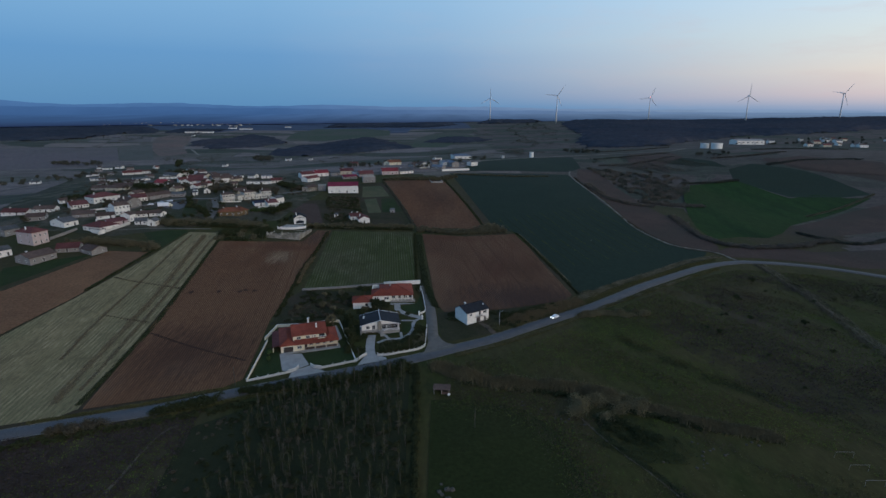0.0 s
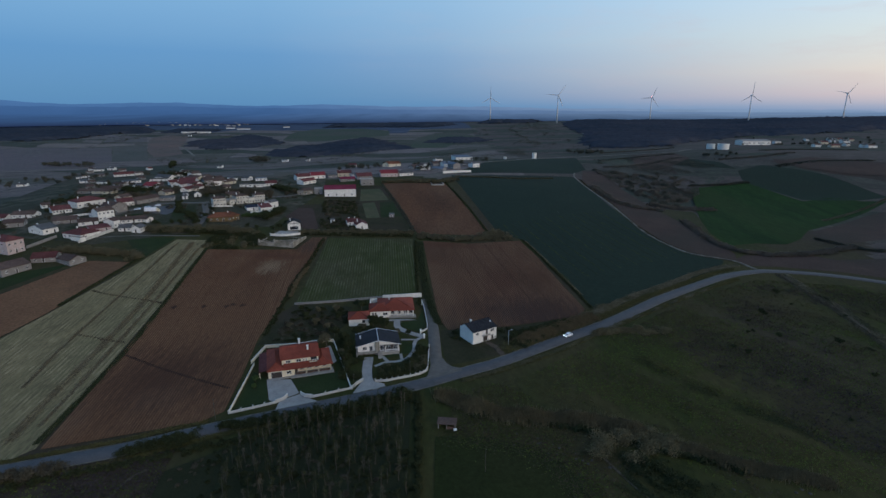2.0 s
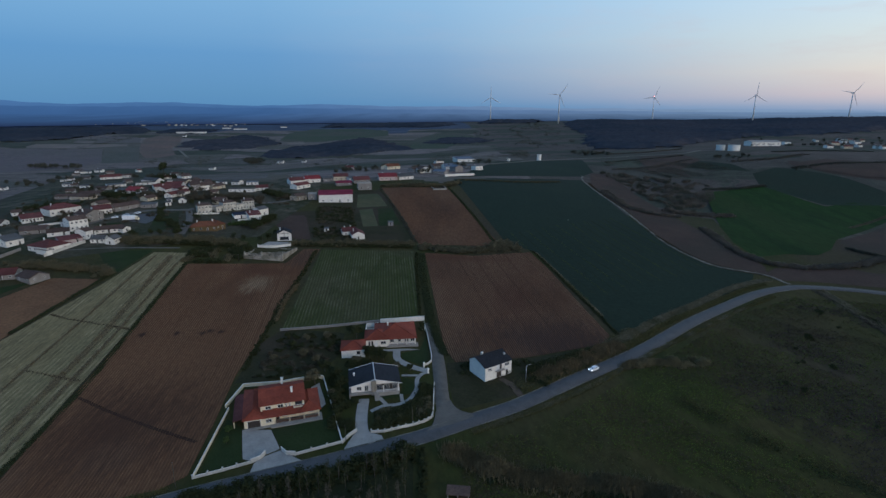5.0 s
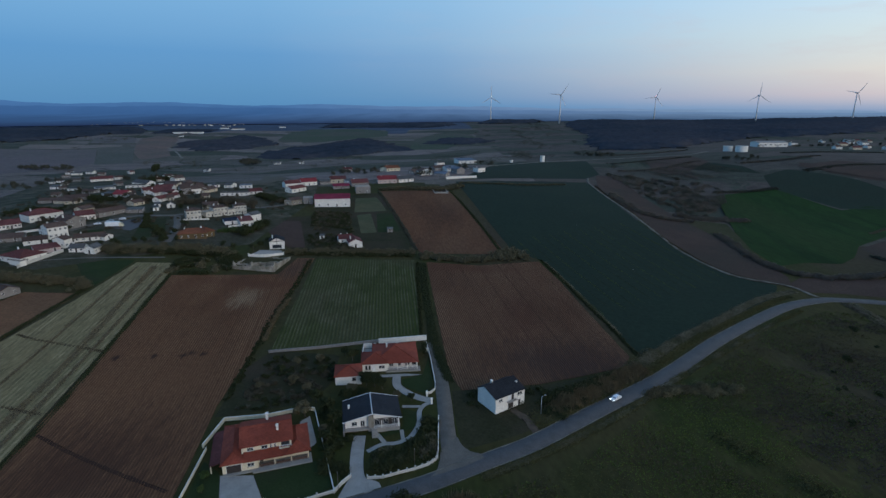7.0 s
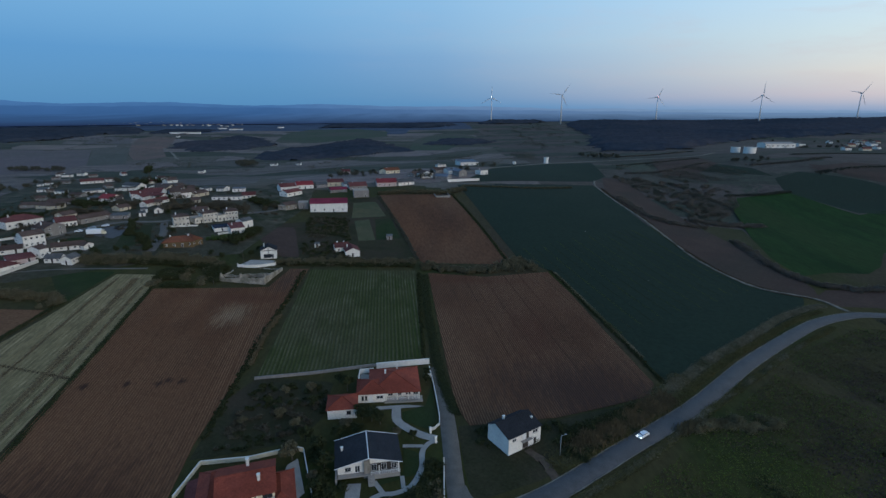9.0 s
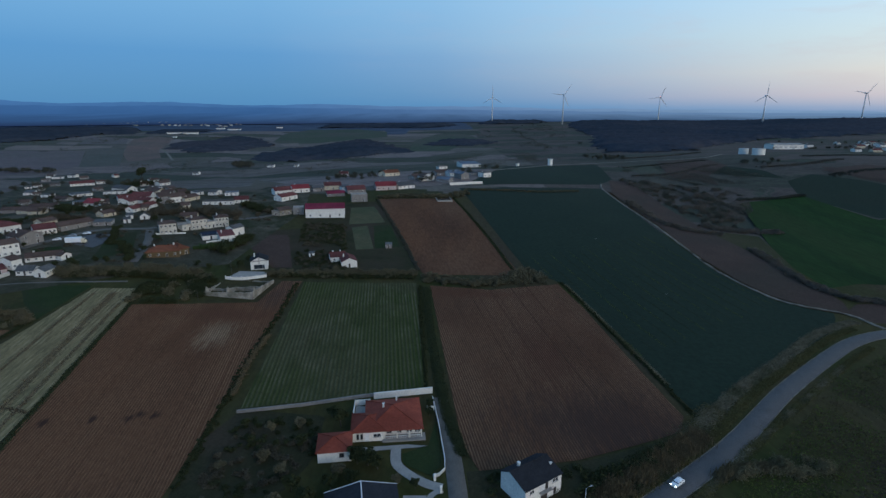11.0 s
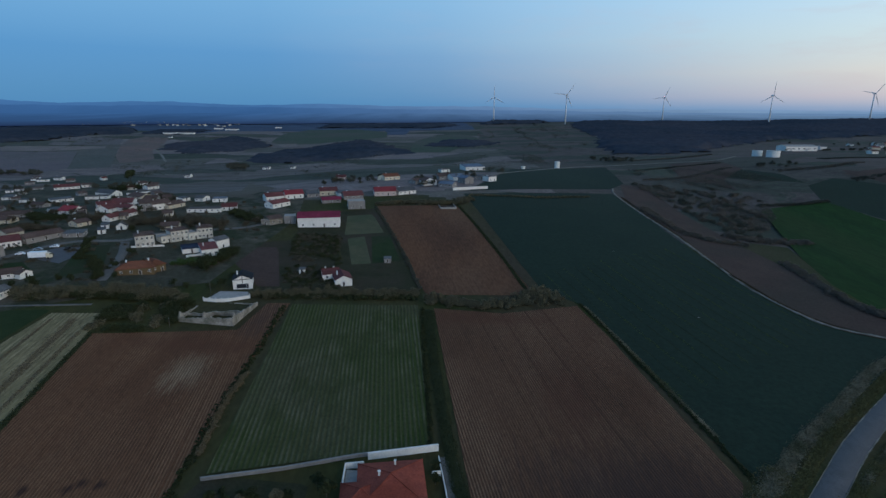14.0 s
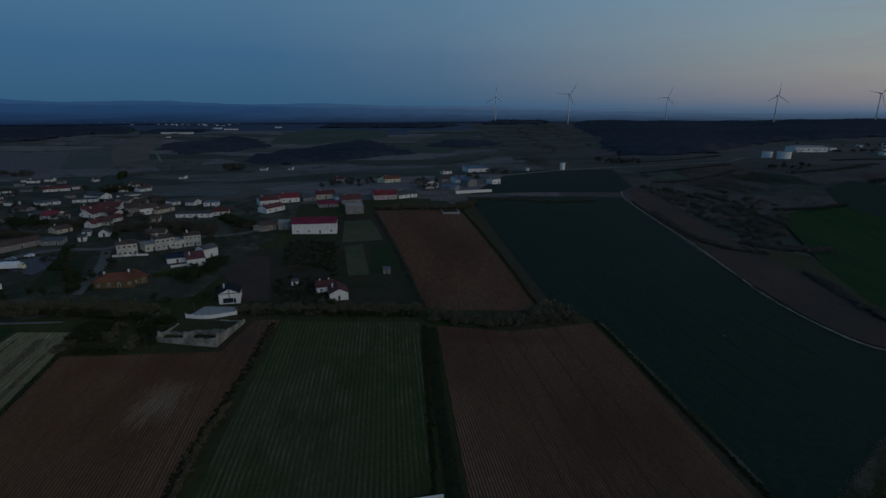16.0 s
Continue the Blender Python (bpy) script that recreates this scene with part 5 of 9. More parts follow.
# ---------------------------------------------------------------- long villa with a hipped orange roof
def build_villa_hipped():
    v = thing("villa", -34.2, 239.7, gz(-24, 242) + 0.2, 6.8, "long white bungalow with a hipped orange tiled roof", "house")
    f = -1.2
    part("wall", Geo().box(0.3, 9.0, 0.4, 9.6, f, 3.0), RENDER_WHITE, v)
    part("wall", Geo().box(9.0, 19.9, 2.4, 16.4, f, 3.0), RENDER_WHITE, v, "wall behind the porch")
    part("wall", Geo().box(4.6, 9.0, 9.6, 16.4, f, 3.0), RENDER_WHITE, v, "rear wing wall")
    roof_parts(v, hip_roof(4.2, 19.9, 0.4, 16.4, 3.05, 3.0, 0.5), TILE_ORANGE, "large hipped orange roof")
    roof_parts(v, hip_roof(0.3, 9.6, 0.4, 9.6, 3.06, 2.1, 0.5), TILE_ORANGE, "hipped orange roof over the west wing")
    for x in (1.8, 2.9):
        window(v, x, 0.4, 0.7, 0, 0.7, 1.6, DARK_WOOD)
    door(v, 4.4, 0.4, 0.1, 0, 1.0, 2.1, FRAME_WHITE)
    window(v, 7.2, 0.4, 1.0, 0, 2.2, 1.2)
    for x in (10.6, 13.4, 16.4, 18.8):
        window(v, x, 2.4, 0.7, 0, 1.6, 1.7)
    for x in (9.3, 12.8, 16.3, 19.8):
        part("column", Geo().tube([(x, 0.6, 0.1), (x, 0.6, 2.95)], [0.17, 0.15], 10), RENDER_WHITE, v, smooth=True)
    rail = Geo().box(9.3, 19.8, 0.52, 0.66, 0.8, 0.92)
    for k in range(21):
        rail.box(9.4 + k * 0.51, 9.52 + k * 0.51, 0.54, 0.64, 0.1, 0.8)
    part("railing", rail, FRAME_WHITE, v, "white porch balustrade")
    part("terrace", Geo().box(8.6, 20.9, -0.6, 2.5, f, 0.12), CONCRETE, v, "pale paved porch floor")
    for yy in (5, 9, 13):
        window(v, 19.9, yy, 1.0, 90, 1.2, 1.2)
    chimney(v, 9.2, 9.4, 5.0, 1.0, 0.5)
    chimney(v, 13.2, 14.2, 4.0, 1.1, 0.45)
    a = thing("annexe", -42.0, 231.0, gz(-38, 234) + 0.15, 8, "white annexe with an orange hipped roof", "house")
    part("wall", Geo().box(0.3, 9.0, 0.3, 8.6, -1.2, 3.0), RENDER_WHITE, a)
    roof_parts(a, hip_roof(0.3, 9.0, 0.3, 8.6, 3.05, 1.7, 0.45), TILE_ORANGE)
    window(a, 6.6, 0.3, 1.1, 0, 1.3, 1.2, DARK_WOOD)
    for yy in (3, 6):
        window(a, 0.3, yy, 1.1, -90, 1.1, 1.1)
        window(a, 9.0, yy, 1.1, 90, 1.1, 1.1)


build_villa_hipped()
wall_run([(-71.0, 252.4), (-51.9, 256.9), (-33.6, 262.4), (-30.7, 263)], 1.0, RENDER_GREY, "long grey weathered wall below the vine rows", thick=0.35)
wall_run([(-30.6, 261.6), (-11.9, 265.7)], 2.0, RENDER_WHITE, "tall white wall behind the bungalow", thick=0.35)
wall_run([(-35.4, 249.5), (-35.9, 257.8), (-31.2, 258.6)], 1.8, RENDER_WHITE, "white yard wall behind the bungalow")
slab("patio", [(-35.2, 250.5), (-35.6, 257.4), (-30.8, 258.2), (-30.2, 250.5)], CONCRETE, "grey paved back yard")
ribbon("garden_path", [(-8.8, 223.0), (-12.6, 224.3), (-17.2, 227.4), (-20.8, 231.5), (-21.6, 238.0)], 2.8, CONCRETE, "pale drive leading to the bungalow porch", 0.15, 0, "path", 1.0)
slab("patio", [(-33.0, 237.6), (-13.0, 240.2), (-12.8, 239.0), (-23.4, 236.2), (-32.6, 235.8)], CONCRETE, "pale paved strip in front of the bungalow")
field("lawn", [(-19.0, 231.3), (-19.6, 236.0), (-12.6, 239.0), (-10.8, 250.0), (-8.8, 231.0), (-12.0, 227.4)], 15, LAWN, "dark green lawn beside the lane", 0, 0, 0.12, "lawn")
wall_run([(-11.8, 262.6), (-9.9, 249.8), (-8.0, 233.5), (-8.0, 229.5), (-9.4, 227.4), (-11.0, 226.6)], 0.8, WALL_PALE, "low white wall along the lane", step=1.5)
wall_run([(-13.4, 255.6), (-11.2, 255.9)], 1.6, RENDER_WHITE, "short white wall beside the bungalow")
for px, py in ((-9.0, 221.4), (-10.6, 225.6)):
    gp = thing("gate_post", px, py, gz(px, py), 20, "white square gate post with a cap", "gate post")
    part("shaft", Geo().box(-0.25, 0.25, -0.25, 0.25, -0.3, 1.9), RENDER_WHITE, gp)
    part("cap", Geo().loft([[(-0.34, -0.34, 1.9), (0.34, -0.34, 1.9), (0.34, 0.34, 1.9), (-0.34, 0.34, 1.9)], [(-0.1, -0.1, 2.15), (0.1, -0.1, 2.15), (0.1, 0.1, 2.15), (-0.1, 0.1, 2.15)]]), RENDER_WHITE, gp)


# ---------------------------------------------------------------- lone two-storey house by the road
def build_lone_house():
    v = thing("house", 11.0, 216.0, gz(13, 219) + 0.1, 34, "lone white two-storey house with a black roof", "house")
    part("wall", gabled_body(0, 12.0, 0, 9.0, -1.2, 5.2, 1.9, 0.62), RENDER_WHITE, v)
    roof_parts(v, gable_roof(0, 12.0, 0, 9.0, 5.25, 1.9, 0.3, 0.18, 0.62), TILE_BLACK)
    window(v, 2.0, 0, 3.6, 0, 1.5, 0.9)
    for x in (5.6, 6.9):
        door(v, x, 0, 2.9, 0, 1.0, 2.0, FRAME_WHITE if x < 6 else DARK_WOOD, "balcony_door")
    window(v, 9.8, 0, 3.6, 0, 2.0, 1.1)
    door(v, 6.2, 0, 0.0, 0, 2.2, 2.2, name="garage_door")
    door(v, 9.8, 0, 0.0, 0, 1.0, 2.1)
    b = part("balcony", Geo().box(4.4, 8.2, -1.0, 0, 2.65, 2.82), CONCRETE, v)
    rail = Geo().box(4.4, 8.2, -1.0, -0.95, 3.65, 3.7)
    for k in range(13):
        rail.box(4.42 + k * 0.31, 4.46 + k * 0.31, -0.99, -0.96, 2.82, 3.65)
    part("balcony_rail", rail, STEEL, b)
    chimney(v, 3.6, 6.6, 6.5, 0.9, 0.6)
    chimney(v, 11.0, 3.0, 5.7, 0.8, 0.4)


build_lone_house()
ribbon("garden_path", [(16.6, 218.8), (20.5, 213.6), (22.5, 207.0)], 2.4, SOIL_PALE, "trodden earth track from the house to the road", 0.12, 0, "path", 1.5, 0.2)


# ---------------------------------------------------------------- village houses
VILLAGE = "houses of the village"
HAMLET = "farm buildings of the hamlet"
# lower village
house(-269.5, 385, 11.5, 14, 2.8, 44, "gable", RENDER_WHITE, TILE_RED, 2.0, "long white house with a maroon tiled roof", 6, 1, VILLAGE)
house(-298.2, 408.8, 5.4, 7, 2.4, 45, "gable", RENDER_WHITE, TILE_BROWN, 1.4, "small white annexe with a brown roof", 2, 1, VILLAGE, chimneys=0)
house(-242.3, 335.4, 9.1, 14, 3.3, 67, "gable", RENDER_WHITE, TILE_GREY, 2.2, "white house with a dark grey gabled roof", 2, 1, VILLAGE)
house(-222.6, 325.2, 15.3, 12.8, 3.1, -20, "hip", RENDER_WHITE, TILE_RED, 2.4, "white house with a red hipped roof above the field", 4, 1, VILLAGE)
house(-218.3, 322, 8.8, 3, 2.4, -22, "flat", RENDER_WHITE, CONCRETE, 0.3, "low white terrace block below the hipped house", 0, 1, VILLAGE, chimneys=0)
house(-214.9, 341.4, 11, 8, 2.4, 50, "mono", RENDER_PINK, TILE_RED, 1.2, "low pinkish outbuilding with a red roof", 2, 1, VILLAGE, chimneys=0)
house(-226.8, 366.5, 10.1, 9, 6.6, 56, "gable", RENDER_WHITE, TILE_BROWN, 1.8, "white two-storey house with balconies", 4, 2, VILLAGE)
house(-238.5, 370.6, 11, 9, 3.6, -30, "gable", RENDER_WHITE, TILE_BROWN, 1.8, "white side wing with a brown roof", 2, 1, VILLAGE, chimneys=0)
house(-229.8, 386.9, 11.9, 11, 5.4, 70, "gable", RENDER_GREY, TILE_BROWN, 2.2, "unpainted grey two-storey house with a gable", 2, 2, VILLAGE, axis="y")
house(-236.1, 405.6, 10.5, 12, 3.4, 43, "gable", RENDER_WHITE, TILE_RED, 2.2, "white house with a row of three dark windows", 5, 1, VILLAGE)
house(-262.5, 407, 19.4, 14, 4.2, 58, "hip", RENDER_WHITE, TILE_RED, 2.6, "white house with a wide maroon roof", 6, 1, VILLAGE)
house(-210.9, 351.4, 4.9, 8, 4.7, 76, "gable", RENDER_WHITE, TILE_BROWN, 1.4, "small white house beside the lane", 2, 1, VILLAGE)
house(-206.8, 362.9, 15, 7, 2.4, 28, "gable", RENDER_WHITE, TILE_BROWN, 1.6, "long low white house with a brown roof", 5, 1, VILLAGE)
house(-198.2, 366.8, 5.7, 6, 2.4, 73, "gable", RENDER_WHITE, TILE_BROWN, 1.2, "narrow white gabled house end", 1, 1, VILLAGE, chimneys=0, axis="y")
house(-202.1, 343.9, 7.4, 6, 2.4, 9, "gable", RENDER_WHITE, TILE_GREY, 1.6, "low white cottage with a dark roof", 3, 1, VILLAGE)
house(-194.3, 342.6, 5.4, 7, 3.2, -1, "gable", RENDER_WHITE, TILE_GREY, 1.5, "white gabled house end with one dark window", 1, 1, VILLAGE, chimneys=0, axis="y")
house(-201.5, 286.4, 10.8, 8.8, 2.4, -25, "gable", RENDER_GREY, TILE_BROWN, 1.8, "low barn with an old brown roof", 2, 1, VILLAGE, chimneys=0)
house(-212.7, 287.6, 11.2, 9, 2.4, 18, "gable", RENDER_GREY, TILE_RED, 2.0, "long low barn with a faded maroon roof", 3, 1, VILLAGE, chimneys=0)
house(-236.2, 300.1, 9, 14, 7.2, 70, "hip", RENDER_PINK, TILE_RED, 2.2, "pink two-storey house with a maroon hipped roof", 3, 2, VILLAGE)
house(-214.8, 272.2, 14, 11.8, 3.5, 70, "gable", RENDER_GREY, TILE_BROWN, 2.0, "grey low house with a faded brown roof", 3, 1, VILLAGE)
house(-308.6, 371.1, 18.3, 8, 2.4, -0, "gable", RENDER_WHITE, TILE_RED, 2.0, "long white house with a maroon roof behind a wall", 4, 1, VILLAGE)
house(-289.5, 374.6, 14.4, 8, 2.7, 8, "gable", RENDER_WHITE, TILE_BROWN, 1.8, "long white house with a brown roof", 4, 1, VILLAGE)
house(-276.8, 349.7, 11.1, 9, 2.9, 23, "gable", RENDER_GREY, TILE_BROWN, 1.8, "long grey barn with a faded brown roof", 2, 1, VILLAGE, chimneys=0)
house(-240.3, 277.6, 7.3, 8, 3.6, 60, "gable", RENDER_WHITE, TILE_GREY, 1.6, "white house at the lower edge of the village", 2, 1, VILLAGE)
house(-266.1, 316.9, 8.7, 9, 3.7, 68, "gable", RENDER_GREY, TILE_GREY, 1.6, "low grey shed under a dark sheet roof", 2, 1, VILLAGE, chimneys=0)
house(-473.6, 607.2, 9.8, 8, 2.4, 21, "gable", RENDER_WHITE, TILE_GREY, 1.2, "white house alone in a field", 2, 1, VILLAGE)
# upper village
house(-420.4, 713.5, 23.6, 10, 2.9, 36, "gable", RENDER_WHITE, TILE_RED, 2.4, "long white house with a red roof", 6, 1, VILLAGE)
house(-410.1, 731, 9, 8, 3, 40, "gable", RENDER_WHITE, TILE_BROWN, 1.6, "low white wing with a brown roof", 2, 1, VILLAGE, chimneys=0)
house(-336.9, 588.7, 16.4, 8, 2.4, 50, "mono", RENDER_WHITE, TILE_GREY, 0.9, "low white building with a pale sheet roof", 4, 1, VILLAGE, chimneys=0)
house(-265.8, 491, 12.5, 10, 2.6, -15, "gable", RENDER_WHITE, TILE_CRIMSON, 2.6, "white house with a bright red roof", 3, 1, VILLAGE)
house(-280.5, 500.4, 15.3, 6, 2.4, -25, "mono", RENDER_WHITE, TILE_GREY, 0.6, "low white annexe with a grey roof", 1, 1, VILLAGE, chimneys=0)
house(-314.4, 628.8, 10.6, 22, 3, 68, "gable", RENDER_WHITE, TILE_GREY, 2.6, "white hall with a grey gabled roof", 2, 1, VILLAGE, chimneys=0, axis="y")
house(-313.1, 597.3, 17.9, 7, 2.4, 18, "flat", RENDER_WHITE, TILE_GREY, 0.4, "low white walls of an open shed", 4, 1, VILLAGE, chimneys=0)
house(-242.1, 493.2, 9.7, 14, 2.6, -8, "gable", RENDER_WHITE, TILE_RED, 2.4, "white gabled house with a maroon roof", 2, 1, VILLAGE, axis="y")
house(-246.7, 522.8, 14.5, 13, 2.4, 9, "gable", RENDER_WHITE, TILE_RED, 2.6, "wide old house with a maroon roof", 4, 1, VILLAGE)
house(-222.8, 497.1, 7.3, 12, 2.6, 64, "gable", RENDER_WHITE, TILE_RED, 2.0, "white gabled barn with a maroon roof", 1, 1, VILLAGE, chimneys=0, axis="y")
house(-216.3, 475.1, 24, 6, 2.4, 80, "gable", RENDER_WHITE, TILE_RED, 1.7, "long white house with a dark red roof", 5, 1, VILLAGE)
house(-201.1, 445.4, 5.2, 8, 2.4, 23, "gable", RENDER_WHITE, TILE_GREY, 1.8, "small bright white shed", 1, 1, VILLAGE, chimneys=0, axis="y")
house(-206.5, 435.1, 3.8, 6, 2.4, 28, "mono", RENDER_WHITE, TILE_GREY, 0.6, "small white lean-to shed with a grey roof", 1, 1, VILLAGE, chimneys=0)
house(-210.9, 445.6, 3.9, 6, 2.4, 27, "mono", RENDER_WHITE, TILE_GREY, 0.6, "small white lean-to shed beside the street", 1, 1, VILLAGE, chimneys=0)
house(-227.2, 452.1, 8.5, 8, 2.4, 68, "gable", RENDER_BEIGE, TILE_BROWN, 1.6, "low beige cottage with a brown roof", 2, 1, VILLAGE)
house(-492.9, 800.4, 9.6, 8, 2.7, -2, "gable", RENDER_WHITE, TILE_GREY, 1.4, "small white house at the far edge", 2, 1, VILLAGE)
house(-433.5, 801.2, 5.9, 7, 2.6, 60, "gable", RENDER_WHITE, TILE_RED, 1.4, "small white house in the far field", 2, 1, VILLAGE)
house(-214.4, 498, 7.6, 12, 5.5, 35, "gable", RENDER_GREY, TILE_BROWN, 2.4, "old grey house with a dark brown roof", 3, 2, VILLAGE)
house(-266.1, 571.9, 17.7, 12, 2.4, -29, "gable", RENDER_BEIGE, TILE_BROWN, 2.4, "old beige house with a wide brown roof", 3, 1, VILLAGE)
house(-322.4, 707.2, 12.4, 10, 2.9, 60, "gable", RENDER_WHITE, TILE_BROWN, 1.8, "white cottage with a brown roof", 3, 1, VILLAGE)
house(-207.1, 504.9, 12.1, 10, 4.3, 50, "gable", RENDER_WHITE, TILE_BROWN, 2.2, "white house with a brown roof", 4, 1, VILLAGE)
house(-200.2, 512.1, 14.6, 9, 2.7, 70, "gable", RENDER_BEIGE, TILE_BROWN, 1.8, "beige barn with a brown roof", 2, 1, VILLAGE, chimneys=0)
house(-208.2, 543.4, 6.8, 7, 2.4, 68, "mono", RENDER_WHITE, TILE_GREY, 0.7, "small white shed with a grey roof", 1, 1, VILLAGE, chimneys=0)
house(-192.8, 543.2, 9.2, 7, 2.5, 80, "gable", RENDER_WHITE, TILE_GREY, 1.6, "small white gabled shed", 1, 1, VILLAGE, chimneys=0, axis="y")
house(-174.7, 496.6, 22, 7, 2.4, 7, "flat", RENDER_WHITE, TILE_GREY, 0.4, "long low white shed with a grey roof", 6, 1, VILLAGE, chimneys=0)
house(-180.2, 536.5, 10, 7, 2.4, 14, "flat", RENDER_WHITE, TILE_BLUE, 0.4, "long low shed with a blue-grey roof", 3, 1, VILLAGE, chimneys=0)
house(-160.4, 505.1, 10, 9, 2.7, 18, "gable", RENDER_WHITE, TILE_RED, 1.9, "white gabled cottage with a red roof", 3, 1, VILLAGE)
house(-227.2, 420.2, 19.3, 8, 3, 64, "gable", RENDER_GREY, TILE_BROWN, 1.8, "long low stone barn with an old brown roof", 3, 1, VILLAGE, chimneys=0)
house(-298, 470.6, 14.5, 9, 2.4, -12, "gable", RENDER_BEIGE, TILE_BROWN, 1.8, "beige barn with a brown roof", 2, 1, VILLAGE, chimneys=0)
house(-244.6, 421.6, 8.8, 8, 4.1, 70, "gable", RENDER_BEIGE, TILE_BROWN, 1.6, "beige cottage behind the white house", 2, 1, VILLAGE, chimneys=0)
house(-417.6, 628, 8.2, 6, 2.4, 16, "mono", RENDER_WHITE, TILE_GREY, 0.7, "low white farm shed at the village edge", 2, 1, VILLAGE, chimneys=0)
house(-436.1, 671, 6.6, 6, 2.4, 36, "mono", RENDER_GREY, TILE_BROWN, 0.7, "low grey farm shed at the village edge", 2, 1, VILLAGE, chimneys=0)
house(-379.1, 600.3, 9.9, 6, 2.4, 3, "mono", RENDER_WHITE, TILE_GREY, 0.7, "low white farm shed at the village edge", 2, 1, VILLAGE, chimneys=0)
house(-496.2, 759.2, 9.3, 6, 2.4, 32, "mono", RENDER_GREY, TILE_BROWN, 0.7, "low grey farm shed at the village edge", 2, 1, VILLAGE, chimneys=0)
house(-500.9, 786.5, 12.3, 6, 2.4, 25, "mono", RENDER_WHITE, TILE_GREY, 0.7, "low white farm shed at the village edge", 2, 1, VILLAGE, chimneys=0)
house(-525.2, 810, 7.9, 6, 2.4, 47, "mono", RENDER_WHITE, TILE_BROWN, 0.7, "low white farm shed with a brown roof", 2, 1, VILLAGE, chimneys=0)
house(-337.6, 600.5, 4.5, 6, 2.4, 70, "mono", RENDER_GREY, TILE_BROWN, 0.7, "low grey farm shed at the village edge", 2, 1, VILLAGE, chimneys=0)
house(-246.8, 480.8, 4.7, 6, 2.4, 56, "mono", RENDER_WHITE, TILE_BROWN, 0.7, "low white farm shed with a brown roof", 2, 1, VILLAGE, chimneys=0)
house(-361, 650.8, 7.2, 8, 2.5, 57, "gable", RENDER_GREY, TILE_BROWN, 1.6, "old grey barn with a brown roof", 2, 1, VILLAGE, chimneys=0)
house(-213.5, 469.8, 4.5, 8, 2.5, 28, "gable", RENDER_BEIGE, TILE_BROWN, 1.6, "beige barn with a brown roof", 2, 1, VILLAGE, chimneys=0)
house(-226.1, 549, 5.9, 8, 2.5, 30, "gable", RENDER_GREY, TILE_BROWN, 1.6, "old grey barn with a brown roof", 2, 1, VILLAGE, chimneys=0)
house(-256.3, 494.8, 4.5, 8, 2.5, 36, "gable", RENDER_BEIGE, TILE_BROWN, 1.6, "beige barn with a brown roof", 2, 1, VILLAGE, chimneys=0)
house(-257.6, 596, 6.2, 8, 2.5, 56, "gable", RENDER_GREY, TILE_BROWN, 1.6, "old grey barn with a brown roof", 2, 1, VILLAGE, chimneys=0)
house(-286.8, 464.4, 8.9, 8, 2.5, 4, "gable", RENDER_BEIGE, TILE_BROWN, 1.6, "beige barn with a brown roof", 2, 1, VILLAGE, chimneys=0)
house(-346.5, 531.5, 6.6, 8, 2.5, 21, "gable", RENDER_GREY, TILE_BROWN, 1.6, "old grey barn with a brown roof", 2, 1, VILLAGE, chimneys=0)
house(-191.5, 480.6, 5.6, 8, 2.5, 19, "gable", RENDER_BEIGE, TILE_BROWN, 1.6, "beige barn with a brown roof", 2, 1, VILLAGE, chimneys=0)
# low barns and outbuildings filling the lanes
house(-297.2, 486.3, 17, 9, 2.5, 20, "gable", RENDER_GREY, TILE_BROWN, 1.6, "low grey barn with a wide brown roof", 2, 1, VILLAGE, chimneys=0)
house(-315.6, 480.3, 14, 8, 2.4, 10, "gable", RENDER_GREY, TILE_BROWN, 1.5, "low grey barn with a wide brown roof", 2, 1, VILLAGE, chimneys=0)
house(-248.4, 356.7, 13, 10, 2.4, 25, "gable", RENDER_GREY, TILE_BROWN, 1.8, "old shed with a dark brown roof", 2, 1, VILLAGE, chimneys=0)
house(-231.0, 353.8, 11, 8, 2.4, 35, "gable", RENDER_WHITE, TILE_BROWN, 1.5, "low white outbuilding with a brown roof", 2, 1, VILLAGE, chimneys=0)
house(-217.0, 426.6, 10, 7, 2.4, 15, "mono", RENDER_GREY, TILE_GREY, 0.7, "low grey shed beside the square", 2, 1, VILLAGE, chimneys=0)
house(-463.9, 688.5, 6, 5, 2.2, 30, "mono", RENDER_WHITE, TILE_GREY, 0.6, "low white farm shed at the village edge", 2, 1, VILLAGE, chimneys=0)
house(-462.6, 699.9, 7, 5, 2.2, 20, "mono", RENDER_WHITE, TILE_BROWN, 0.6, "low white farm shed with a brown roof", 2, 1, VILLAGE, chimneys=0)
house(-428.6, 644.1, 9, 5, 2.2, 10, "mono", RENDER_WHITE, TILE_GREY, 0.6, "low white farm shed at the village edge", 2, 1, VILLAGE, chimneys=0)
house(-403.5, 621.5, 7, 6, 2.2, 40, "gable", RENDER_GREY, TILE_BROWN, 1.0, "small grey barn with a brown roof", 2, 1, VILLAGE, chimneys=0)
house(-451.7, 710.7, 10, 5, 2.2, 15, "mono", RENDER_GREY, TILE_BROWN, 0.6, "low grey farm shed at the village edge", 2, 1, VILLAGE, chimneys=0)
house(-518.0, 796.2, 8, 6, 2.3, 20, "mono", RENDER_WHITE, TILE_BROWN, 0.6, "low white farm shed with a brown roof", 2, 1, VILLAGE, chimneys=0)
house(-463.7, 781.3, 9, 7, 2.4, 25, "gable", RENDER_GREY, TILE_BROWN, 1.4, "old grey barn with a brown roof", 2, 1, VILLAGE, chimneys=0)
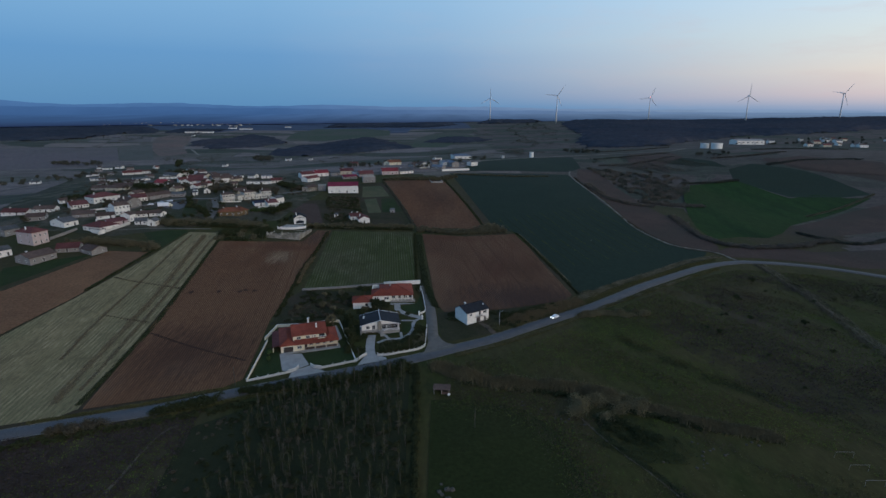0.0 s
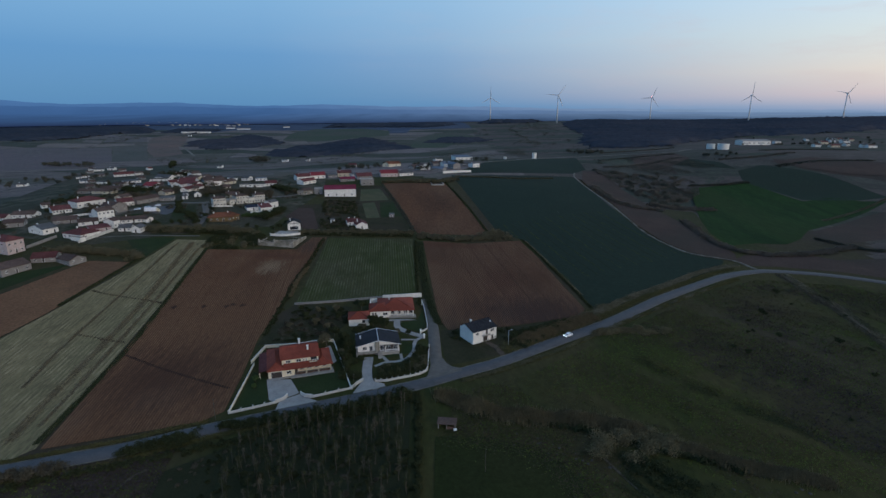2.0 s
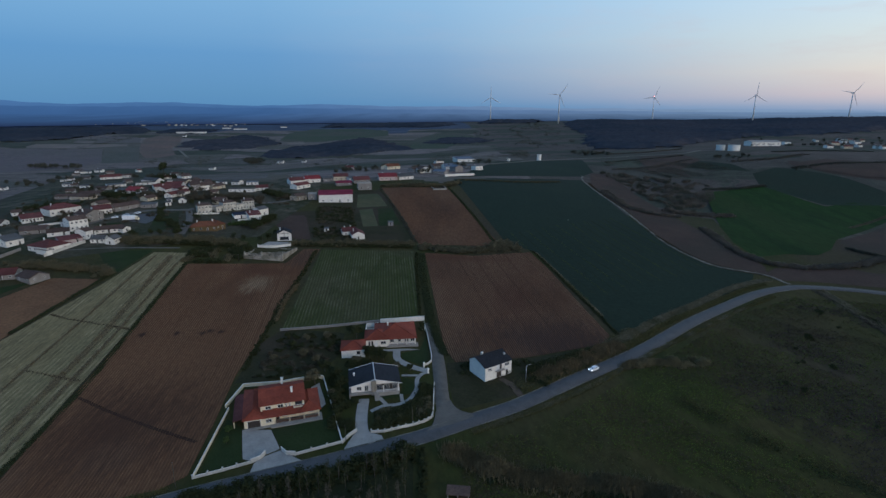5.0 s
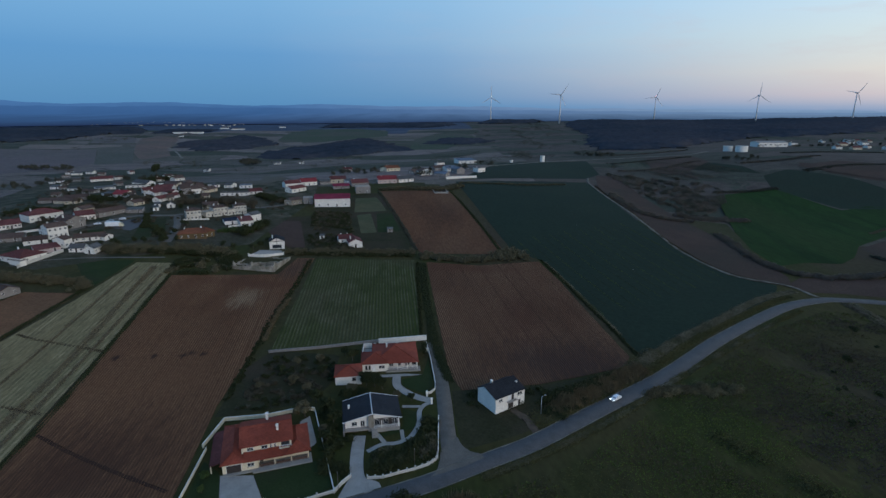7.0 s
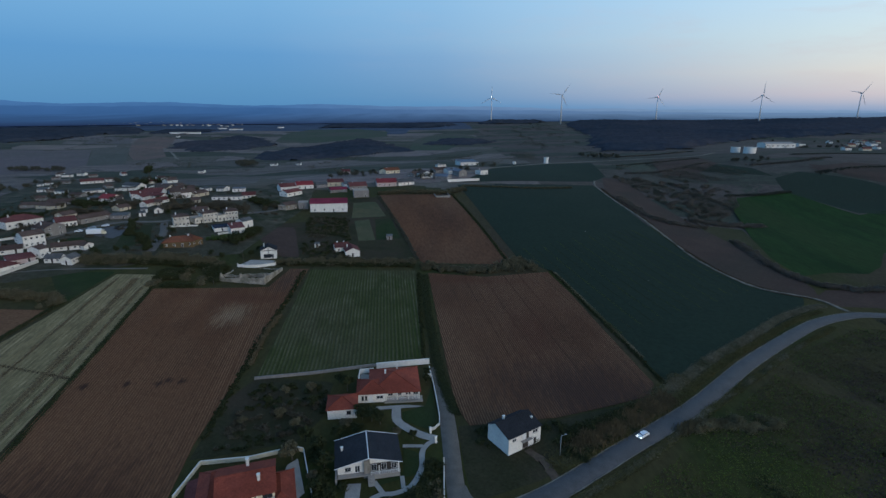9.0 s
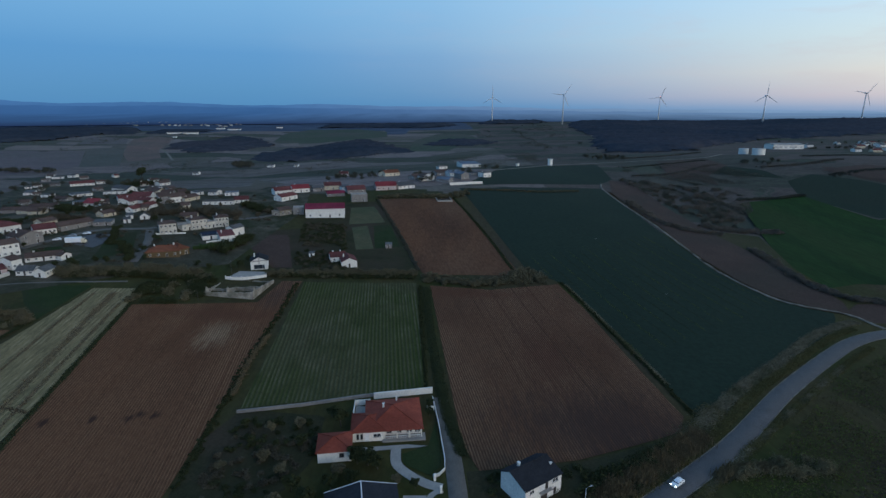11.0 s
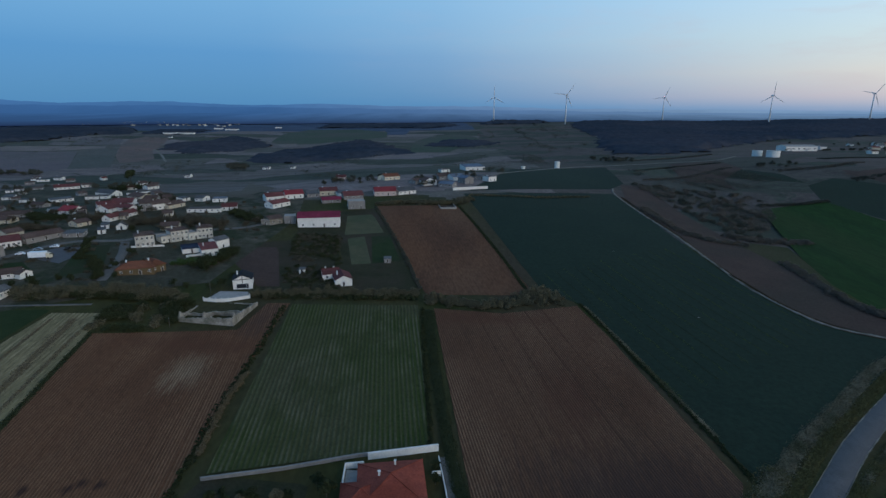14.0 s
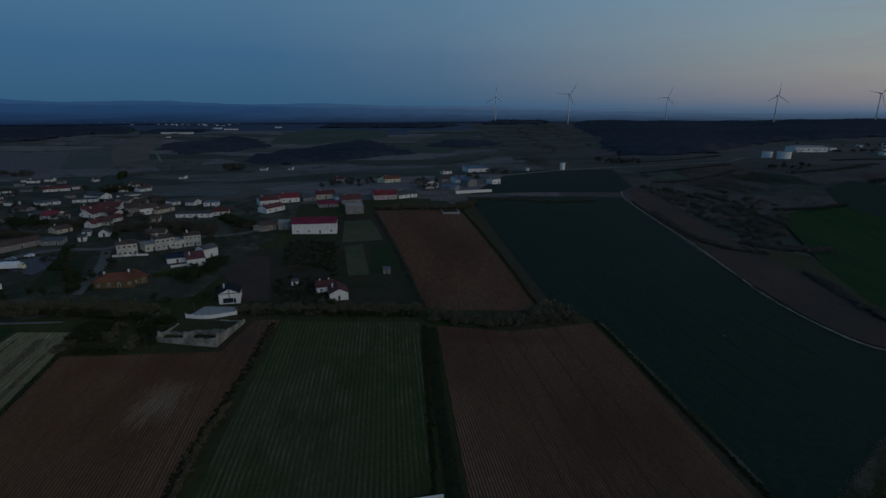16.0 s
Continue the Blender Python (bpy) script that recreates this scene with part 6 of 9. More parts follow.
house(-344.1, 703.5, 9, 8, 2.6, 30, "gable", RENDER_WHITE, TILE_RED, 1.8, "white house with a faded red roof", 2, 1, VILLAGE, chimneys=1)
house(-356.0, 748.4, 10, 8, 2.6, 55, "gable", RENDER_WHITE, TILE_BROWN, 1.8, "white house with a brown roof", 2, 1, VILLAGE, chimneys=1)
house(-334.3, 730.7, 8, 8, 2.6, 20, "gable", RENDER_GREY, TILE_BROWN, 1.8, "old grey house with a brown roof", 2, 1, VILLAGE, chimneys=0)
house(-254.4, 515.9, 9, 8, 2.6, 40, "gable", RENDER_WHITE, TILE_RED, 1.8, "white house with a faded red roof", 2, 1, VILLAGE, chimneys=1)
house(-233.9, 538.7, 9, 9, 3.0, 10, "gable", RENDER_GREY, TILE_BROWN, 2.0, "old grey house with a brown roof", 2, 1, VILLAGE, chimneys=0)
house(-325.9, 543.5, 12, 8, 2.4, -10, "gable", RENDER_GREY, TILE_BROWN, 1.5, "low grey barn with a wide brown roof", 2, 1, VILLAGE, chimneys=0)
house(-174.6, 448.8, 10, 8, 2.6, 15, "gable", RENDER_BEIGE, TILE_BROWN, 1.8, "beige house with a brown roof", 2, 1, VILLAGE, chimneys=1)
for points, high, mat, label in (([(-214.8, 318.9), (-211.4, 333.5), (-208.8, 343.6)], 1.8, WALL_PALE, "pale wall along the village lane"), ([(-236.3, 307.2), (-233.5, 327.7)], 1.6, RENDER_GREY, "grey yard wall between village houses"), ([(-305.3, 388.8), (-290.3, 390.4)], 1.4, RENDER_WHITE, "white yard wall between village houses"),
                                 ([(-256.9, 373.1), (-247.4, 379.8)], 1.4, RENDER_WHITE, "white yard wall beside the maroon roof"), ([(-144.5, 405), (-138.6, 409.6)], 1.2, RENDER_WHITE, "white wall in front of the blue roof"), ([(-177.7, 413.7), (-162.9, 419.5)], 1.0, RENDER_WHITE, "white fence below the beige blocks"), ([(-312.9, 640.9), (-299.5, 657.3)], 1.4, RENDER_WHITE, "white yard wall behind the hall")):
    wall_run(points, high, mat, label, 0.25, name="yard_wall", group="yard walls of the village")
# three beige blocks, the orange house and the modern white house
house(-171.4, 416.4, 9.1, 9, 6.3, 32, "hip", RENDER_BLOCK, TILE_BROWN, 1.3, "beige two-storey block with a brown roof", 4, 2, "three beige blocks in a row", "apartment house")
house(-158.9, 429.8, 9.3, 9, 6.2, 42, "hip", RENDER_BLOCK, TILE_BROWN, 1.3, "beige two-storey block with a brown roof", 4, 2, "three beige blocks in a row", "apartment house")
house(-148.2, 437.9, 7.9, 9, 6.1, 29, "hip", RENDER_BLOCK, TILE_BROWN, 1.3, "beige two-storey block with a brown roof", 4, 2, "three beige blocks in a row", "apartment house")
house(-153.3, 433.9, 5.3, 7, 3.9, 52, "flat", RENDER_BLOCK, CONCRETE, 0.3, "low beige link between two blocks", 2, 1, "", chimneys=0)
house(-164.6, 425.7, 5.5, 7, 3.5, 49, "flat", RENDER_BLOCK, CONCRETE, 0.3, "low beige link beside the middle block", 2, 1, "", chimneys=0)
house(-133.6, 409.1, 8.2, 10, 4, 32, "mono", RENDER_WHITE, TILE_RED, 1.6, "modern white house with a sloping maroon roof", 3, 1, "")
house(-132.3, 423.4, 8, 7, 4.8, 60, "gable", RENDER_WHITE, TILE_GREY, 1.4, "tall white wing of the modern house", 1, 1, "", chimneys=0)
house(-144.4, 411.9, 9.3, 10, 2.4, 30, "flat", RENDER_WHITE, TILE_NAVY, 0.3, "low white annexe with a dark blue roof", 1, 1, "", chimneys=0)
house(-155.6, 377.8, 15.9, 9, 3.2, 17, "hip", RENDER_OCHRE, TILE_RUST, 2.4, "ochre house with a wide rust-coloured roof", 4, 1, "")
house(-147.8, 383.8, 6.7, 11, 3.4, 49, "hip", RENDER_OCHRE, TILE_RUST, 2.0, "ochre wing with a rust-coloured roof", 2, 1, "")
# white gabled house above the ruin, with its terrace
beamed = house(-102.8, 370.6, 8.4, 9, 4.6, 16, "gable", RENDER_WHITE, TILE_BLACK, 2.0, "white gabled house with a dark roof and cross beams", 2, 1, "", axis="y")
part("beam", Geo().box(-4.0, 4.0, -0.12, -0.02, 4.3, 4.6), DARK_WOOD, beamed, "dark cross beam")
part("beam", Geo().box(-0.15, 0.15, -0.14, -0.02, 2.6, 6.2), DARK_WOOD, beamed, "dark upright beam")
part("opening", Geo().box(-2.6, 2.6, -0.06, -0.01, 0.3, 2.4), GLASS, beamed, "dark glazed front")
wall_run([(-114.5, 355.8), (-109, 355.5), (-104.1, 356.7), (-96.4, 361.3)], 1.4, RENDER_WHITE, "white curved terrace wall with dark posts", step=1.0, piers=4.5)
slab("terrace", [(-113.7, 357.1), (-104.1, 357.8), (-97, 362.2), (-99.6, 368.4), (-111.3, 365.8)], CONCRETE, "grey terrace below the white house", 0.5)
house(-57.9, 379.2, 8.0, 11, 3.4, 18, "gable", RENDER_WHITE, TILE_RED, 1.9, "white cottage with a red gabled roof end", 1, 1, "", axis="y")
house(-65.2, 386.1, 8.0, 8, 3.2, 18, "gable", RENDER_WHITE, TILE_RED, 1.7, "white cottage wing with a red roof", 2, 1, "", chimneys=2)
house(-40.3, 412.1, 3.6, 3.4, 2.4, 6, "mono", RENDER_GREY, TILE_GREY, 0.5, "small grey garden hut", 1, 1, "", "hut", 0)
house(-81.3, 392.7, 2.8, 2.8, 2.2, 6, "mono", RENDER_WHITE, TILE_GREY, 0.4, "tiny white garden hut", 1, 1, "", "hut", 0)
# hamlet
house(-90.2, 471.5, 26.5, 13, 6.4, 9, "gable", RENDER_WHITE, TILE_MAROON, 2.6, "large white barn with a maroon sheet roof", 4, 1, HAMLET, "barn", 0, name="barn")
house(-138.8, 540.7, 13.7, 10, 3.9, 34, "gable", RENDER_WHITE, TILE_RED, 2.2, "white house with a maroon roof", 3, 1, HAMLET)
house(-127.4, 552.3, 14.2, 10, 3.6, 25, "gable", RENDER_WHITE, TILE_CRIMSON, 2.6, "white house with a bright maroon roof", 3, 1, HAMLET)
house(-128.2, 520.4, 16.0, 9, 3.3, 58, "gable", RENDER_WHITE, TILE_RED, 1.9, "long white farmhouse with a red roof", 3, 1, HAMLET)
house(-124.5, 471.5, 5.8, 9, 2.9, -11, "flat", STONE, CONCRETE, 0.4, "low stone outbuilding with a flat top", 1, 1, HAMLET, "outbuilding", 0)
house(-118.1, 474.1, 9.1, 9, 3.7, 46, "gable", STONE, TILE_BROWN, 1.5, "stone outbuilding with a brown roof", 2, 1, HAMLET, "outbuilding", 0)
house(-110.2, 476.9, 7.0, 8, 4.4, 13, "flat", RENDER_GREY, CONCRETE, 0.4, "grey block between stone outbuilding and barn", 1, 1, HAMLET, "outbuilding", 0)
house(-73.3, 519.4, 12.2, 10, 5.3, 14, "flat", RENDER_GREY, CONCRETE, 0.4, "grey concrete shed beside the large barn", 2, 1, HAMLET, "shed", 0)
house(-80.4, 550, 15.1, 12, 3.1, 19, "gable", RENDER_GREY, TILE_RED, 2.6, "old grey house with a dark red roof", 3, 1, HAMLET)
house(-103.3, 566.2, 14.2, 11, 3.7, 18, "gable", RENDER_BEIGE, TILE_RED, 2.2, "beige house with a red roof", 3, 1, HAMLET)
house(-89.7, 563.5, 11.0, 10, 2.7, 27, "mono", RENDER_WHITE, TILE_GREY, 0.9, "white shed with a grey roof", 2, 1, HAMLET, "shed", 0)
house(-114.1, 558.8, 9.7, 9, 2.7, 26, "gable", RENDER_GREY, TILE_GREY, 1.6, "grey-green shed with a metal roof", 2, 1, HAMLET, "shed", 0)
house(-95.1, 537, 14.1, 9, 2.5, 18, "gable", RENDER_GREY, TILE_MAROON, 1.5, "low shed with a maroon roof", 3, 1, HAMLET, "shed", 0)
house(-57, 564.7, 17.6, 11, 3.7, 13, "gable", RENDER_PINK, TILE_CRIMSON, 2.8, "salmon house with a bright red roof", 4, 1, HAMLET)
house(-39.8, 572.3, 16.0, 11, 2.8, 32, "gable", RENDER_WHITE, TILE_GREY, 2.4, "white house with a dark roof and skylights", 4, 1, HAMLET)
house(-60.1, 659, 15.9, 11, 3.3, 28, "gable", RENDER_CREAM, TILE_RUST, 2.4, "cream house with an orange-brown roof", 4, 1, HAMLET)
house(-70.7, 660, 9.7, 9, 3.3, -30, "gable", RENDER_CREAM, TILE_RUST, 2.0, "cream house wing with an orange-brown roof", 1, 1, HAMLET, axis="y", chimneys=0)
house(-22.1, 614.9, 12.9, 12, 4.1, 23, "gable", RENDER_WHITE, TILE_BROWN, 2.6, "white gabled barn with a brown roof", 2, 1, HAMLET, axis="y", chimneys=0)
house(-32.1, 623.4, 10.1, 9, 3.1, 51, "gable", RENDER_GREY, TILE_BROWN, 1.8, "grey barn with a brown roof", 1, 1, HAMLET, "barn", 0)
house(-7.4, 657.1, 16.0, 11, 3.3, 37, "gable", RENDER_GREY, TILE_BROWN, 2.2, "grey farm shed with a brown roof", 2, 1, HAMLET, "shed", 0)
house(-8.5, 606.7, 14.0, 9, 3.0, -28, "gable", RENDER_GREY, TILE_BLUE, 1.8, "grey shed with a blue-grey roof", 3, 1, HAMLET, "shed", 0)
house(-7.3, 736.9, 10.9, 7, 2.6, 31, "flat", RENDER_WHITE, TILE_GREY, 0.3, "low white house behind the farm", 2, 1, HAMLET)
house(27.4, 757.1, 23.7, 24, 3.9, 15, "mono", RENDER_WHITE, TILE_BLUE, 1.4, "white warehouse with a blue-grey roof", 4, 1, HAMLET, "warehouse", 0)
house(4.8, 651.5, 12.4, 13, 3.3, 28, "gable", RENDER_WHITE, TILE_BLUE, 2.4, "pale shed with a blue-grey roof", 2, 1, HAMLET, "shed", 0)
house(14, 629.6, 9.7, 12, 5.3, 33, "gable", RENDER_GREY, TILE_BLUE, 1.8, "tall grey farm shed with a metal roof", 1, 1, HAMLET, "shed", 0, axis="y")
house(37.5, 650.7, 10.0, 9, 4.4, 36, "flat", RENDER_WHITE, TILE_GREY, 0.4, "white block at the edge of the farm", 2, 1, HAMLET)
house(28.1, 664.9, 15.6, 10, 2.5, 28, "mono", RENDER_GREY, TILE_GREY, 0.8, "open grey farm shed with a metal roof", 3, 1, HAMLET, "shed", 0)
house(-117, 691, 9.6, 9, 2.9, 3, "gable", RENDER_PINK, TILE_RED, 1.8, "reddish house among trees", 3, 1, HAMLET)
wall_run([(-1.8, 591.9), (29.2, 606.6)], 2.4, RENDER_WHITE, "white yard wall of the farm", 0.3)
# walled basin in the ploughed field
bx, by = -7.8, 535.5
basin = thing("water_basin", bx, by, gz(bx, by), 8, "open basin with low pale walls", "basin")
for x0, x1, y0, y1 in ((-6, 6, -10.4, -10.0), (-6, 6, 10.0, 10.4), (-6, -5.6, -10.0, 10.0), (5.6, 6, -10.0, 10.0)):
    part("side", Geo().box(x0, x1, y0, y1, -1.0, 0.7), CONCRETE, basin)
part("floor_slab", Geo().box(-5.6, 5.6, -10.0, 10.0, -1.0, 0.12), SOIL_DARK, basin)


# ---------------------------------------------------------------- ruined stone enclosure
def build_ruin():
    r = thing("ruin", -116, 336.1, gz(-104.5, 334.4), -3, "roofless ruin of pale stone walls", "ruin")
    rng = np.random.default_rng(4)

    def ragged(x0, y0, x1, y1, lo, hi, n, name):
        pts, thick = [], 0.5
        d = Vector((x1 - x0, y1 - y0, 0)).normalized()
        s = Vector((-d.y, d.x, 0)) * thick / 2
        rings = []
        for k in range(n + 1):
            t = k / n
            p = Vector((x0 + (x1 - x0) * t, y0 + (y1 - y0) * t, 0))
            h = lo + (hi - lo) * t + rng.uniform(-0.35, 0.35)
            rings.append([p - s + Vector((0, 0, -1.0)), p + s + Vector((0, 0, -1.0)), p + s + Vector((0, 0, h)), p - s + Vector((0, 0, h))])
        g = Geo().loft(rings)
        g.f = [tuple(reversed(f)) for f in g.f]
        part(name, g, STONE, r)
    ragged(0, 0, 22, 0, 2.4, 2.6, 22, "front_wall")
    ragged(22, 0, 24, 20, 3.2, 2.2, 20, "side_wall")
    ragged(0, 0, 0.4, 20, 3.0, 1.4, 20, "side_wall")
    ragged(0.4, 20, 24, 20, 1.6, 1.4, 20, "back_wall")
    ragged(10.0, 0.4, 10.4, 8, 4.4, 2.2, 8, "cross_wall")
    ragged(0.4, 6, 10, 6.4, 2.0, 2.2, 10, "cross_wall")
    ragged(10.4, 8, 22, 8.4, 2.2, 2.6, 10, "cross_wall")
    for x, y in ((0.2, 0.4), (10.2, 0.4), (22, 0.6)):
        part("gable_stub", Geo().loft([[(x - 0.3, y, 2.0), (x + 0.3, y, 2.0), (x + 0.3, y + 3.2, 2.0), (x - 0.3, y + 3.2, 2.0)], [(x - 0.25, y + 0.6, 4.6), (x + 0.25, y + 0.6, 4.6), (x + 0.25, y + 1.0, 4.6), (x - 0.25, y + 1.0, 4.6)]]), STONE, r, "broken gable end")
    part("floor_slab", Geo().box(0.5, 21.8, 0.5, 19.6, -1.0, 0.12), SOIL_DARK, r)


build_ruin()


# ---------------------------------------------------------------- tanks and sheds on the rise
def round_tank(x, y, radius, high, label, rim=0.3):
    t = thing("water_tank", x, y, gz(x, y), 0, label, "water tank")
    part("drum", Geo().tube([(0, 0, -2), (0, 0, high)], [radius, radius], 40), RENDER_WHITE, t, smooth=False)
    part("rim", Geo().tube([(0, 0, high - 0.4), (0, 0, high + 0.25)], [radius + rim, radius + rim], 40), RENDER_WHITE, t)
    part("lid", Geo().tube([(0, 0, high + 0.2), (0, 0, high + 0.9)], [radius * 0.96, 0.4], 40), CONCRETE, t)


round_tank(86.5, 780.4, 2.0, 3.0, "small white tank by the farm track")
round_tank(130.9, 796.9, 3.0, 8.0, "slim white water tank beside the farm track")
round_tank(438.4, 902.6, 6.5, 7.8, "white round reservoir tank")
round_tank(446.3, 878, 8.4, 8.6, "large white round reservoir tank")


def build_plant():
    x, y = 588, 1036
    p = thing("industrial_hall", x, y, gz(x, y), 2, "long low white industrial hall", "industrial hall")
    part("wall", gabled_body(-24, 30, 0, 26, -4, 7.5, 2.2), RENDER_WHITE, p)
    roof_parts(p, gable_roof(-24, 30, 0, 26, 7.6, 2.2, 0.6), CONCRETE, "pale sheet roof")
    for k in range(6):
        window(p, -20 + k * 9.0, 0, 3.0, 0, 4.0, 1.6)
    for k in (-15.5, 11.5):
        door(p, k, 0, 0, 0, 5.0, 4.6, STEEL, "loading_door")
    house(655, 1075, 12, 9, 5, 4, "gable", RENDER_WHITE, TILE_GREY, 1.6, "white office beside the industrial hall", 3, 1, "")


build_plant()
rng_f = np.random.default_rng(21)
for k in range(26):
    fx, fy = float(rng_f.uniform(740, 1120)), float(rng_f.uniform(1010, 1230))
    if k < 6:
        fx, fy = float(rng_f.uniform(602.4, 722.6)), float(rng_f.uniform(820, 900))
        fx, fy = fx + 60, fy + 130
    house(fx, fy, float(rng_f.uniform(8, 16)), 9, float(rng_f.uniform(2.8, 4.2)), float(rng_f.uniform(-10, 20)), "gable", (RENDER_WHITE, RENDER_WHITE, RENDER_BEIGE)[k % 3], (TILE_BROWN, TILE_GREY, TILE_RED)[k % 3], 2.0,
          ("white house of the far village", "pale house of the far village", "beige house of the far village")[k % 3], 3, 1, "houses of the far village")
# scattered white buildings towards the plain
for k, (fx, fy, fw) in enumerate(((-809, 1717, 44), (-769, 1726, 60), (-745, 2022, 50), (-843, 2145, 34), (-662, 2284, 26), (-267.6, 910.9, 16), (-229.5, 911.9, 10), (-71, 2338, 30), (-730, 1560, 14), (-342.6, 826, 12))):
    house(fx, fy, fw * (0.9 if fw > 25 else 0.6), 9, 4 if fw > 25 else 2.6, 2, "gable", RENDER_WHITE, TILE_GREY, 1.4, "long white shed far across the valley" if fw > 25 else "white farmhouse far across the valley", 4, 1, "sheds across the valley", "shed", 0)
for k in range(60):
    fx, fy = float(rng_f.uniform(-1600, -950)), float(rng_f.uniform(2500, 2850))
    house(fx, fy, float(rng_f.uniform(5, 14)), 8, float(rng_f.uniform(3, 5)), float(rng_f.uniform(-20, 20)), "flat", (RENDER_WHITE, RENDER_BEIGE, RENDER_GREY)[k % 3], CONCRETE, 0.4, "pale building of the distant town", 0, 1, "buildings of the distant town", "building", 0)


# ---------------------------------------------------------------- vegetation
def hedge(points, width, high, per_metre, mat, label, size=0.32, seed=1, name="hedge", uneven=0.35):
    """Bushes run together along a line: many small leaves in uneven lobes."""
    rng = np.random.default_rng(seed)
    p = along(points, 1.3)
    lobes = []
    for q in p:
        big = noise.noise((q[0] * 0.13, q[1] * 0.13, seed)) * 0.5 + 0.5
        for _ in range(4):
            h = 0.85 * high * rng.uniform(0.5, 1.0) * (1 - uneven + 2 * uneven * big)
            x, y = q + rng.normal(0, width * 0.28, 2)
            r = max(0.3, min(h * 0.45, width * 0.4)) * rng.uniform(0.6, 1.15)
            lobes.append((x, y, gz(x, y) + h - r * 0.75, r))
            if h > 2.2 * r:
                lobes.append((x, y, gz(x, y) + h * 0.45, r * 0.9))
    n = int(len(p) * 1.3 * per_metre)
    c = crown_points(rng, lobes, n)
    c += rng.normal(0, 0.17 * high, c.shape) * np.array([1.0, 1.0, 0.5])
    c[:, 2] = np.maximum(c[:, 2], ground(c[:, 0], c[:, 1]) + 0.1)
    return single(name, quads(name, leaves_at(rng, c, size), mat), label, "hedge", "stuff")


def thicket(poly, bushes, r0, r1, per_bush, mat, label, size=0.35, seed=1, name="scrub"):
    rng = np.random.default_rng(seed)
    xs, ys = [q[0] for q in poly], [q[1] for q in poly]
    lobes = []
    while len(lobes) < bushes * 3:
        x, y = rng.uniform(min(xs), max(xs)), rng.uniform(min(ys), max(ys))
        if not inside(poly, x, y) or noise.noise((x * 0.05, y * 0.05, seed)) < -0.25:
            continue
        r = rng.uniform(r0, r1)
        for _ in range(3):
            dx, dy = rng.normal(0, r * 0.5, 2)
            lobes.append((x + dx, y + dy, gz(x + dx, y + dy) + r * rng.uniform(0.3, 0.9), r * rng.uniform(0.5, 0.9)))
    c = crown_points(rng, lobes, bushes * per_bush)
    c += rng.normal(0, 0.34 * r1, c.shape) * np.array([1.0, 1.0, 0.35])
    c[:, 2] = np.maximum(c[:, 2], ground(c[:, 0], c[:, 1]) + 0.08)
    return single(name, quads(name, leaves_at(rng, c, size), mat), label, "scrub", "stuff")


def tree_kind(seed, high, spread, mat, bark, n=900, leaf=0.34, trunk=0.16, slim=False):
    """A trunk with limbs and a crown of leaf clumps; returns the two meshes."""
    rng = np.random.default_rng(seed)
    g = Geo()
    top = high * (0.75 if slim else 0.5)
    lean = rng.normal(0, 0.05 * high, 2)
    g.tube([(0, 0, -0.4), (lean[0] * 0.4, lean[1] * 0.4, top * 0.5), (lean[0], lean[1], top), (lean[0] * 1.2, lean[1] * 1.2, high * 0.85)], [trunk * 1.3, trunk, trunk * 0.7, trunk * 0.2], 7)
    lobes = [(lean[0], lean[1], high * 0.8, spread * 0.55)]
    for k in range(7):
        a = 2 * math.pi * k / 7 + rng.uniform(-0.4, 0.4)
        r = spread * rng.uniform(0.45, 0.8)
        h0, h1 = top * rng.uniform(0.55, 0.95), high * rng.uniform(0.5, 0.86)
        tip = (lean[0] + math.cos(a) * r, lean[1] + math.sin(a) * r, h1)
        g.tube([(lean[0] * h0 / high, lean[1] * h0 / high, h0), ((tip[0] + lean[0] * 0.5) * 0.55, (tip[1] + lean[1] * 0.5) * 0.55, (h0 + h1) * 0.5), tip], [trunk * 0.45, trunk * 0.3, trunk * 0.08], 5)
        lobes.append((*tip, spread * rng.uniform(0.32, 0.5)))
    c = crown_points(rng, lobes, n)
    return g.mesh("trunk", bark, True), quads("crown", leaves_at(rng, c, leaf), mat)


def poplar_kind(seed):
    """A slender young poplar, nearly bare: pale stem, steep thin branches, sparse leaves in a narrow column."""
    rng = np.random.default_rng(seed)
    g = Geo()
    high = 6.0
    bend = rng.normal(0, 0.16, 4)
    axis = [(0, 0, -0.3), (bend[0], bend[1], 2.2), (bend[0] + bend[2], bend[1] + bend[3], 4.4), (bend[0] * 1.5 + bend[2], bend[1] * 1.5 + bend[3], high)]
    g.tube(axis, [0.085, 0.07, 0.045, 0.015], 6)
    tips = []
    for k in range(9):
        h0 = 1.6 + 3.4 * k / 9
        a, r = rng.uniform(0, 2 * math.pi), rng.uniform(0.3, 0.65)
        f = h0 / high
        x0, y0 = axis[3][0] * f, axis[3][1] * f
        tip = (x0 + math.cos(a) * r, y0 + math.sin(a) * r, h0 + rng.uniform(0.8, 1.5))
        g.tube([(x0, y0, h0), ((x0 * 2 + tip[0]) / 3 + math.cos(a) * 0.1, (y0 * 2 + tip[1]) / 3 + math.sin(a) * 0.1, h0 + 0.4), tip], [0.03, 0.022, 0.008], 4)
        tips += [(*tip, 0.34), ((x0 + tip[0]) / 2, (y0 + tip[1]) / 2, (h0 + tip[2]) / 2, 0.3)]
    c = crown_points(rng, tips, 110)
    c[:, 2] += rng.uniform(-0.5, 0.5, len(c))
    return g.mesh("trunk", PALE_BARK if seed == 9 else BARK, True), quads("crown", leaves_at(rng, c, 0.17), LEAF_BROWN if seed == 9 else LEAF_DARK)


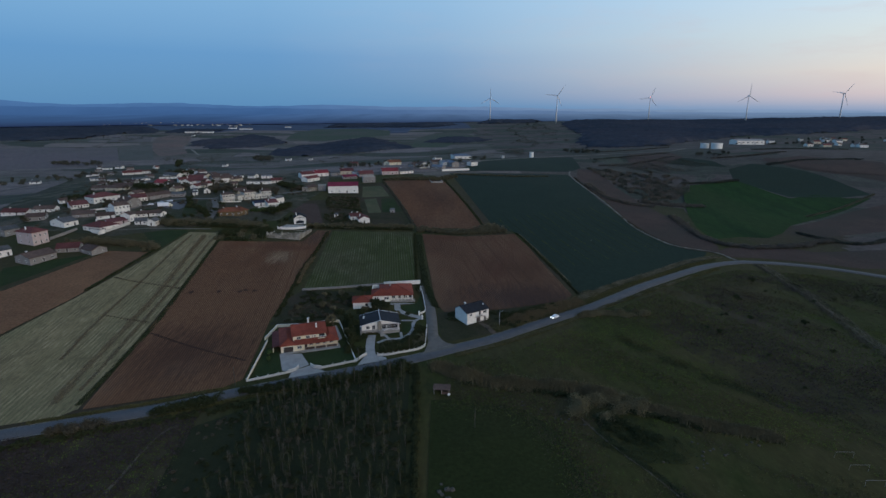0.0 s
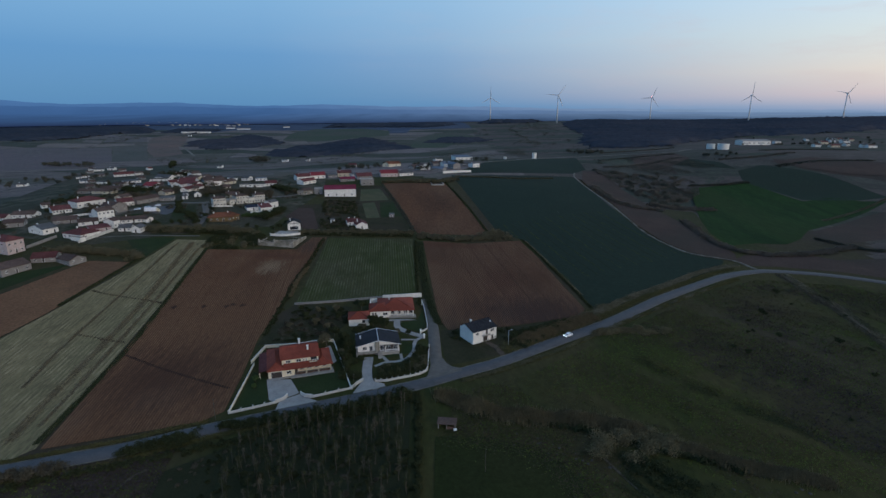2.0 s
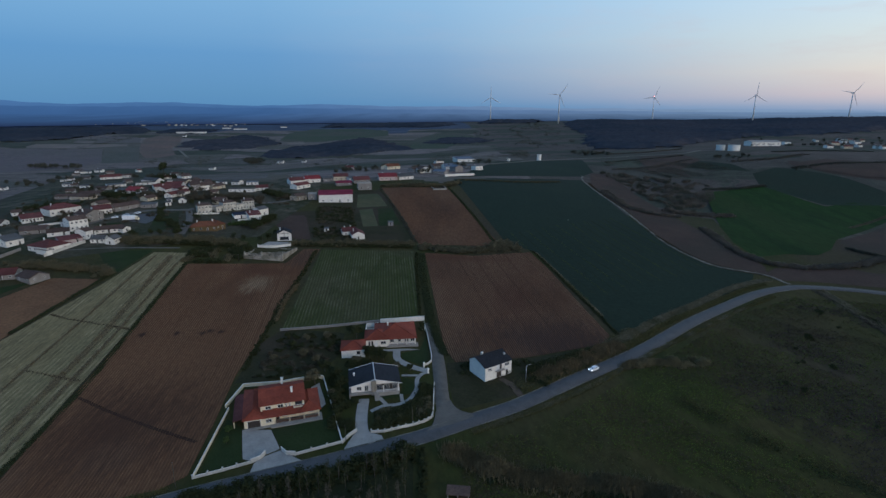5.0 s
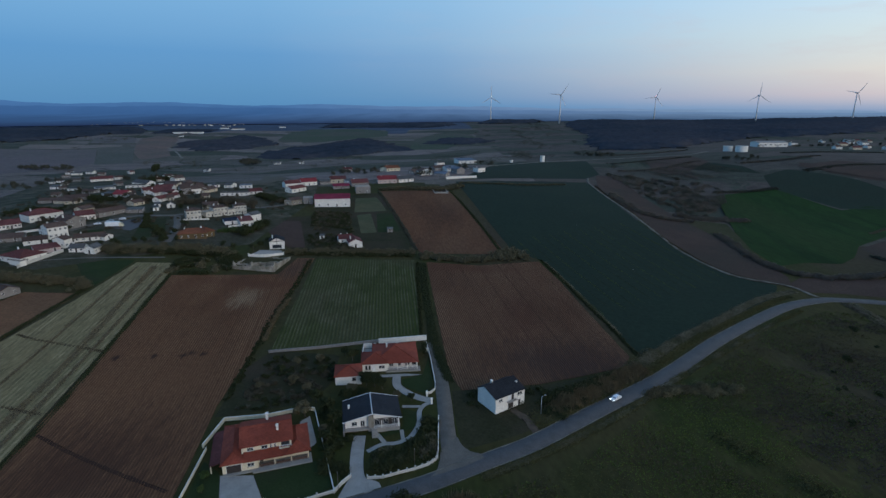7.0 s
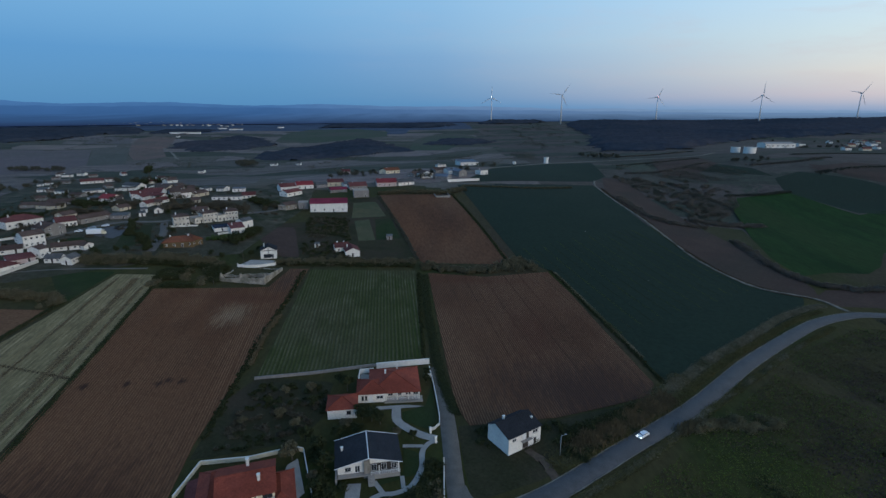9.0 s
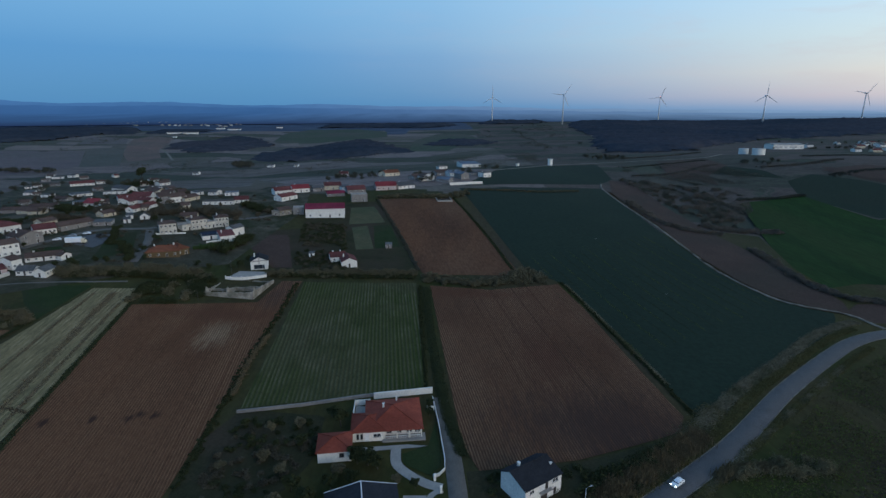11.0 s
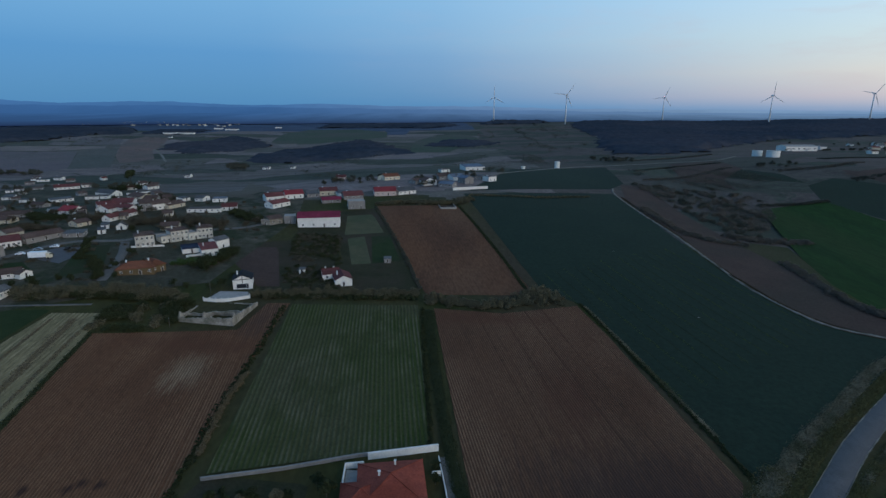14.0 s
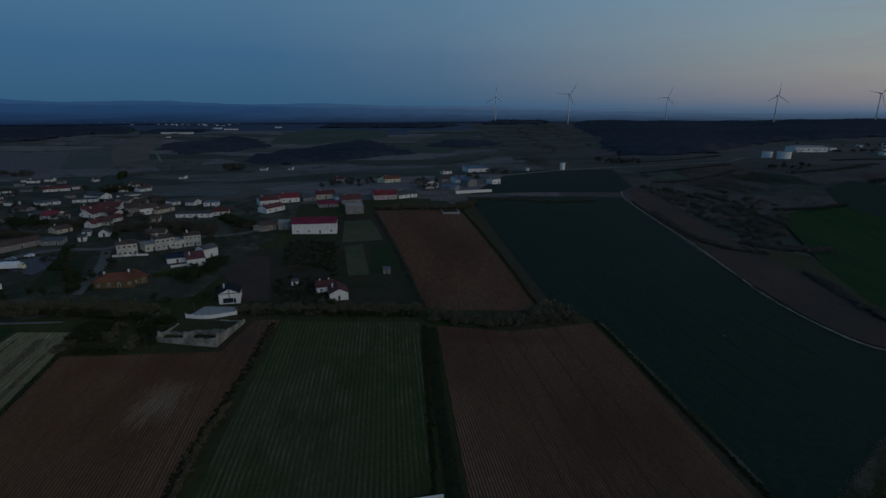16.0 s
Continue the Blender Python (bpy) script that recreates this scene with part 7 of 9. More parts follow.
KINDS = {
    "dark": [tree_kind(s, 5.5, 2.6, LEAF_DARK, BARK) for s in (1, 2, 3)],
    "olive": [tree_kind(s, 4.5, 2.4, LEAF_OLIVE, BARK) for s in (4, 5, 6)],
    "green": [tree_kind(s, 4.0, 2.2, LEAF_GREEN, BARK) for s in (7, 8)],
    "sapling": [poplar_kind(s) for s in (9, 10, 11, 14)],
    "far": [tree_kind(s, 9.0, 4.2, LEAF_DARK, BARK, 320, 0.9, 0.3) for s in (12, 13)],
}
TREE_COUNT = [0]


def tree(x, y, kind, scale=1.0, label="", group=""):
    k = TREE_COUNT[0] = TREE_COUNT[0] + 1
    trunk, crown = KINDS[kind][k % len(KINDS[kind])]
    t = new("tree")
    t.matrix_world = pose(x, y, gz(x, y), 0, 0, (k * 77) % 360) @ Matrix.Diagonal((scale, scale, scale * (0.9 + 0.2 * ((k * 37) % 10) / 10), 1))
    tagged(t, label or {"dark": "dark evergreen garden tree with a dense crown", "olive": "olive-green tree with a loose crown", "green": "small green tree with a round crown", "sapling": "thin young tree with a pale trunk", "far": "tall dark tree with a broad crown"}[kind], "tree", group)
    a = new("trunk", trunk)
    b = new("crown", crown)
    a.parent = b.parent = t
    return t


def scatter(poly, n, seed, apart=0.0):
    rng = np.random.default_rng(seed)
    xs, ys = [q[0] for q in poly], [q[1] for q in poly]
    out = []
    while len(out) < n:
        x, y = rng.uniform(min(xs), max(xs)), rng.uniform(min(ys), max(ys))
        if inside(poly, x, y) and all((x - a) ** 2 + (y - b) ** 2 > apart * apart for a, b in out[-60:]):
            out.append((float(x), float(y)))
    return out


# garden trees and shrubs round the villas
for x, y, kind, s in ((-46.0, 221.2, "dark", 0.8), (-47.5, 213.5, "olive", 1.15), (-28.4, 230.8, "dark", 0.95), (-31.2, 231.4, "dark", 0.9), (-38.5, 210.2, "dark", 0.9), (-38.2, 201.1, "dark", 0.8), (-36.0, 193.5, "dark", 0.75), (-25.6, 229.6, "dark", 0.8),
                      (-35.5, 226.5, "olive", 0.8), (-41.5, 217.0, "dark", 0.9), (-40.0, 205.5, "olive", 0.6), (-36.4, 222.0, "dark", 0.8), (-31.5, 224.5, "dark", 0.7), (-20.5, 224.0, "olive", 0.55), (-15.5, 222.6, "dark", 0.5),
                      (-50.5, 226.5, "olive", 0.8), (-56, 232, "olive", 0.7), (-62, 238, "dark", 0.6), (-58, 244, "olive", 0.7), (-48, 238, "dark", 0.7), (-50, 246, "olive", 0.7), (-66, 228, "olive", 0.6), (-42, 252, "dark", 0.7), (-38.5, 247, "dark", 0.9), (-66, 246, "dark", 0.5),
                      (-66.8, 186.5, "green", 0.6), (-65.4, 181.5, "green", 0.45), (-12.6, 253, "dark", 0.55), (-13.0, 258, "dark", 0.5)):
    tree(x, y, kind, s)
thicket([(-24.0, 189.5), (-12.0, 193.5), (-8.0, 197), (-8.0, 215), (-11.2, 215), (-11.4, 209), (-14.0, 203), (-19, 199.6), (-24.8, 196)], 60, 0.6, 1.5, 260, LEAF_DARK, "dense dark shrubs in the villa garden", 0.2, 3, "garden_shrubs")
thicket([(-24.0, 189.5), (-12.0, 193.5), (-8.0, 197), (-8.0, 212), (-14.0, 203), (-19, 199.6), (-24.8, 196)], 22, 0.5, 1.2, 220, LEAF_OLIVE, "yellowish shrubs in the villa garden", 0.2, 4, "garden_shrubs")
thicket([(-36.5, 186), (-31.0, 188.5), (-31.5, 203), (-36, 205), (-44, 216), (-42, 219)], 40, 0.6, 1.4, 240, LEAF_DARK, "dark shrubs between the two gardens", 0.2, 5, "garden_shrubs")
thicket([(-70, 215), (-48, 220), (-43, 230), (-44, 250), (-69, 249)], 50, 0.4, 1.0, 160, LEAF_BROWN, "overgrown dark orchard ground", 0.24, 6)
thicket([(-70, 215), (-48, 220), (-43, 230), (-44, 250), (-69, 249)], 60, 0.4, 0.9, 130, LEAF_DARK, "overgrown dark weeds in the orchard", 0.24, 16)
thicket([(2, 214), (10, 214), (22, 222), (30, 212), (42, 224), (36, 233), (2, 228)], 40, 0.4, 1.2, 150, LEAF_DARK, "weeds and bushes round the lone house", 0.24, 7)
hedge([(26, 223), (34, 228), (44, 233), (52, 239)], 4.5, 2.6, 170, LEAF_DARK, "dark bushes beside the lone house", 0.26, 8)
hedge([(-13.9, 267.3), (-15.1, 286.1), (-16.5, 306), (-18.1, 327.9), (-19.8, 357)], 1.5, 0.7, 300, LEAF_DARK, "dark hedge along the field ditch", 0.16, 11)
hedge([(52.8, 369), (58.2, 342), (61.4, 319.3), (64.8, 298.6), (68.3, 274.7), (70.2, 256.2)], 1.6, 0.7, 300, LEAF_DARK, "dark weedy bank between two fields", 0.16, 13)
hedge([(-79.6, 354.7), (-78.3, 319.8), (-78.5, 285.2), (-76.4, 251.6), (-74.9, 221.8)], 2.4, 0.8, 380, LEAF_DARK, "dark hedge beside the ploughed field", 0.16, 15)
hedge([(-76.8, 300.8), (-77.3, 285.2), (-75.5, 261.8)], 1.4, 1.5, 220, LEAF_REED, "patch of dry reeds in the hedge", 0.18, 17)
# tree line below the village
hedge([(-189.5, 347.5), (-169, 352.8), (-155.7, 356.9), (-142.4, 357.6), (-126.4, 355.6)], 8.5, 4.4, 800, LEAF_OLIVE, "tall brownish tree line below the village", 0.24, 18, uneven=0.2)
hedge([(-186, 346.5), (-157.9, 353), (-126.3, 353.3)], 5, 3.0, 420, LEAF_DARK, "dark undergrowth of the tree line", 0.24, 19)
hedge([(-92.7, 365.1), (-80.3, 366.9), (-66.8, 367.8), (-53.6, 369.7), (-39.3, 369.5), (-24.6, 371.4)], 6.5, 3.0, 700, LEAF_OLIVE, "tall brownish hedge above the vineyard", 0.23, 20, uneven=0.25)
hedge([(-92.7, 363.5), (-61.2, 366.2), (-24.6, 367.6)], 4, 2.0, 220, LEAF_DARK, "dark undergrowth of the hedge", 0.32, 21)
hedge([(-14.2, 365.7), (-2, 364.4), (8.3, 362.6), (24.9, 366.8), (34.8, 372), (42.9, 372.2)], 9.0, 2.8, 900, LEAF_OLIVE, "brownish hedge at the head of the ploughed field", 0.24, 22, uneven=0.3)
hedge([(26.6, 371.8), (33.8, 378.3), (40.9, 377.3)], 6, 4.0, 300, LEAF_OLIVE, "clump of pale brown bushes", 0.34, 23)
thicket([(-145.1, 323.4), (-147.9, 341.9), (-118.7, 353.8), (-116.5, 329)], 70, 0.9, 1.9, 420, LEAF_DARK, "dense dark bushes beside the ruin", 0.26, 24)
thicket([(-145.1, 325.5), (-143.8, 342.6), (-120.5, 351.4), (-118, 330)], 24, 0.8, 1.6, 300, LEAF_OLIVE, "olive bushes beside the ruin", 0.32, 25)
hedge([(-220.2, 304.7), (-211.3, 304.3), (-200.8, 305.6), (-182.9, 304.7), (-170.7, 302.5)], 7.0, 3.2, 640, LEAF_OLIVE, "brownish scrub belt below the houses", 0.25, 26)
# seams in the stubble and the ploughed field
STRIPS = [([(-154.4, 331.4), (-148.7, 299), (-139, 247), (-134.8, 218.5), (-129, 173.9), (-125.5, 151.4)], 2.6, 190), ([(-162.3, 330.2), (-158.7, 297.9), (-152, 246.1), (-147.6, 209.5), (-141.6, 178.4)], 0.8, 90), ([(-146.5, 322.2), (-134.4, 247.1), (-129, 210.2), (-121.9, 159.3)], 0.8, 90)]

SOIL_WHEEL = material("dark_damp_soil", (0.034, 0.020, 0.015), (0.050, 0.029, 0.020), 0.2, 0.95, 0.02, 2.0, spec=0.05)
ribbon("bare_strip", [(-120.6, 201.6), (-105.4, 194.3), (-87.7, 186.9), (-74.1, 181.6)], 1.1, SOIL_WHEEL, "dark wheel track across the ploughed field", 0.20, 0, "strip", 1.5, 0.08)
# roadside, lower left
for k, line in enumerate(([(-114.7, 136.3), (-108.8, 138.5), (-102.8, 140.3)], [(-89.8, 147.4), (-81.9, 151.6), (-74.9, 155.2)], [(-66.5, 159.2), (-58, 162.4), (-51, 165.0)])):
    hedge(line, 3.8, 2.9, 620, (LEAF_BROWN, LEAF_DARK, LEAF_DARK)[k], "bushes hiding part of the road", 0.2, 40 + k)
hedge([(-127.7, 128.2), (-104.9, 136.4), (-91.6, 141.6), (-74.7, 148.6), (-51.3, 158.5), (-30, 167), (-12, 175)], 3.0, 1.0, 210, LEAF_DARK, "dark bank below the road", 0.28, 44)
hedge([(-50, 163), (-40, 167.2), (-30, 171), (-20, 175), (-12, 178.6)], 4.4, 3.0, 260, LEAF_DARK, "dark bushes below the road", 0.3, 45)
field("plantation_floor", [(-76.9, 139.8), (-53.7, 158.0), (-11.8, 175.6), (-8.3, 96), (-70, 96)], 95, material("plantation_floor", (0.019, 0.022, 0.009), (0.025, 0.027, 0.012), 0.2, 0.95, 0.1, 2.0, spec=0.1), "dark weedy ground of the plantation", 2.2, 0.12, 0.06, "ground")
PLANTATION = [(-76.9, 139.8), (-53.7, 159.1), (-11.8, 176.6), (-8.3, 100), (-70, 100)]
rng_p = np.random.default_rng(50)
for row in range(14):
    for k in range(24):
        x, y = -57 + 3.45 * row + float(rng_p.normal(0, 0.7)), 98 + 3.6 * k + float(rng_p.normal(0, 1.0))
        x -= (y - 130) * 0.06
        if inside(PLANTATION, x, y) and rng_p.uniform() < 0.94:
            tree(x, y, "sapling", 0.8 + 0.45 * float(rng_p.uniform()), group="young trees of the plantation")
thicket(PLANTATION, 420, 0.25, 0.7, 170, LEAF_DARK, "dark undergrowth of the young plantation", 0.16, 51)
thicket(PLANTATION, 160, 0.2, 0.6, 150, LEAF_BROWN, "brown weeds between the young trees", 0.16, 52)
ribbon("foot_path", [(-80.7, 141.6), (-83.4, 137.2), (-84.6, 127.3), (-84.6, 119), (-85.9, 104.4)], 0.8, SOIL_PALE, "pale grassy track down the fallow land", 0.1, 0, "path", 1.5, 0.16)
hedge([(-9.4, 178), (-8.2, 150), (-7.2, 125), (-6.4, 96)], 1.6, 1.5, 240, LEAF_DARK, "dark hedge beside the plantation", 0.2, 54)
# scrub on the slope below the road
def reeds(points, width, per_metre, high, mat, label, seed, blade=0.07):
    """A soft belt of tall dry canes: thin upright blades that lean a little and thin out to the edges."""
    rng = np.random.default_rng(seed)
    p = along(points, 0.8)
    n = int(len(p) * 0.8 * per_metre)
    q = p[rng.integers(0, len(p), n)] + rng.normal(0, width * 0.3, (n, 2))
    tall = high * rng.uniform(0.45, 1.0, n) * (0.75 + 0.3 * np.sin(q[:, 0] * 0.42 + seed) * np.sin(q[:, 1] * 0.33 + q[:, 0] * 0.1))
    foot = np.stack([q[:, 0], q[:, 1], ground(q[:, 0], q[:, 1]) - 0.05], -1)
    lean = np.stack([rng.normal(0, 0.16, n) * tall, rng.normal(0, 0.16, n) * tall, tall], -1)
    a = rng.uniform(0, math.pi, n)
    side = np.stack([np.cos(a), np.sin(a), np.zeros(n)], -1) * (blade * rng.uniform(0.7, 1.6, (n, 1)))
    single("reeds", quads("reeds", np.stack([foot - side, foot + side, foot + lean + side * 0.7, foot + lean - side * 0.7], 1), mat), label, "reeds", "stuff")


reeds([(-1.1, 178.3), (2.9, 175.7), (8.6, 171.4), (17.8, 167.6), (28.9, 165.9), (40.0, 165.2), (48.8, 163.2), (58, 160.0)], 5.0, 520, 3.0, LEAF_SCRUB, "belt of dry canes down the slope", 60)
reeds([(67.3, 152.6), (75.0, 148.6), (81.8, 145.4), (87.4, 143.4), (94.7, 141.8), (101, 139.0)], 4.0, 420, 2.2, LEAF_SCRUB, "thinner belt of dry canes on the slope", 160)
thicket([(42, 150), (50, 146.5), (58, 149), (68, 149.5), (66, 157), (56, 159), (46, 156)], 20, 1.3, 2.3, 1300, LEAF_BUSH, "clump of rounded olive-brown bushes", 0.17, 62)
thicket([(47, 148.5), (55.3, 147.5), (61.6, 142.3), (66.7, 139.2), (61.7, 133.5), (54.5, 135.9), (49.9, 141.1)], 60, 0.5, 1.2, 260, LEAF_DARK, "dark bushes filling the gully", 0.18, 161)
hedge([(10, 167.5), (30, 163.5), (48, 158), (62, 151), (81.2, 143.8)], 3.0, 1.4, 200, LEAF_DARK, "dark scrub below the reeds", 0.28, 61)
ribbon("foot_path", [(44, 148), (46.8, 140.9), (51.9, 130.3), (56.8, 122.2), (61.1, 112.8), (65, 98)], 0.7, SOIL_PALE, "narrow trodden path down the slope", 0.1, 0, "path", 2.0, 0.12)
thicket([(68, 230.5), (75, 232.5), (84, 235.5), (96, 237), (95, 232), (84, 229.5), (74, 228.5)], 16, 0.9, 1.9, 700, LEAF_BUSH, "dry rounded bushes below the road bend", 0.17, 64)
reeds([(64, 228.5), (70, 231.5), (77, 233.0), (84, 234.0)], 3.0, 300, 2.0, LEAF_SCRUB, "dry canes below the road", 162)
reeds([(31, 220.0), (44.7, 229.4), (56.8, 238.1), (66.7, 245.8)], 5.5, 420, 2.4, LEAF_REED, "tall brown canes between field and road", 163)
DITCH = [(201.2, 322.0), (200.3, 310.9), (198.0, 288.0), (196.5, 267.3), (192.6, 245.4), (189.1, 228.9), (185.4, 212.5), (183, 195)]
ribbon("foot_path", DITCH, 1.8, SOIL_PALE, "worn pale bank over the hillside", 0.12, 0, "path", 2.0, 0.5)
SLOPE = [(2, 180), (30, 193), (80.1, 235.2), (136.9, 284.9), (181.1, 312), (245.2, 299.5), (313.2, 242.6), (303.6, 95.9), (40, 95), (37, 128), (33, 143), (27, 151), (12, 156), (1, 157)]


def turf(poly, n, high, size, mat, label, seed, low=0.0, name="grass_tufts", across=None):
    """Blades and tussocks in drifts: upright quads, thicker where the drifts run."""
    rng = np.random.default_rng(seed)
    xs, ys = [q[0] for q in poly], [q[1] for q in poly]
    x, y = rng.uniform(min(xs), max(xs), n * 3), rng.uniform(min(ys), max(ys), n * 3)
    keep = inside(poly, x, y)
    x, y = x[keep], y[keep]
    drift = np.zeros(len(x))
    for k in range(9):
        a, f = rng.uniform(-0.4, 1.2) if k < 5 else rng.uniform(0, math.pi), 0.045 * 1.55 ** k
        if across is not None and k < 7:
            a = across + rng.uniform(-0.22, 0.22)
        drift += np.sin((x * math.cos(a) * (0.6 if across is None else 1.0) + y * math.sin(a)) * f + rng.uniform(0, 6.3) + 1.3 * np.sin(x * f * 0.7 + k)) * 0.42 * 0.86 ** k
    keep = drift > low + rng.normal(0, 0.12, len(x))
    x, y = x[keep][:n], y[keep][:n]
    c = np.stack([x, y, ground(x, y) + rng.uniform(0.02, high, len(x))], -1)
    q = leaves_at(rng, c, size, 0.2)
    q[:, :, 2] = c[:, None, 2] + (q[:, :, 2] - c[:, None, 2]) * 0.6
    single(name, quads(name, q, mat), label, "grass", "stuff")


turf(SLOPE, 90000, 0.30, 0.24, TURF_GREEN, "rough green grass in drifts on the slope", 70, 0.0, across=0.72)
turf(SLOPE, 70000, 0.32, 0.24, TURF_OLIVE, "dull olive grass in drifts on the slope", 71, 0.25, across=0.72)
turf(SLOPE, 80000, 0.40, 0.26, TURF_BROWN, "brown heath in drifts on the slope", 72, 0.1, across=0.8)
turf(SLOPE, 6000, 0.40, 0.18, TURF_STRAW, "dry grass in drifts on the slope", 73, 0.7, across=0.8)
turf(SLOPE, 16000, 0.40, 0.22, LEAF_DARK, "dark weeds in drifts on the slope", 79, 0.5, across=0.72)
# dark tufts added to imitate the shade lying in the hollow
turf([(36, 150), (48, 152), (66, 146), (80, 138), (74, 126), (58, 126), (44, 134)], 5000, 0.5, 0.22, LEAF_DARK, "dark tufts for the shade of the gully", 80, 0.35)
turf([(92.7, 219.3), (181.1, 304.6), (265.3, 282.6), (248.6, 154.6), (112.9, 153.4)], 36000, 0.45, 0.26, TURF_HEATH, "dark heath scrub on the hillside", 74, 0.2)
turf([(-149.5, 125.6), (-76.9, 149.8), (-68, 92), (-150, 82)], 40000, 0.4, 0.26, TURF_HEATH, "low brown heather on fallow land", 75, -0.4)
turf([(-149.5, 125.6), (-76.9, 149.8), (-68, 92), (-150, 82)], 9000, 0.3, 0.24, TURF_GREEN, "low green scrub on fallow land", 76, 0.2)


def verge(points, width, per_metre, high, size, mat, label, seed, name="verge_grass", category="grass"):
    """A ragged strip of grass or reeds along a line, thinning to its edges."""
    rng = np.random.default_rng(seed)
    p = along(points, 0.8)
    n = int(len(p) * 0.8 * per_metre)
    q = p[rng.integers(0, len(p), n)]
    q = q + rng.normal(0, width * 0.3, q.shape) + rng.normal(0, 0.4, q.shape)
    thick = 0.6 + 0.4 * np.sin(q[:, 0] * 0.31 + q[:, 1] * 0.22 + seed) * np.sin(q[:, 0] * 0.11 - q[:, 1] * 0.17)
    c = np.stack([q[:, 0], q[:, 1], ground(q[:, 0], q[:, 1]) + rng.uniform(0.02, 1.0, n) * high * thick + 0.08], -1)
    q = leaves_at(rng, c, size, 0.2)
    q[:, :, 2] = c[:, None, 2] + (q[:, :, 2] - c[:, None, 2]) * 0.6
    single(name, quads(name, q, mat), label, category, "stuff")


verge([(x - 2.4, y) for x, y in DITCH], 3.0, 45, 0.5, 0.26, LEAF_BROWN, "brown weeds in the ditch over the hillside", 171)
verge([(x + 2.2, y) for x, y in DITCH], 3.0, 120, 0.4, 0.26, TURF_STRAW, "dry grass on the bank of the ditch", 172)
for k, mat in enumerate((TURF_BROWN, TURF_GREEN, LEAF_DARK)):
    verge([(3, 157.5), (11.4, 157.0), (26.7, 152.0), (34.0, 142.0), (38.0, 126.0), (40.0, 92.0)], 11.0, (90, 60, 50)[k], 0.3, 0.22, mat, "rough grass fringing the damp meadow", 180 + k)
thicket([(103.3, 209.6), (181.1, 294), (244.7, 274.6), (229.9, 176.6), (123.9, 164.4)], 26, 0.4, 0.9, 130, LEAF_DARK, "scattered dark bushes on the hillside", 0.22, 78)
for k, line_gully in enumerate(([(74.6, 207.6), (80, 200), (83, 195)], [(86, 190.5), (92.8, 182.3)], [(97, 177), (102.5, 171), (108.0, 166.0), (113, 160)])):
    verge(line_gully, 6.0, 60, 0.4, 0.24, LEAF_DARK, "dark weedy gully down the hillside", 69 + 50 * k)
    verge([(x + 2, y + 1.4) for x, y in line_gully], 5.0, 50, 0.4, 0.24, TURF_OLIVE, "pale grass along the gully", 169 + 50 * k)
for x, y, s in ((176, 286, 0.7), (152, 258, 0.6), (121, 214, 0.5), (167, 226, 0.6)):
    tree(x, y, "dark", s)
verge([(24, 213.5), (34, 221.5), (47, 231.5), (57.0, 240), (67, 248.5), (78, 260)], 5.0, 420, 0.8, 0.22, TURF_OLIVE, "olive grass along the road verge", 109)
for k in range(16):
    x0 = 64 + 6.2 * k
    verge([(x0 - 2, 262 + 4.2 * k + 30), (x0 - 14, 262 + 4.2 * k + 82), (x0 - 27, 262 + 4.2 * k + 140)], 0.25, 9, 0.12, 0.2, TURF_GREEN if k % 2 else LEAF_DARK, "thin line of weeds between the crop rows", 160 + k, "weed_line")
for k, (points, width, per) in enumerate(STRIPS):
    verge(points, width, per, 0.12, 0.26, TURF_SOIL, "crumbled bare strip through the stubble", 140 + k, "bare_strip", "strip")
verge([(24, 213.5), (34, 221.5), (47, 231.5), (57.0, 240), (67, 248.5), (78, 260)], 4.4, 420, 1.1, 0.2, TURF_STRAW, "tall dry grass along the road verge", 9)
verge([(70, 251.5), (94.7, 274.5), (118.7, 293.6), (141.6, 312.8), (155.4, 323.5), (171.9, 333.3), (182.8, 338)], 3.0, 460, 0.5, 0.22, TURF_STRAW, "pale dry grass bank above the road", 10)
verge([(24, 211.0), (51, 230.3), (72, 247.4), (98.5, 272.3), (122.6, 291.7), (145.7, 310.1), (159.9, 320.7), (176.4, 330.4)], 2.0, 420, 0.35, 0.22, TURF_OLIVE, "olive grassy bank above the road", 110)
verge([(-3.2, 236), (-6, 248), (-8.4, 262.7), (-11.6, 291.3), (-14.5, 322.6), (-16.6, 354.8)], 2.4, 460, 0.6, 0.2, LEAF_DARK, "weedy field edge", 12)
verge([(54.4, 366.3), (59.5, 340), (62.9, 319.5), (66, 298.7), (69.3, 275.8)], 0.6, 240, 0.35, 0.2, TURF_STRAW, "dry pale grass along the bank", 14)
verge([(-142.4, 324), (-132.5, 264.9), (-124, 215.4), (-120.7, 188.2), (-117.1, 151.5)], 1.0, 240, 0.3, 0.2, LEAF_DARK, "dark grassy seam between two fields", 28)
verge([(-167.4, 256.5), (-158.5, 253.9), (-142.5, 250.8), (-130.8, 248.4)], 0.35, 70, 0.15, 0.2, TURF_BROWN, "dark grassy seam across the stubble", 29)
verge([(-147.5, 215.4), (-140.9, 214.1), (-134, 212.3), (-127.1, 211.2)], 0.35, 70, 0.15, 0.2, TURF_BROWN, "dark grassy seam across the stubble", 30)
verge([(6, 188.2), (25, 199.2), (46, 213.6), (79, 240.9), (112.5, 268.1), (145.7, 294.4), (170, 311.8)], 1.8, 260, 0.35, 0.2, TURF_OLIVE, "dull verge grass below the road", 65)
verge([(6, 188.2), (25, 199.2), (46, 213.6), (79, 240.9), (112.5, 268.1), (145.7, 294.4)], 1.0, 130, 0.4, 0.2, TURF_STRAW, "dry verge grass below the road", 66)
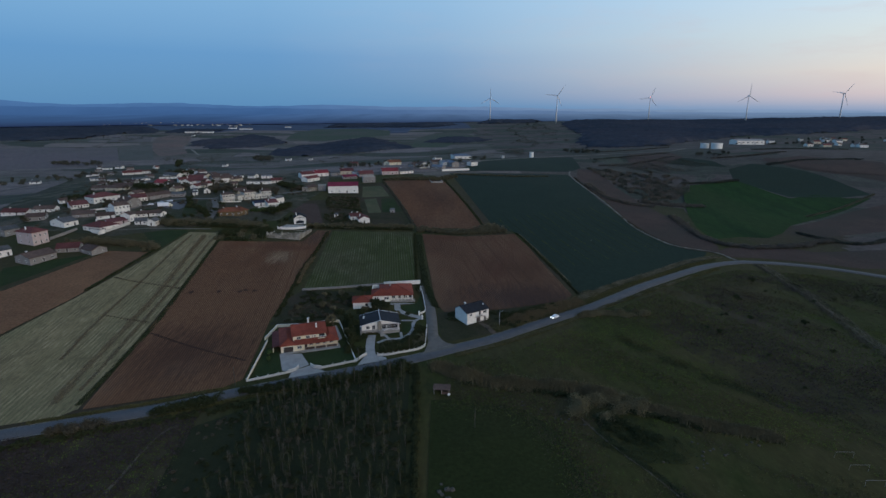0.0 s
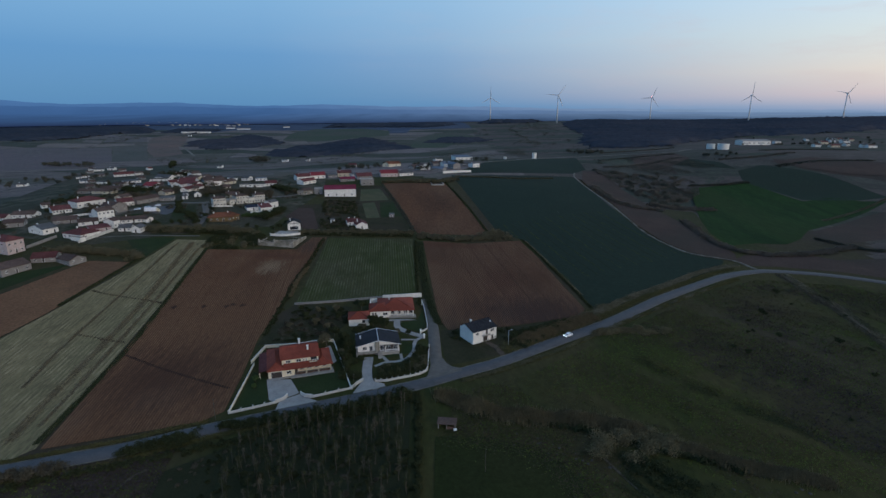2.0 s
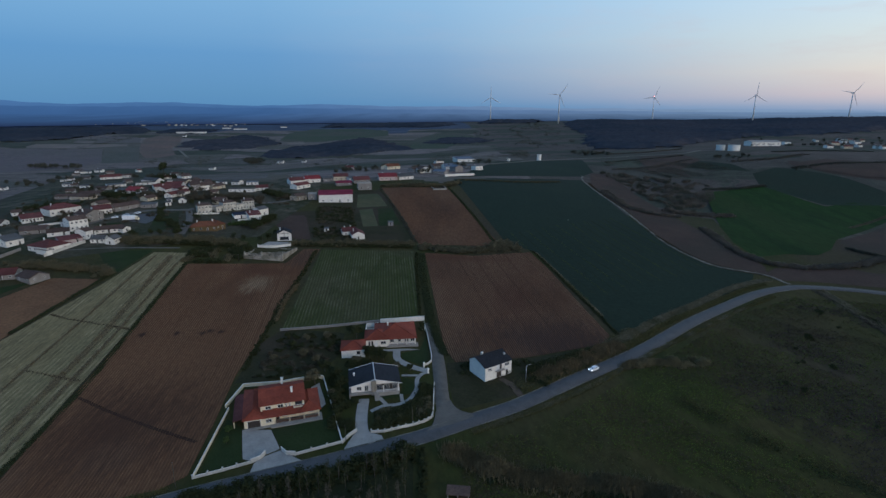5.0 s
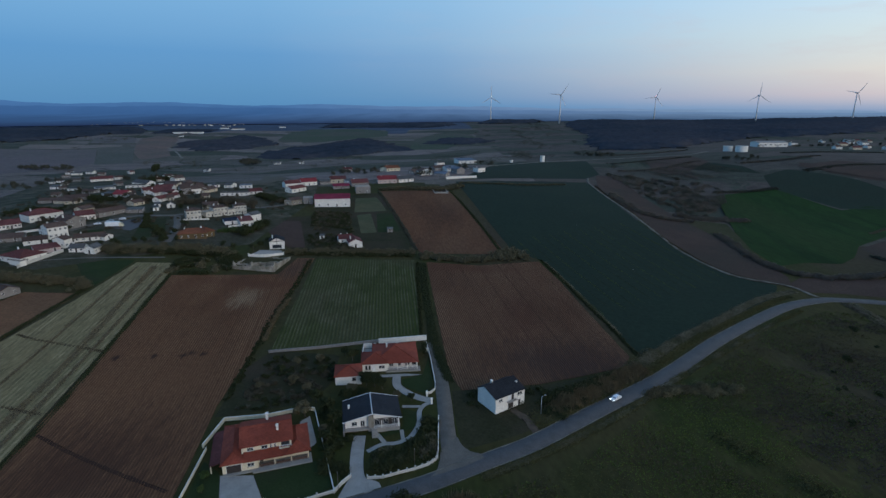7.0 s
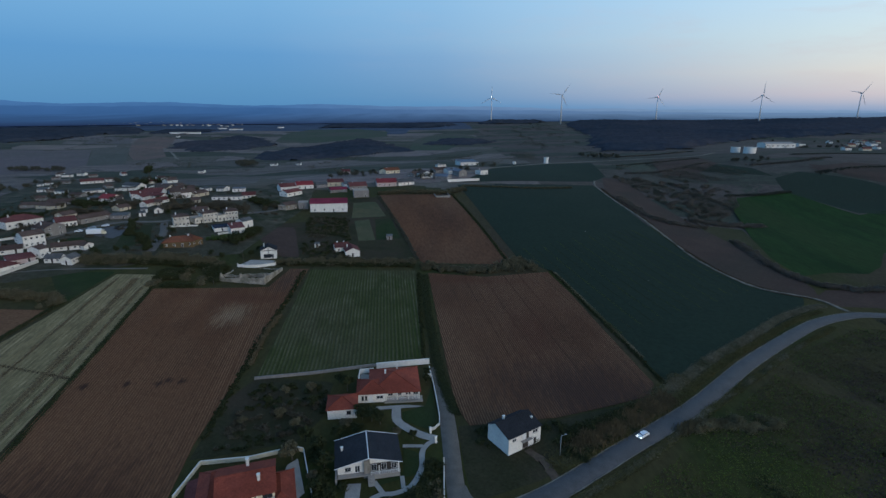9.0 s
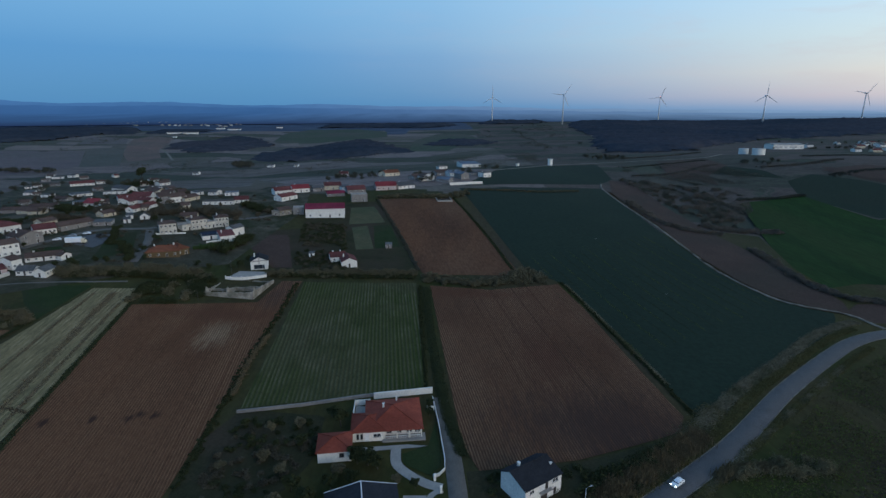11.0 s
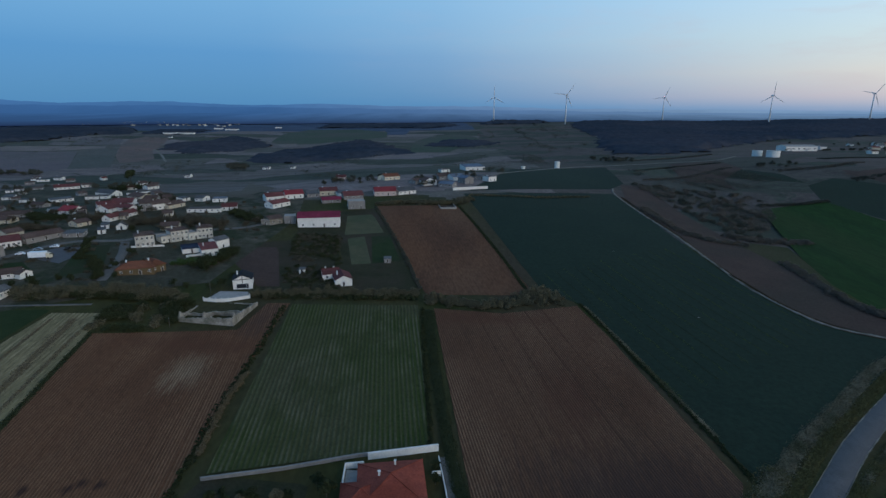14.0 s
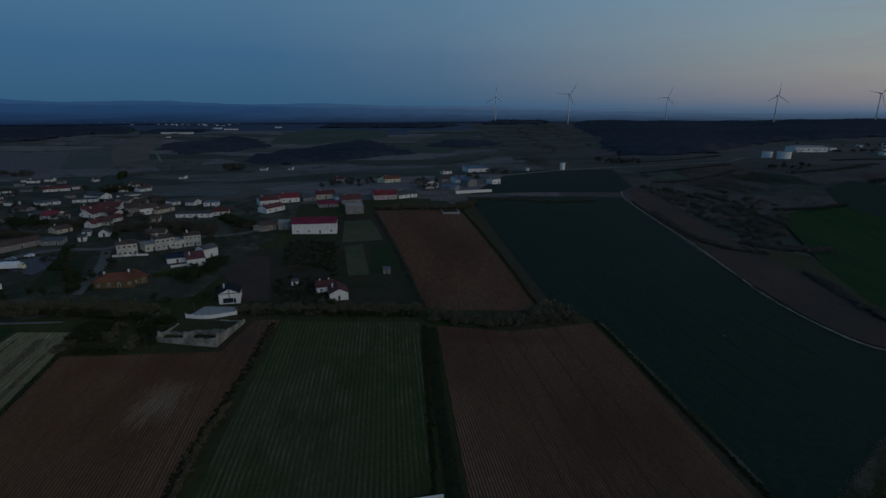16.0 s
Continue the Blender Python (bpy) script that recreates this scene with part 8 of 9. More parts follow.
verge([(-171.8, 239.9), (-171.1, 264.1), (-169.8, 298.9)], 1.0, 240, 0.4, 0.22, LEAF_DARK, "weedy edge of the stubble", 27)
verge([(29.7, 384.6), (22.7, 429.6), (12.5, 482.9), (1.2, 536.5), (-1.9, 559.4)], 1.2, 120, 0.5, 0.28, LEAF_DARK, "weedy edge of the crop field", 87)
verge([(334.3, 477), (394, 516), (463.6, 565.3)], 2.0, 120, 0.6, 0.36, LEAF_OLIVE, "weedy terrace edge", 91)
verge([(48.0, 140.9), (53.1, 130.3), (58.0, 122.2), (62.3, 112.8), (66, 100)], 1.0, 200, 0.4, 0.2, LEAF_DARK, "dark ditch weeds", 63)
verge([(152.4, 613.8), (150.4, 568.7), (153.1, 504.8), (151.2, 410.9), (163.8, 362.2), (185.3, 347.3)], 1.6, 110, 0.5, 0.3, TURF_BROWN, "brown weeds along the farm track", 64)
verge([(-117.7, 135.2), (-106.7, 138.5), (-90.9, 144.3), (-69.5, 155.6), (-51.9, 163.0), (-30.7, 171.8), (-12, 180.2)], 1.4, 200, 0.4, 0.22, TURF_OLIVE, "weedy verge below the road", 67)
verge([(-125.6, 141), (-109.6, 147.3), (-94.3, 153.3), (-74, 163.4)], 1.0, 200, 0.3, 0.2, TURF_OLIVE, "weedy verge above the road", 68)
# belts and bushes round the crop fields
hedge([(157.4, 574.9), (158.2, 540.7), (160, 510.1), (171, 492.6), (193.5, 485.4)], 6.5, 2.6, 620, LEAF_MAUVE, "brownish bush belt along the track", 0.27, 80)
hedge([(193.4, 505.7), (214.5, 499.8), (249, 504.9)], 9, 2.8, 700, LEAF_MAUVE, "brownish bush belt above the meadow", 0.27, 81)
hedge([(198.2, 447.7), (196.5, 424.3), (193.3, 396.8), (198.1, 374.2), (208.2, 364.5), (228.8, 361.9), (260.5, 370.1), (291.7, 386.4)], 6, 2.6, 620, LEAF_MAUVE, "brownish hedge round the foot of the meadow", 0.26, 82)
SCRUB = [(188.7, 690.4), (229, 671.7), (277.9, 675), (292.9, 629.1), (270, 575), (235.9, 532.5), (207.2, 494.7), (197.8, 521.4), (193, 573.1), (189.2, 627.2)]
EAST_SCRUB = [(205.8, 707.8), (291.3, 652.7), (336.8, 639.5), (367.4, 699.3), (344.9, 729.3), (334.2, 768.8), (273.8, 800), (209.9, 776.3)]
turf(SCRUB, 50000, 1.6, 0.34, LEAF_MAUVE, "brownish scrub covering the slope", 83, 0.35, "scrub")
turf(SCRUB, 36000, 2.6, 0.34, LEAF_HEDGE, "dark scrub covering the slope", 84, 0.62, "scrub")
thicket(SCRUB, 70, 1.2, 2.8, 620, LEAF_MAUVE, "grey-brown rounded bushes on the scrubby slope", 0.3, 123)
thicket(SCRUB, 70, 1.0, 2.6, 560, LEAF_HEDGE, "dark rounded bushes on the scrubby slope", 0.3, 122)
turf(EAST_SCRUB, 30000, 1.4, 0.42, LEAF_MAUVE, "brownish scrub on the eastern rise", 120, 0.5, "scrub")
turf(EAST_SCRUB, 20000, 1.7, 0.42, LEAF_HEDGE, "dark scrub on the eastern rise", 121, 0.65, "scrub")
for k, line_east in enumerate(([(210.8, 717.6), (265.2, 733.1), (334, 778.5)], [(219.8, 775.5), (283.7, 799.6), (343.1, 818.8)], [(374.5, 750.3), (434.8, 759.6), (504.3, 796.3)], [(425.5, 698.2), (485.1, 718.8), (563.5, 724.2)], [(251.4, 884.5), (330.9, 907.3), (400.3, 960.6)], [(483.8, 836), (562.2, 863.1), (660.3, 880.4)])):
    hedge(line_east, 9.0, 1.3, 110, (LEAF_MAUVE, LEAF_HEDGE)[k % 2], "low brownish hedgerow on the eastern rise", 0.5, 130 + k)
hedge([(12.4, 573.9), (44.1, 578.3), (76, 583.6), (119, 604.1)], 5.0, 1.3, 260, LEAF_OLIVE, "low brownish hedge across the crop field", 0.3, 85)
hedge([(277.9, 614.7), (315.7, 621.1), (350, 629.7)], 4.0, 2.2, 320, LEAF_HEDGE, "dark hedge above the meadow", 0.32, 86)
hedge([(-21.4, 379.1), (-30.9, 419.7), (-43.6, 467), (-60.4, 526.3)], 1.8, 0.8, 200, LEAF_HEDGE, "brownish hedge beside the upper ploughed field", 0.3, 88)
hedge([(-58.3, 534.2), (-31, 539.8), (-1.9, 542.7), (10.4, 558.2)], 7, 3.0, 220, LEAF_OLIVE, "brownish bushes below the hamlet", 0.45, 89)
hedge([(280.8, 407.3), (302.2, 375.6), (348.5, 394.5), (398.5, 416.3)], 4, 2.0, 320, LEAF_HEDGE, "dark hedge below the fallow field", 0.3, 90)
# gardens and trees in and round the village
def grove(poly, n, high, spread, leaf, per, mat, label, seed):
    """Trees too far off to tell apart: short trunks under loose crowns, in one mesh."""
    rng = np.random.default_rng(seed)
    lobes, stems = [], []
    for x, y in scatter(poly, n, seed, spread * 1.2):
        s = rng.uniform(0.6, 1.15)
        z = gz(x, y)
        for _ in range(5):
            dx, dy = rng.normal(0, spread * 0.35 * s, 2)
            lobes.append((x + dx, y + dy, z + high * s * rng.uniform(0.45, 0.85), spread * s * rng.uniform(0.3, 0.55)))
        for a in (0.0, math.pi / 2):
            ca, sa = math.cos(a) * 0.18 * s, math.sin(a) * 0.18 * s
            stems.append([(x - ca, y - sa, z - 0.3), (x + ca, y + sa, z - 0.3), (x + ca * 0.5, y + sa * 0.5, z + high * s * 0.6), (x - ca * 0.5, y - sa * 0.5, z + high * s * 0.6)])
    c = crown_points(rng, lobes, n * per)
    c += rng.normal(0, 0.12 * spread, c.shape)
    single("grove", quads("grove", np.concatenate([leaves_at(rng, c, leaf), np.array(stems)]), mat), label, "trees", "stuff")


for k, (line, width, high, mat, label) in enumerate((([(-200.7, 459.4), (-189.8, 467), (-171.3, 469.4), (-150.9, 465.6)], 9.0, 4.6, LEAF_BROWN, "bare brown trees behind the beige blocks"), ([(-282.7, 483.8), (-265.5, 473.2), (-255.3, 473.2)], 7.0, 4.4, LEAF_DARK, "dark garden trees before the red roof"),
                                                     ([(-247.9, 478.3), (-235.7, 465.8), (-231.5, 472.2)], 7.0, 4.2, LEAF_BROWN, "brown garden trees between the houses"), ([(-154.3, 496.5), (-142.2, 486.5), (-130.8, 477.2)], 8.0, 4.6, LEAF_DARK, "dark trees beside the stone outbuildings"),
                                                     ([(-187.7, 394.5), (-174, 379.5), (-169.7, 373.1)], 4.0, 2.6, LEAF_DARK, "dark hedge in the rough plot"), ([(-206.5, 423.7), (-198.4, 407.7), (-192.5, 392)], 3.0, 2.0, LEAF_DARK, "dark hedge along the plot"),
                                                     ([(-267.6, 438), (-256.2, 445.5), (-244.1, 441.7)], 8.0, 3.6, LEAF_BROWN, "brown bushes behind the stone barn"), ([(-308.9, 430.9), (-288.8, 437), (-273.1, 431)], 8.0, 3.6, LEAF_DARK, "dark bushes behind the maroon roofs"),
                                                     ([(-132.4, 395.4), (-126.6, 407.2), (-125, 418.8)], 6.0, 4.2, LEAF_DARK, "dark trees beside the modern house"), ([(-144.6, 395), (-136.6, 398.8), (-128.3, 397.8)], 5.0, 3.0, LEAF_GREEN, "green garden bushes below the modern house"),
                                                     ([(-357.2, 692.6), (-344.2, 711.6), (-329.7, 716.5)], 12.0, 6.0, LEAF_DARK, "dark trees behind the hall"), ([(-277.5, 623.7), (-241.4, 577.6), (-222.9, 539.2)], 8.0, 3.0, LEAF_BROWN, "brown bushes on the village slope"))):
    hedge(line, width, high, 420, mat, label, 0.3, 400 + k, uneven=0.3)
for k, (poly, n, mat) in enumerate((([(-144.6, 365.2), (-109.4, 366), (-114.6, 406.2), (-143.3, 403.4)], 12, LEAF_DARK), ([(-197.5, 354.6), (-158.2, 362.6), (-167.4, 410.8), (-199.3, 402)], 10, LEAF_DARK),
                                    ([(-282.6, 323.5), (-179.2, 438.4), (-225.4, 549.8), (-381, 621.5)], 46, LEAF_BROWN), ([(-196.4, 432.8), (-114, 454.4), (-124.7, 496.9), (-215.1, 489.9)], 16, LEAF_BROWN), ([(-282.6, 323.5), (-179.2, 438.4), (-225.4, 549.8), (-381, 621.5)], 20, LEAF_DARK))):
    grove(poly, n, 4.2, 2.4, 0.3, 340, mat, ("dark garden trees", "brownish bare garden trees")[(LEAF_DARK, LEAF_BROWN).index(mat)] + " among the houses", 450 + k)
tree(-390.7, 782.9, "far", 1.5, "large dark tree above the upper village")
for k, (poly, n) in enumerate((([(-404.1, 706.7), (-342.3, 729.3), (-346.1, 752.4), (-403.8, 746.6)], 14), ([(-124.7, 622.2), (-72.4, 619.7), (-72.4, 682.3), (-126.1, 691.7)], 16), ([(211.9, 867.4), (261.9, 865.8), (250.9, 903.3), (205.3, 941.6)], 22),
                               ([(364.6, 748.6), (434.5, 777.4), (424, 807), (364.1, 777.9)], 8), ([(560, 1030), (700, 1030), (700, 1050), (560, 1045)], 10), ([(700, 1000), (1100, 1000), (1100, 1250), (700, 1250)], 46),
                               ([(-501.2, 561.2), (-421.7, 642.4), (-452.1, 743.3), (-560.2, 700.3)], 26), ([(-20.5, 575.9), (62.2, 722.1), (41.5, 763), (-41.1, 657.9)], 16))):
    grove(poly, n, 5.0, 3.6, 0.55, 220, LEAF_HEDGE, "dark trees beyond the houses", 500 + k)
thicket([(-282.9, 314.4), (-167.4, 367.1), (-114, 454.4), (-154.1, 533), (-326.2, 593.6), (-421.7, 642.4), (-314.5, 412.4)], 420, 0.4, 1.2, 170, LEAF_BROWN, "brownish hedges and gardens between the houses", 0.24, 95)
thicket([(-85.6, 370.2), (-59.3, 375.3), (-72.9, 457.1), (-101.8, 455.7)], 240, 0.3, 1.0, 150, LEAF_BROWN, "overgrown brown garden plots", 0.24, 96)
thicket([(-85.6, 370.2), (-59.3, 375.3), (-72.9, 457.1), (-101.8, 455.7)], 220, 0.3, 1.1, 150, LEAF_DARK, "dark garden plots and hedges", 0.24, 97)


VALLEY_FLOOR = [(-520, 990), (-470, 1060), (-340, 1000), (-240, 1000), (-100, 1110), (60, 1100), (190, 1010), (280, 1000), (210, 880), (60, 790), (-40, 780), (-130, 720), (-230, 790), (-330, 800), (-460, 830)]
FAR_SLOPES = [(20, 1160), (270, 1050), (380, 1470), (440, 1950), (330, 2150), (100, 1800)]
turf(VALLEY_FLOOR, 40000, 2.2, 0.7, LEAF_HEDGE, "dark scrub and hedges along the valley floor", 700, 0.55, "scrub")
turf(FAR_SLOPES, 30000, 2.6, 0.9, LEAF_HEDGE, "dark scrub on the far slopes", 701, 0.6, "scrub")
turf([(-1000, 1010), (-700, 1190), (-480, 1240), (-600, 1640), (-900, 1680), (-950, 1400), (-1100, 1300)], 22000, 2.4, 0.9, LEAF_HEDGE, "dark scrub between the far fields", 702, 0.75, "scrub")
for k, (cx, cy) in enumerate(((-625, 862), (-602, 858), (-566, 852), (-318, 930), (-306, 912), (-330, 950))):
    grove([(cx - 11, cy - 6), (cx + 11, cy - 6), (cx + 11, cy + 8), (cx - 11, cy + 8)], 10, 7.0, 4.0, 0.5, 260, LEAF_HEDGE, "clump of dark trees at the edge of the fallow", 801 + k)


# ---------------------------------------------------------------- woods far off
def woods(poly, spacing, high, label, seed):
    """A closed canopy of uneven crowns, rounded down to the ground at the edge of the wood."""
    rng = np.random.default_rng(seed)
    xs, ys = [q[0] for q in poly], [q[1] for q in poly]
    step = spacing * 0.55
    ux, uy = np.arange(min(xs) - 12, max(xs) + 12, step), np.arange(min(ys) - 12, max(ys) + 12, step)
    gx, gy = np.meshgrid(ux, uy)
    edge = np.full(gx.shape, 1e9)
    for (x0, y0), (x1, y1) in zip(poly, poly[1:] + poly[:1]):
        k = np.clip(((gx - x0) * (x1 - x0) + (gy - y0) * (y1 - y0)) / ((x1 - x0) ** 2 + (y1 - y0) ** 2), 0, 1)
        edge = np.minimum(edge, np.hypot(gx - x0 - k * (x1 - x0), gy - y0 - k * (y1 - y0)))
    edge = np.where(inside(poly, gx, gy), edge, -edge)
    edge = edge + 9 * np.sin(gx * 0.061 + 1.7 * np.sin(gy * 0.043)) + 7 * np.sin(gx * 0.13 - gy * 0.09 + 2.0 * np.sin(gx * 0.05))
    gz_all = ground(gx, gy) + high * (0.80 + 0.11 * rng.normal(0, 1, gx.shape) + 0.20 * np.sin(gx * 0.021 + gy * 0.013) * np.sin(gx * 0.008 - gy * 0.017)) * np.clip(edge / 40 + 0.22 + 0.03 * rng.normal(0, 1, gx.shape), 0, 1) ** 0.8 - np.where(edge < -8, 3.0, 0.0)
    wide = len(ux)
    near = edge > -12
    cell = near[:-1, :-1] & near[1:, :-1] & near[:-1, 1:] & near[1:, 1:]
    jj, ii = np.nonzero(cell)
    g = Geo()
    g.v = np.stack([gx, gy, gz_all], -1).reshape(-1, 3).tolist()
    g.f = np.stack([jj * wide + ii, jj * wide + ii + 1, (jj + 1) * wide + ii + 1, (jj + 1) * wide + ii], -1).tolist()
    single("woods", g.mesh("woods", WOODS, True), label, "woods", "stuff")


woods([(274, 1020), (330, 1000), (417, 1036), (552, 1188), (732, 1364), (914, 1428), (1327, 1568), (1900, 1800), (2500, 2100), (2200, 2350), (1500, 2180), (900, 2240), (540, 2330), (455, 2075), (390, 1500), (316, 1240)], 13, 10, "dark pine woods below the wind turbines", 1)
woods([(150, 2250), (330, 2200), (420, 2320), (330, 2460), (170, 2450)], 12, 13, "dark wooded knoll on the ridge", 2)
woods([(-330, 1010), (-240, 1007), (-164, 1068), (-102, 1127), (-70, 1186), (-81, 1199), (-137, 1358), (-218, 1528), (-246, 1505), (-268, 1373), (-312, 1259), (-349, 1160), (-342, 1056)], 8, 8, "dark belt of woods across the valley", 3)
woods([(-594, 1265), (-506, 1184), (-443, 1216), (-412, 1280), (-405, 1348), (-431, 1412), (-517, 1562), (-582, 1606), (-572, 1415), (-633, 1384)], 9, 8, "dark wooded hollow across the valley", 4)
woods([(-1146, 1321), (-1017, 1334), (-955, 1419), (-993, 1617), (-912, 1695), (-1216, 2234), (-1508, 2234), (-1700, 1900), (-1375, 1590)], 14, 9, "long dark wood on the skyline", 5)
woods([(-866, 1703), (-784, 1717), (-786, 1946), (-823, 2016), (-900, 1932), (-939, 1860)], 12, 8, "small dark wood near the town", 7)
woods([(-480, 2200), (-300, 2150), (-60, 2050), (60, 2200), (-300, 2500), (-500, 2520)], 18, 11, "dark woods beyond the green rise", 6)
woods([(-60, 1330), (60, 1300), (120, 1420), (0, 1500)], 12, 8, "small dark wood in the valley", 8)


# ---------------------------------------------------------------- small things
def utility_pole(x, y, high, label, lamp=False, thick=0.11):
    p = thing("street_lamp" if lamp else "utility_pole", x, y, gz(x, y), 25, label, "street lamp" if lamp else "pole")
    part("shaft", Geo().tube([(0, 0, -0.5), (0, 0, high)], [thick, thick * 0.7], 8), STEEL if lamp else BARK, p, smooth=True)
    if lamp:
        part("arm", Geo().tube([(0, 0, high - 0.1), (0.5, 0, high + 0.15), (1.2, 0, high + 0.2)], [0.05, 0.045, 0.04], 6), STEEL, p)
        part("lamp_head", Geo().box(1.1, 1.75, -0.12, 0.12, high + 0.12, high + 0.26), STEEL, p)
    else:
        part("cap", Geo().tube([(0, 0, high), (0, 0, high + 0.06)], [thick * 0.85, thick * 0.5], 8), STEEL, p)
    return p


utility_pole(-71.4, 163.9, 7.5, "weathered wooden pole at the road edge")
utility_pole(-31.6, 182.6, 5.5, "dark wooden pole between the gates")
utility_pole(25.2, 216.0, 6.5, "steel street lamp beside the lone house", True)
utility_pole(10.3, 141.4, 7.0, "slim pale pole in the meadow", False, 0.09)
utility_pole(-116.6, 330.3, 4.0, "short wooden post beside the ruin")
utility_pole(-112.5, 359, 8.0, "wooden pole above the terrace wall")
utility_pole(-13.0, 192.6, 5.0, "wooden pole inside the garden wall")


def build_car():
    x, y = 51.6, 225.6
    c = thing("car", x, y, gz(x, y) + 0.2, 216, "small white car with its headlights on", "car")
    side = [(-2.0, 0.35), (-2.0, 0.78), (-1.85, 0.92), (-1.05, 0.98), (-0.45, 1.42), (0.95, 1.46), (1.65, 1.02), (1.98, 0.95), (2.02, 0.4)]
    rings = []
    for yy, s in ((-0.82, 0.94), (-0.78, 1.0), (0.78, 1.0), (0.82, 0.94)):
        rings.append([(-px, yy * (0.84 if pz > 1.1 else 1.0), 0.3 + (pz - 0.3) * s) for px, pz in side])
    body = part("body", Geo().loft(rings), CAR_WHITE, c)
    body.data.shade_flat()
    part("windscreen", Geo().add([(0.5, -0.62, 1.36), (0.5, 0.62, 1.36), (1.02, 0.7, 1.02), (1.02, -0.7, 1.02), (0.46, -0.6, 1.33), (0.46, 0.6, 1.33), (0.98, 0.68, 0.98), (0.98, -0.68, 0.98)], [(0, 1, 2, 3), (4, 7, 6, 5), (0, 4, 5, 1), (2, 6, 7, 3)]), GLASS, body)
    for s in (-1, 1):
        part("side_window", Geo().box(-1.3, 0.5, s * 0.74 - 0.02, s * 0.74 + 0.02, 1.05, 1.34), GLASS, body)
        part("headlight", Geo().box(1.9, 2.06, s * 0.62 - 0.16, s * 0.62 + 0.16, 0.62, 0.8), LAMP_WARM, body, "lit headlight")
        for wx in (-1.25, 1.28):
            w = part("wheel", Geo().tube([(wx, s * 0.68, 0.32), (wx, s * 0.84, 0.32)], [0.32, 0.32], 16), RUBBER, c)
            part("rim", Geo().tube([(wx, s * 0.83, 0.32), (wx, s * 0.855, 0.32)], [0.2, 0.19], 12), STEEL, w)
    part("bumper", Geo().box(1.96, 2.08, -0.78, 0.78, 0.35, 0.55), CAR_WHITE, c)


build_car()


def build_truck():
    x, y = -208.8, 389.7
    t = thing("truck", x, y, gz(x, y) + 0.1, 12, "white box truck parked on the village square", "truck")
    part("box_body", Geo().box(-5.0, 2.6, 0, 2.5, 1.0, 3.7), CAR_WHITE, t)
    cab = part("cab", Geo().loft([[(x0, yy, zz) for x0, zz in ((2.8, 0.6), (2.8, 2.9), (4.0, 2.9), (4.7, 1.7), (4.8, 0.6))] for yy in (0.1, 2.4)]), RENDER_CREAM, t, "cream driver's cab")
    part("windscreen", Geo().box(4.2, 4.45, 0.3, 2.2, 1.8, 2.6), GLASS, cab)
    for wx in (-3.8, -2.6, 3.6):
        for wy in (0.05, 2.2):
            part("wheel", Geo().tube([(wx, wy, 0.5), (wx, wy + 0.25, 0.5)], [0.5, 0.5], 14), RUBBER, t)


build_truck()
slab("village_square", [(-218.5, 394.3), (-212.3, 408.7), (-202.5, 410.6), (-195.5, 399.8), (-196.8, 385.5), (-207.2, 388)], ASPHALT, "grey asphalt square with parked vehicles", 0.2)
ribbon("road", [(-230.4, 379.2), (-227, 390.5), (-220.8, 406.5), (-210.2, 419.1), (-187, 425.5), (-181, 437.7), (-161.8, 450.4), (-133.9, 464.4), (-116.6, 489.3)], 4.0, LANE_GREY, "grey village street", 0.26)
ribbon("road", [(-185.7, 422.1), (-175.2, 399.8), (-166.2, 368.3)], 4.6, LANE_GREY, "grey street down past the ochre house", 0.28)
for k, (x, y, turn) in enumerate(((-222, 394.6, 20), (-218.8, 402.3, 15), (-214, 407.7, 10), (-205.4, 404.7, 100))):
    c = thing("car", x, y, gz(x, y) + 0.3, turn, ("white parked car", "grey parked car", "white parked car", "dark parked car")[k] + " on the village square", "car", "cars parked on the square")
    paint = (CAR_WHITE, STEEL, CAR_WHITE, RUBBER)[k]
    part("body", Geo().loft([[(px, yy, pz) for px, pz in ((-2, 0.3), (-2, 0.85), (-1.0, 0.95), (-0.4, 1.4), (1.0, 1.4), (1.6, 0.95), (2, 0.85), (2, 0.3))] for yy in (-0.8, 0.8)]), paint, c)
    for s in (-1, 1):
        part("side_window", Geo().box(-0.5, 1.1, s * 0.8 - 0.02, s * 0.8 + 0.02, 1.0, 1.3), GLASS, c)
        for wx in (-1.2, 1.2):
            part("wheel", Geo().tube([(wx, s * 0.7, 0.3), (wx, s * 0.86, 0.3)], [0.31, 0.31], 12), RUBBER, c)


def goal(x, y):
    g = thing("goal_frame", x, y, gz(x, y), 0, "thin grey pipe goal frame on the grass", "goal frame", "goal frames on the slope")
    for s in (-2.7, 2.7):
        part("post", Geo().tube([(s, 0, -0.3), (s, 0, 2.0)], [0.045, 0.045], 6), RENDER_GREY, g)
    part("crossbar", Geo().tube([(-2.7, 0, 2.0), (2.7, 0, 2.0)], [0.045, 0.045], 6), RENDER_GREY, g)
    return g


for x, y in ((115.6, 131.1), (115.7, 125.5), (115.3, 119.3), (115.8, 113.4)):
    goal(x, y)


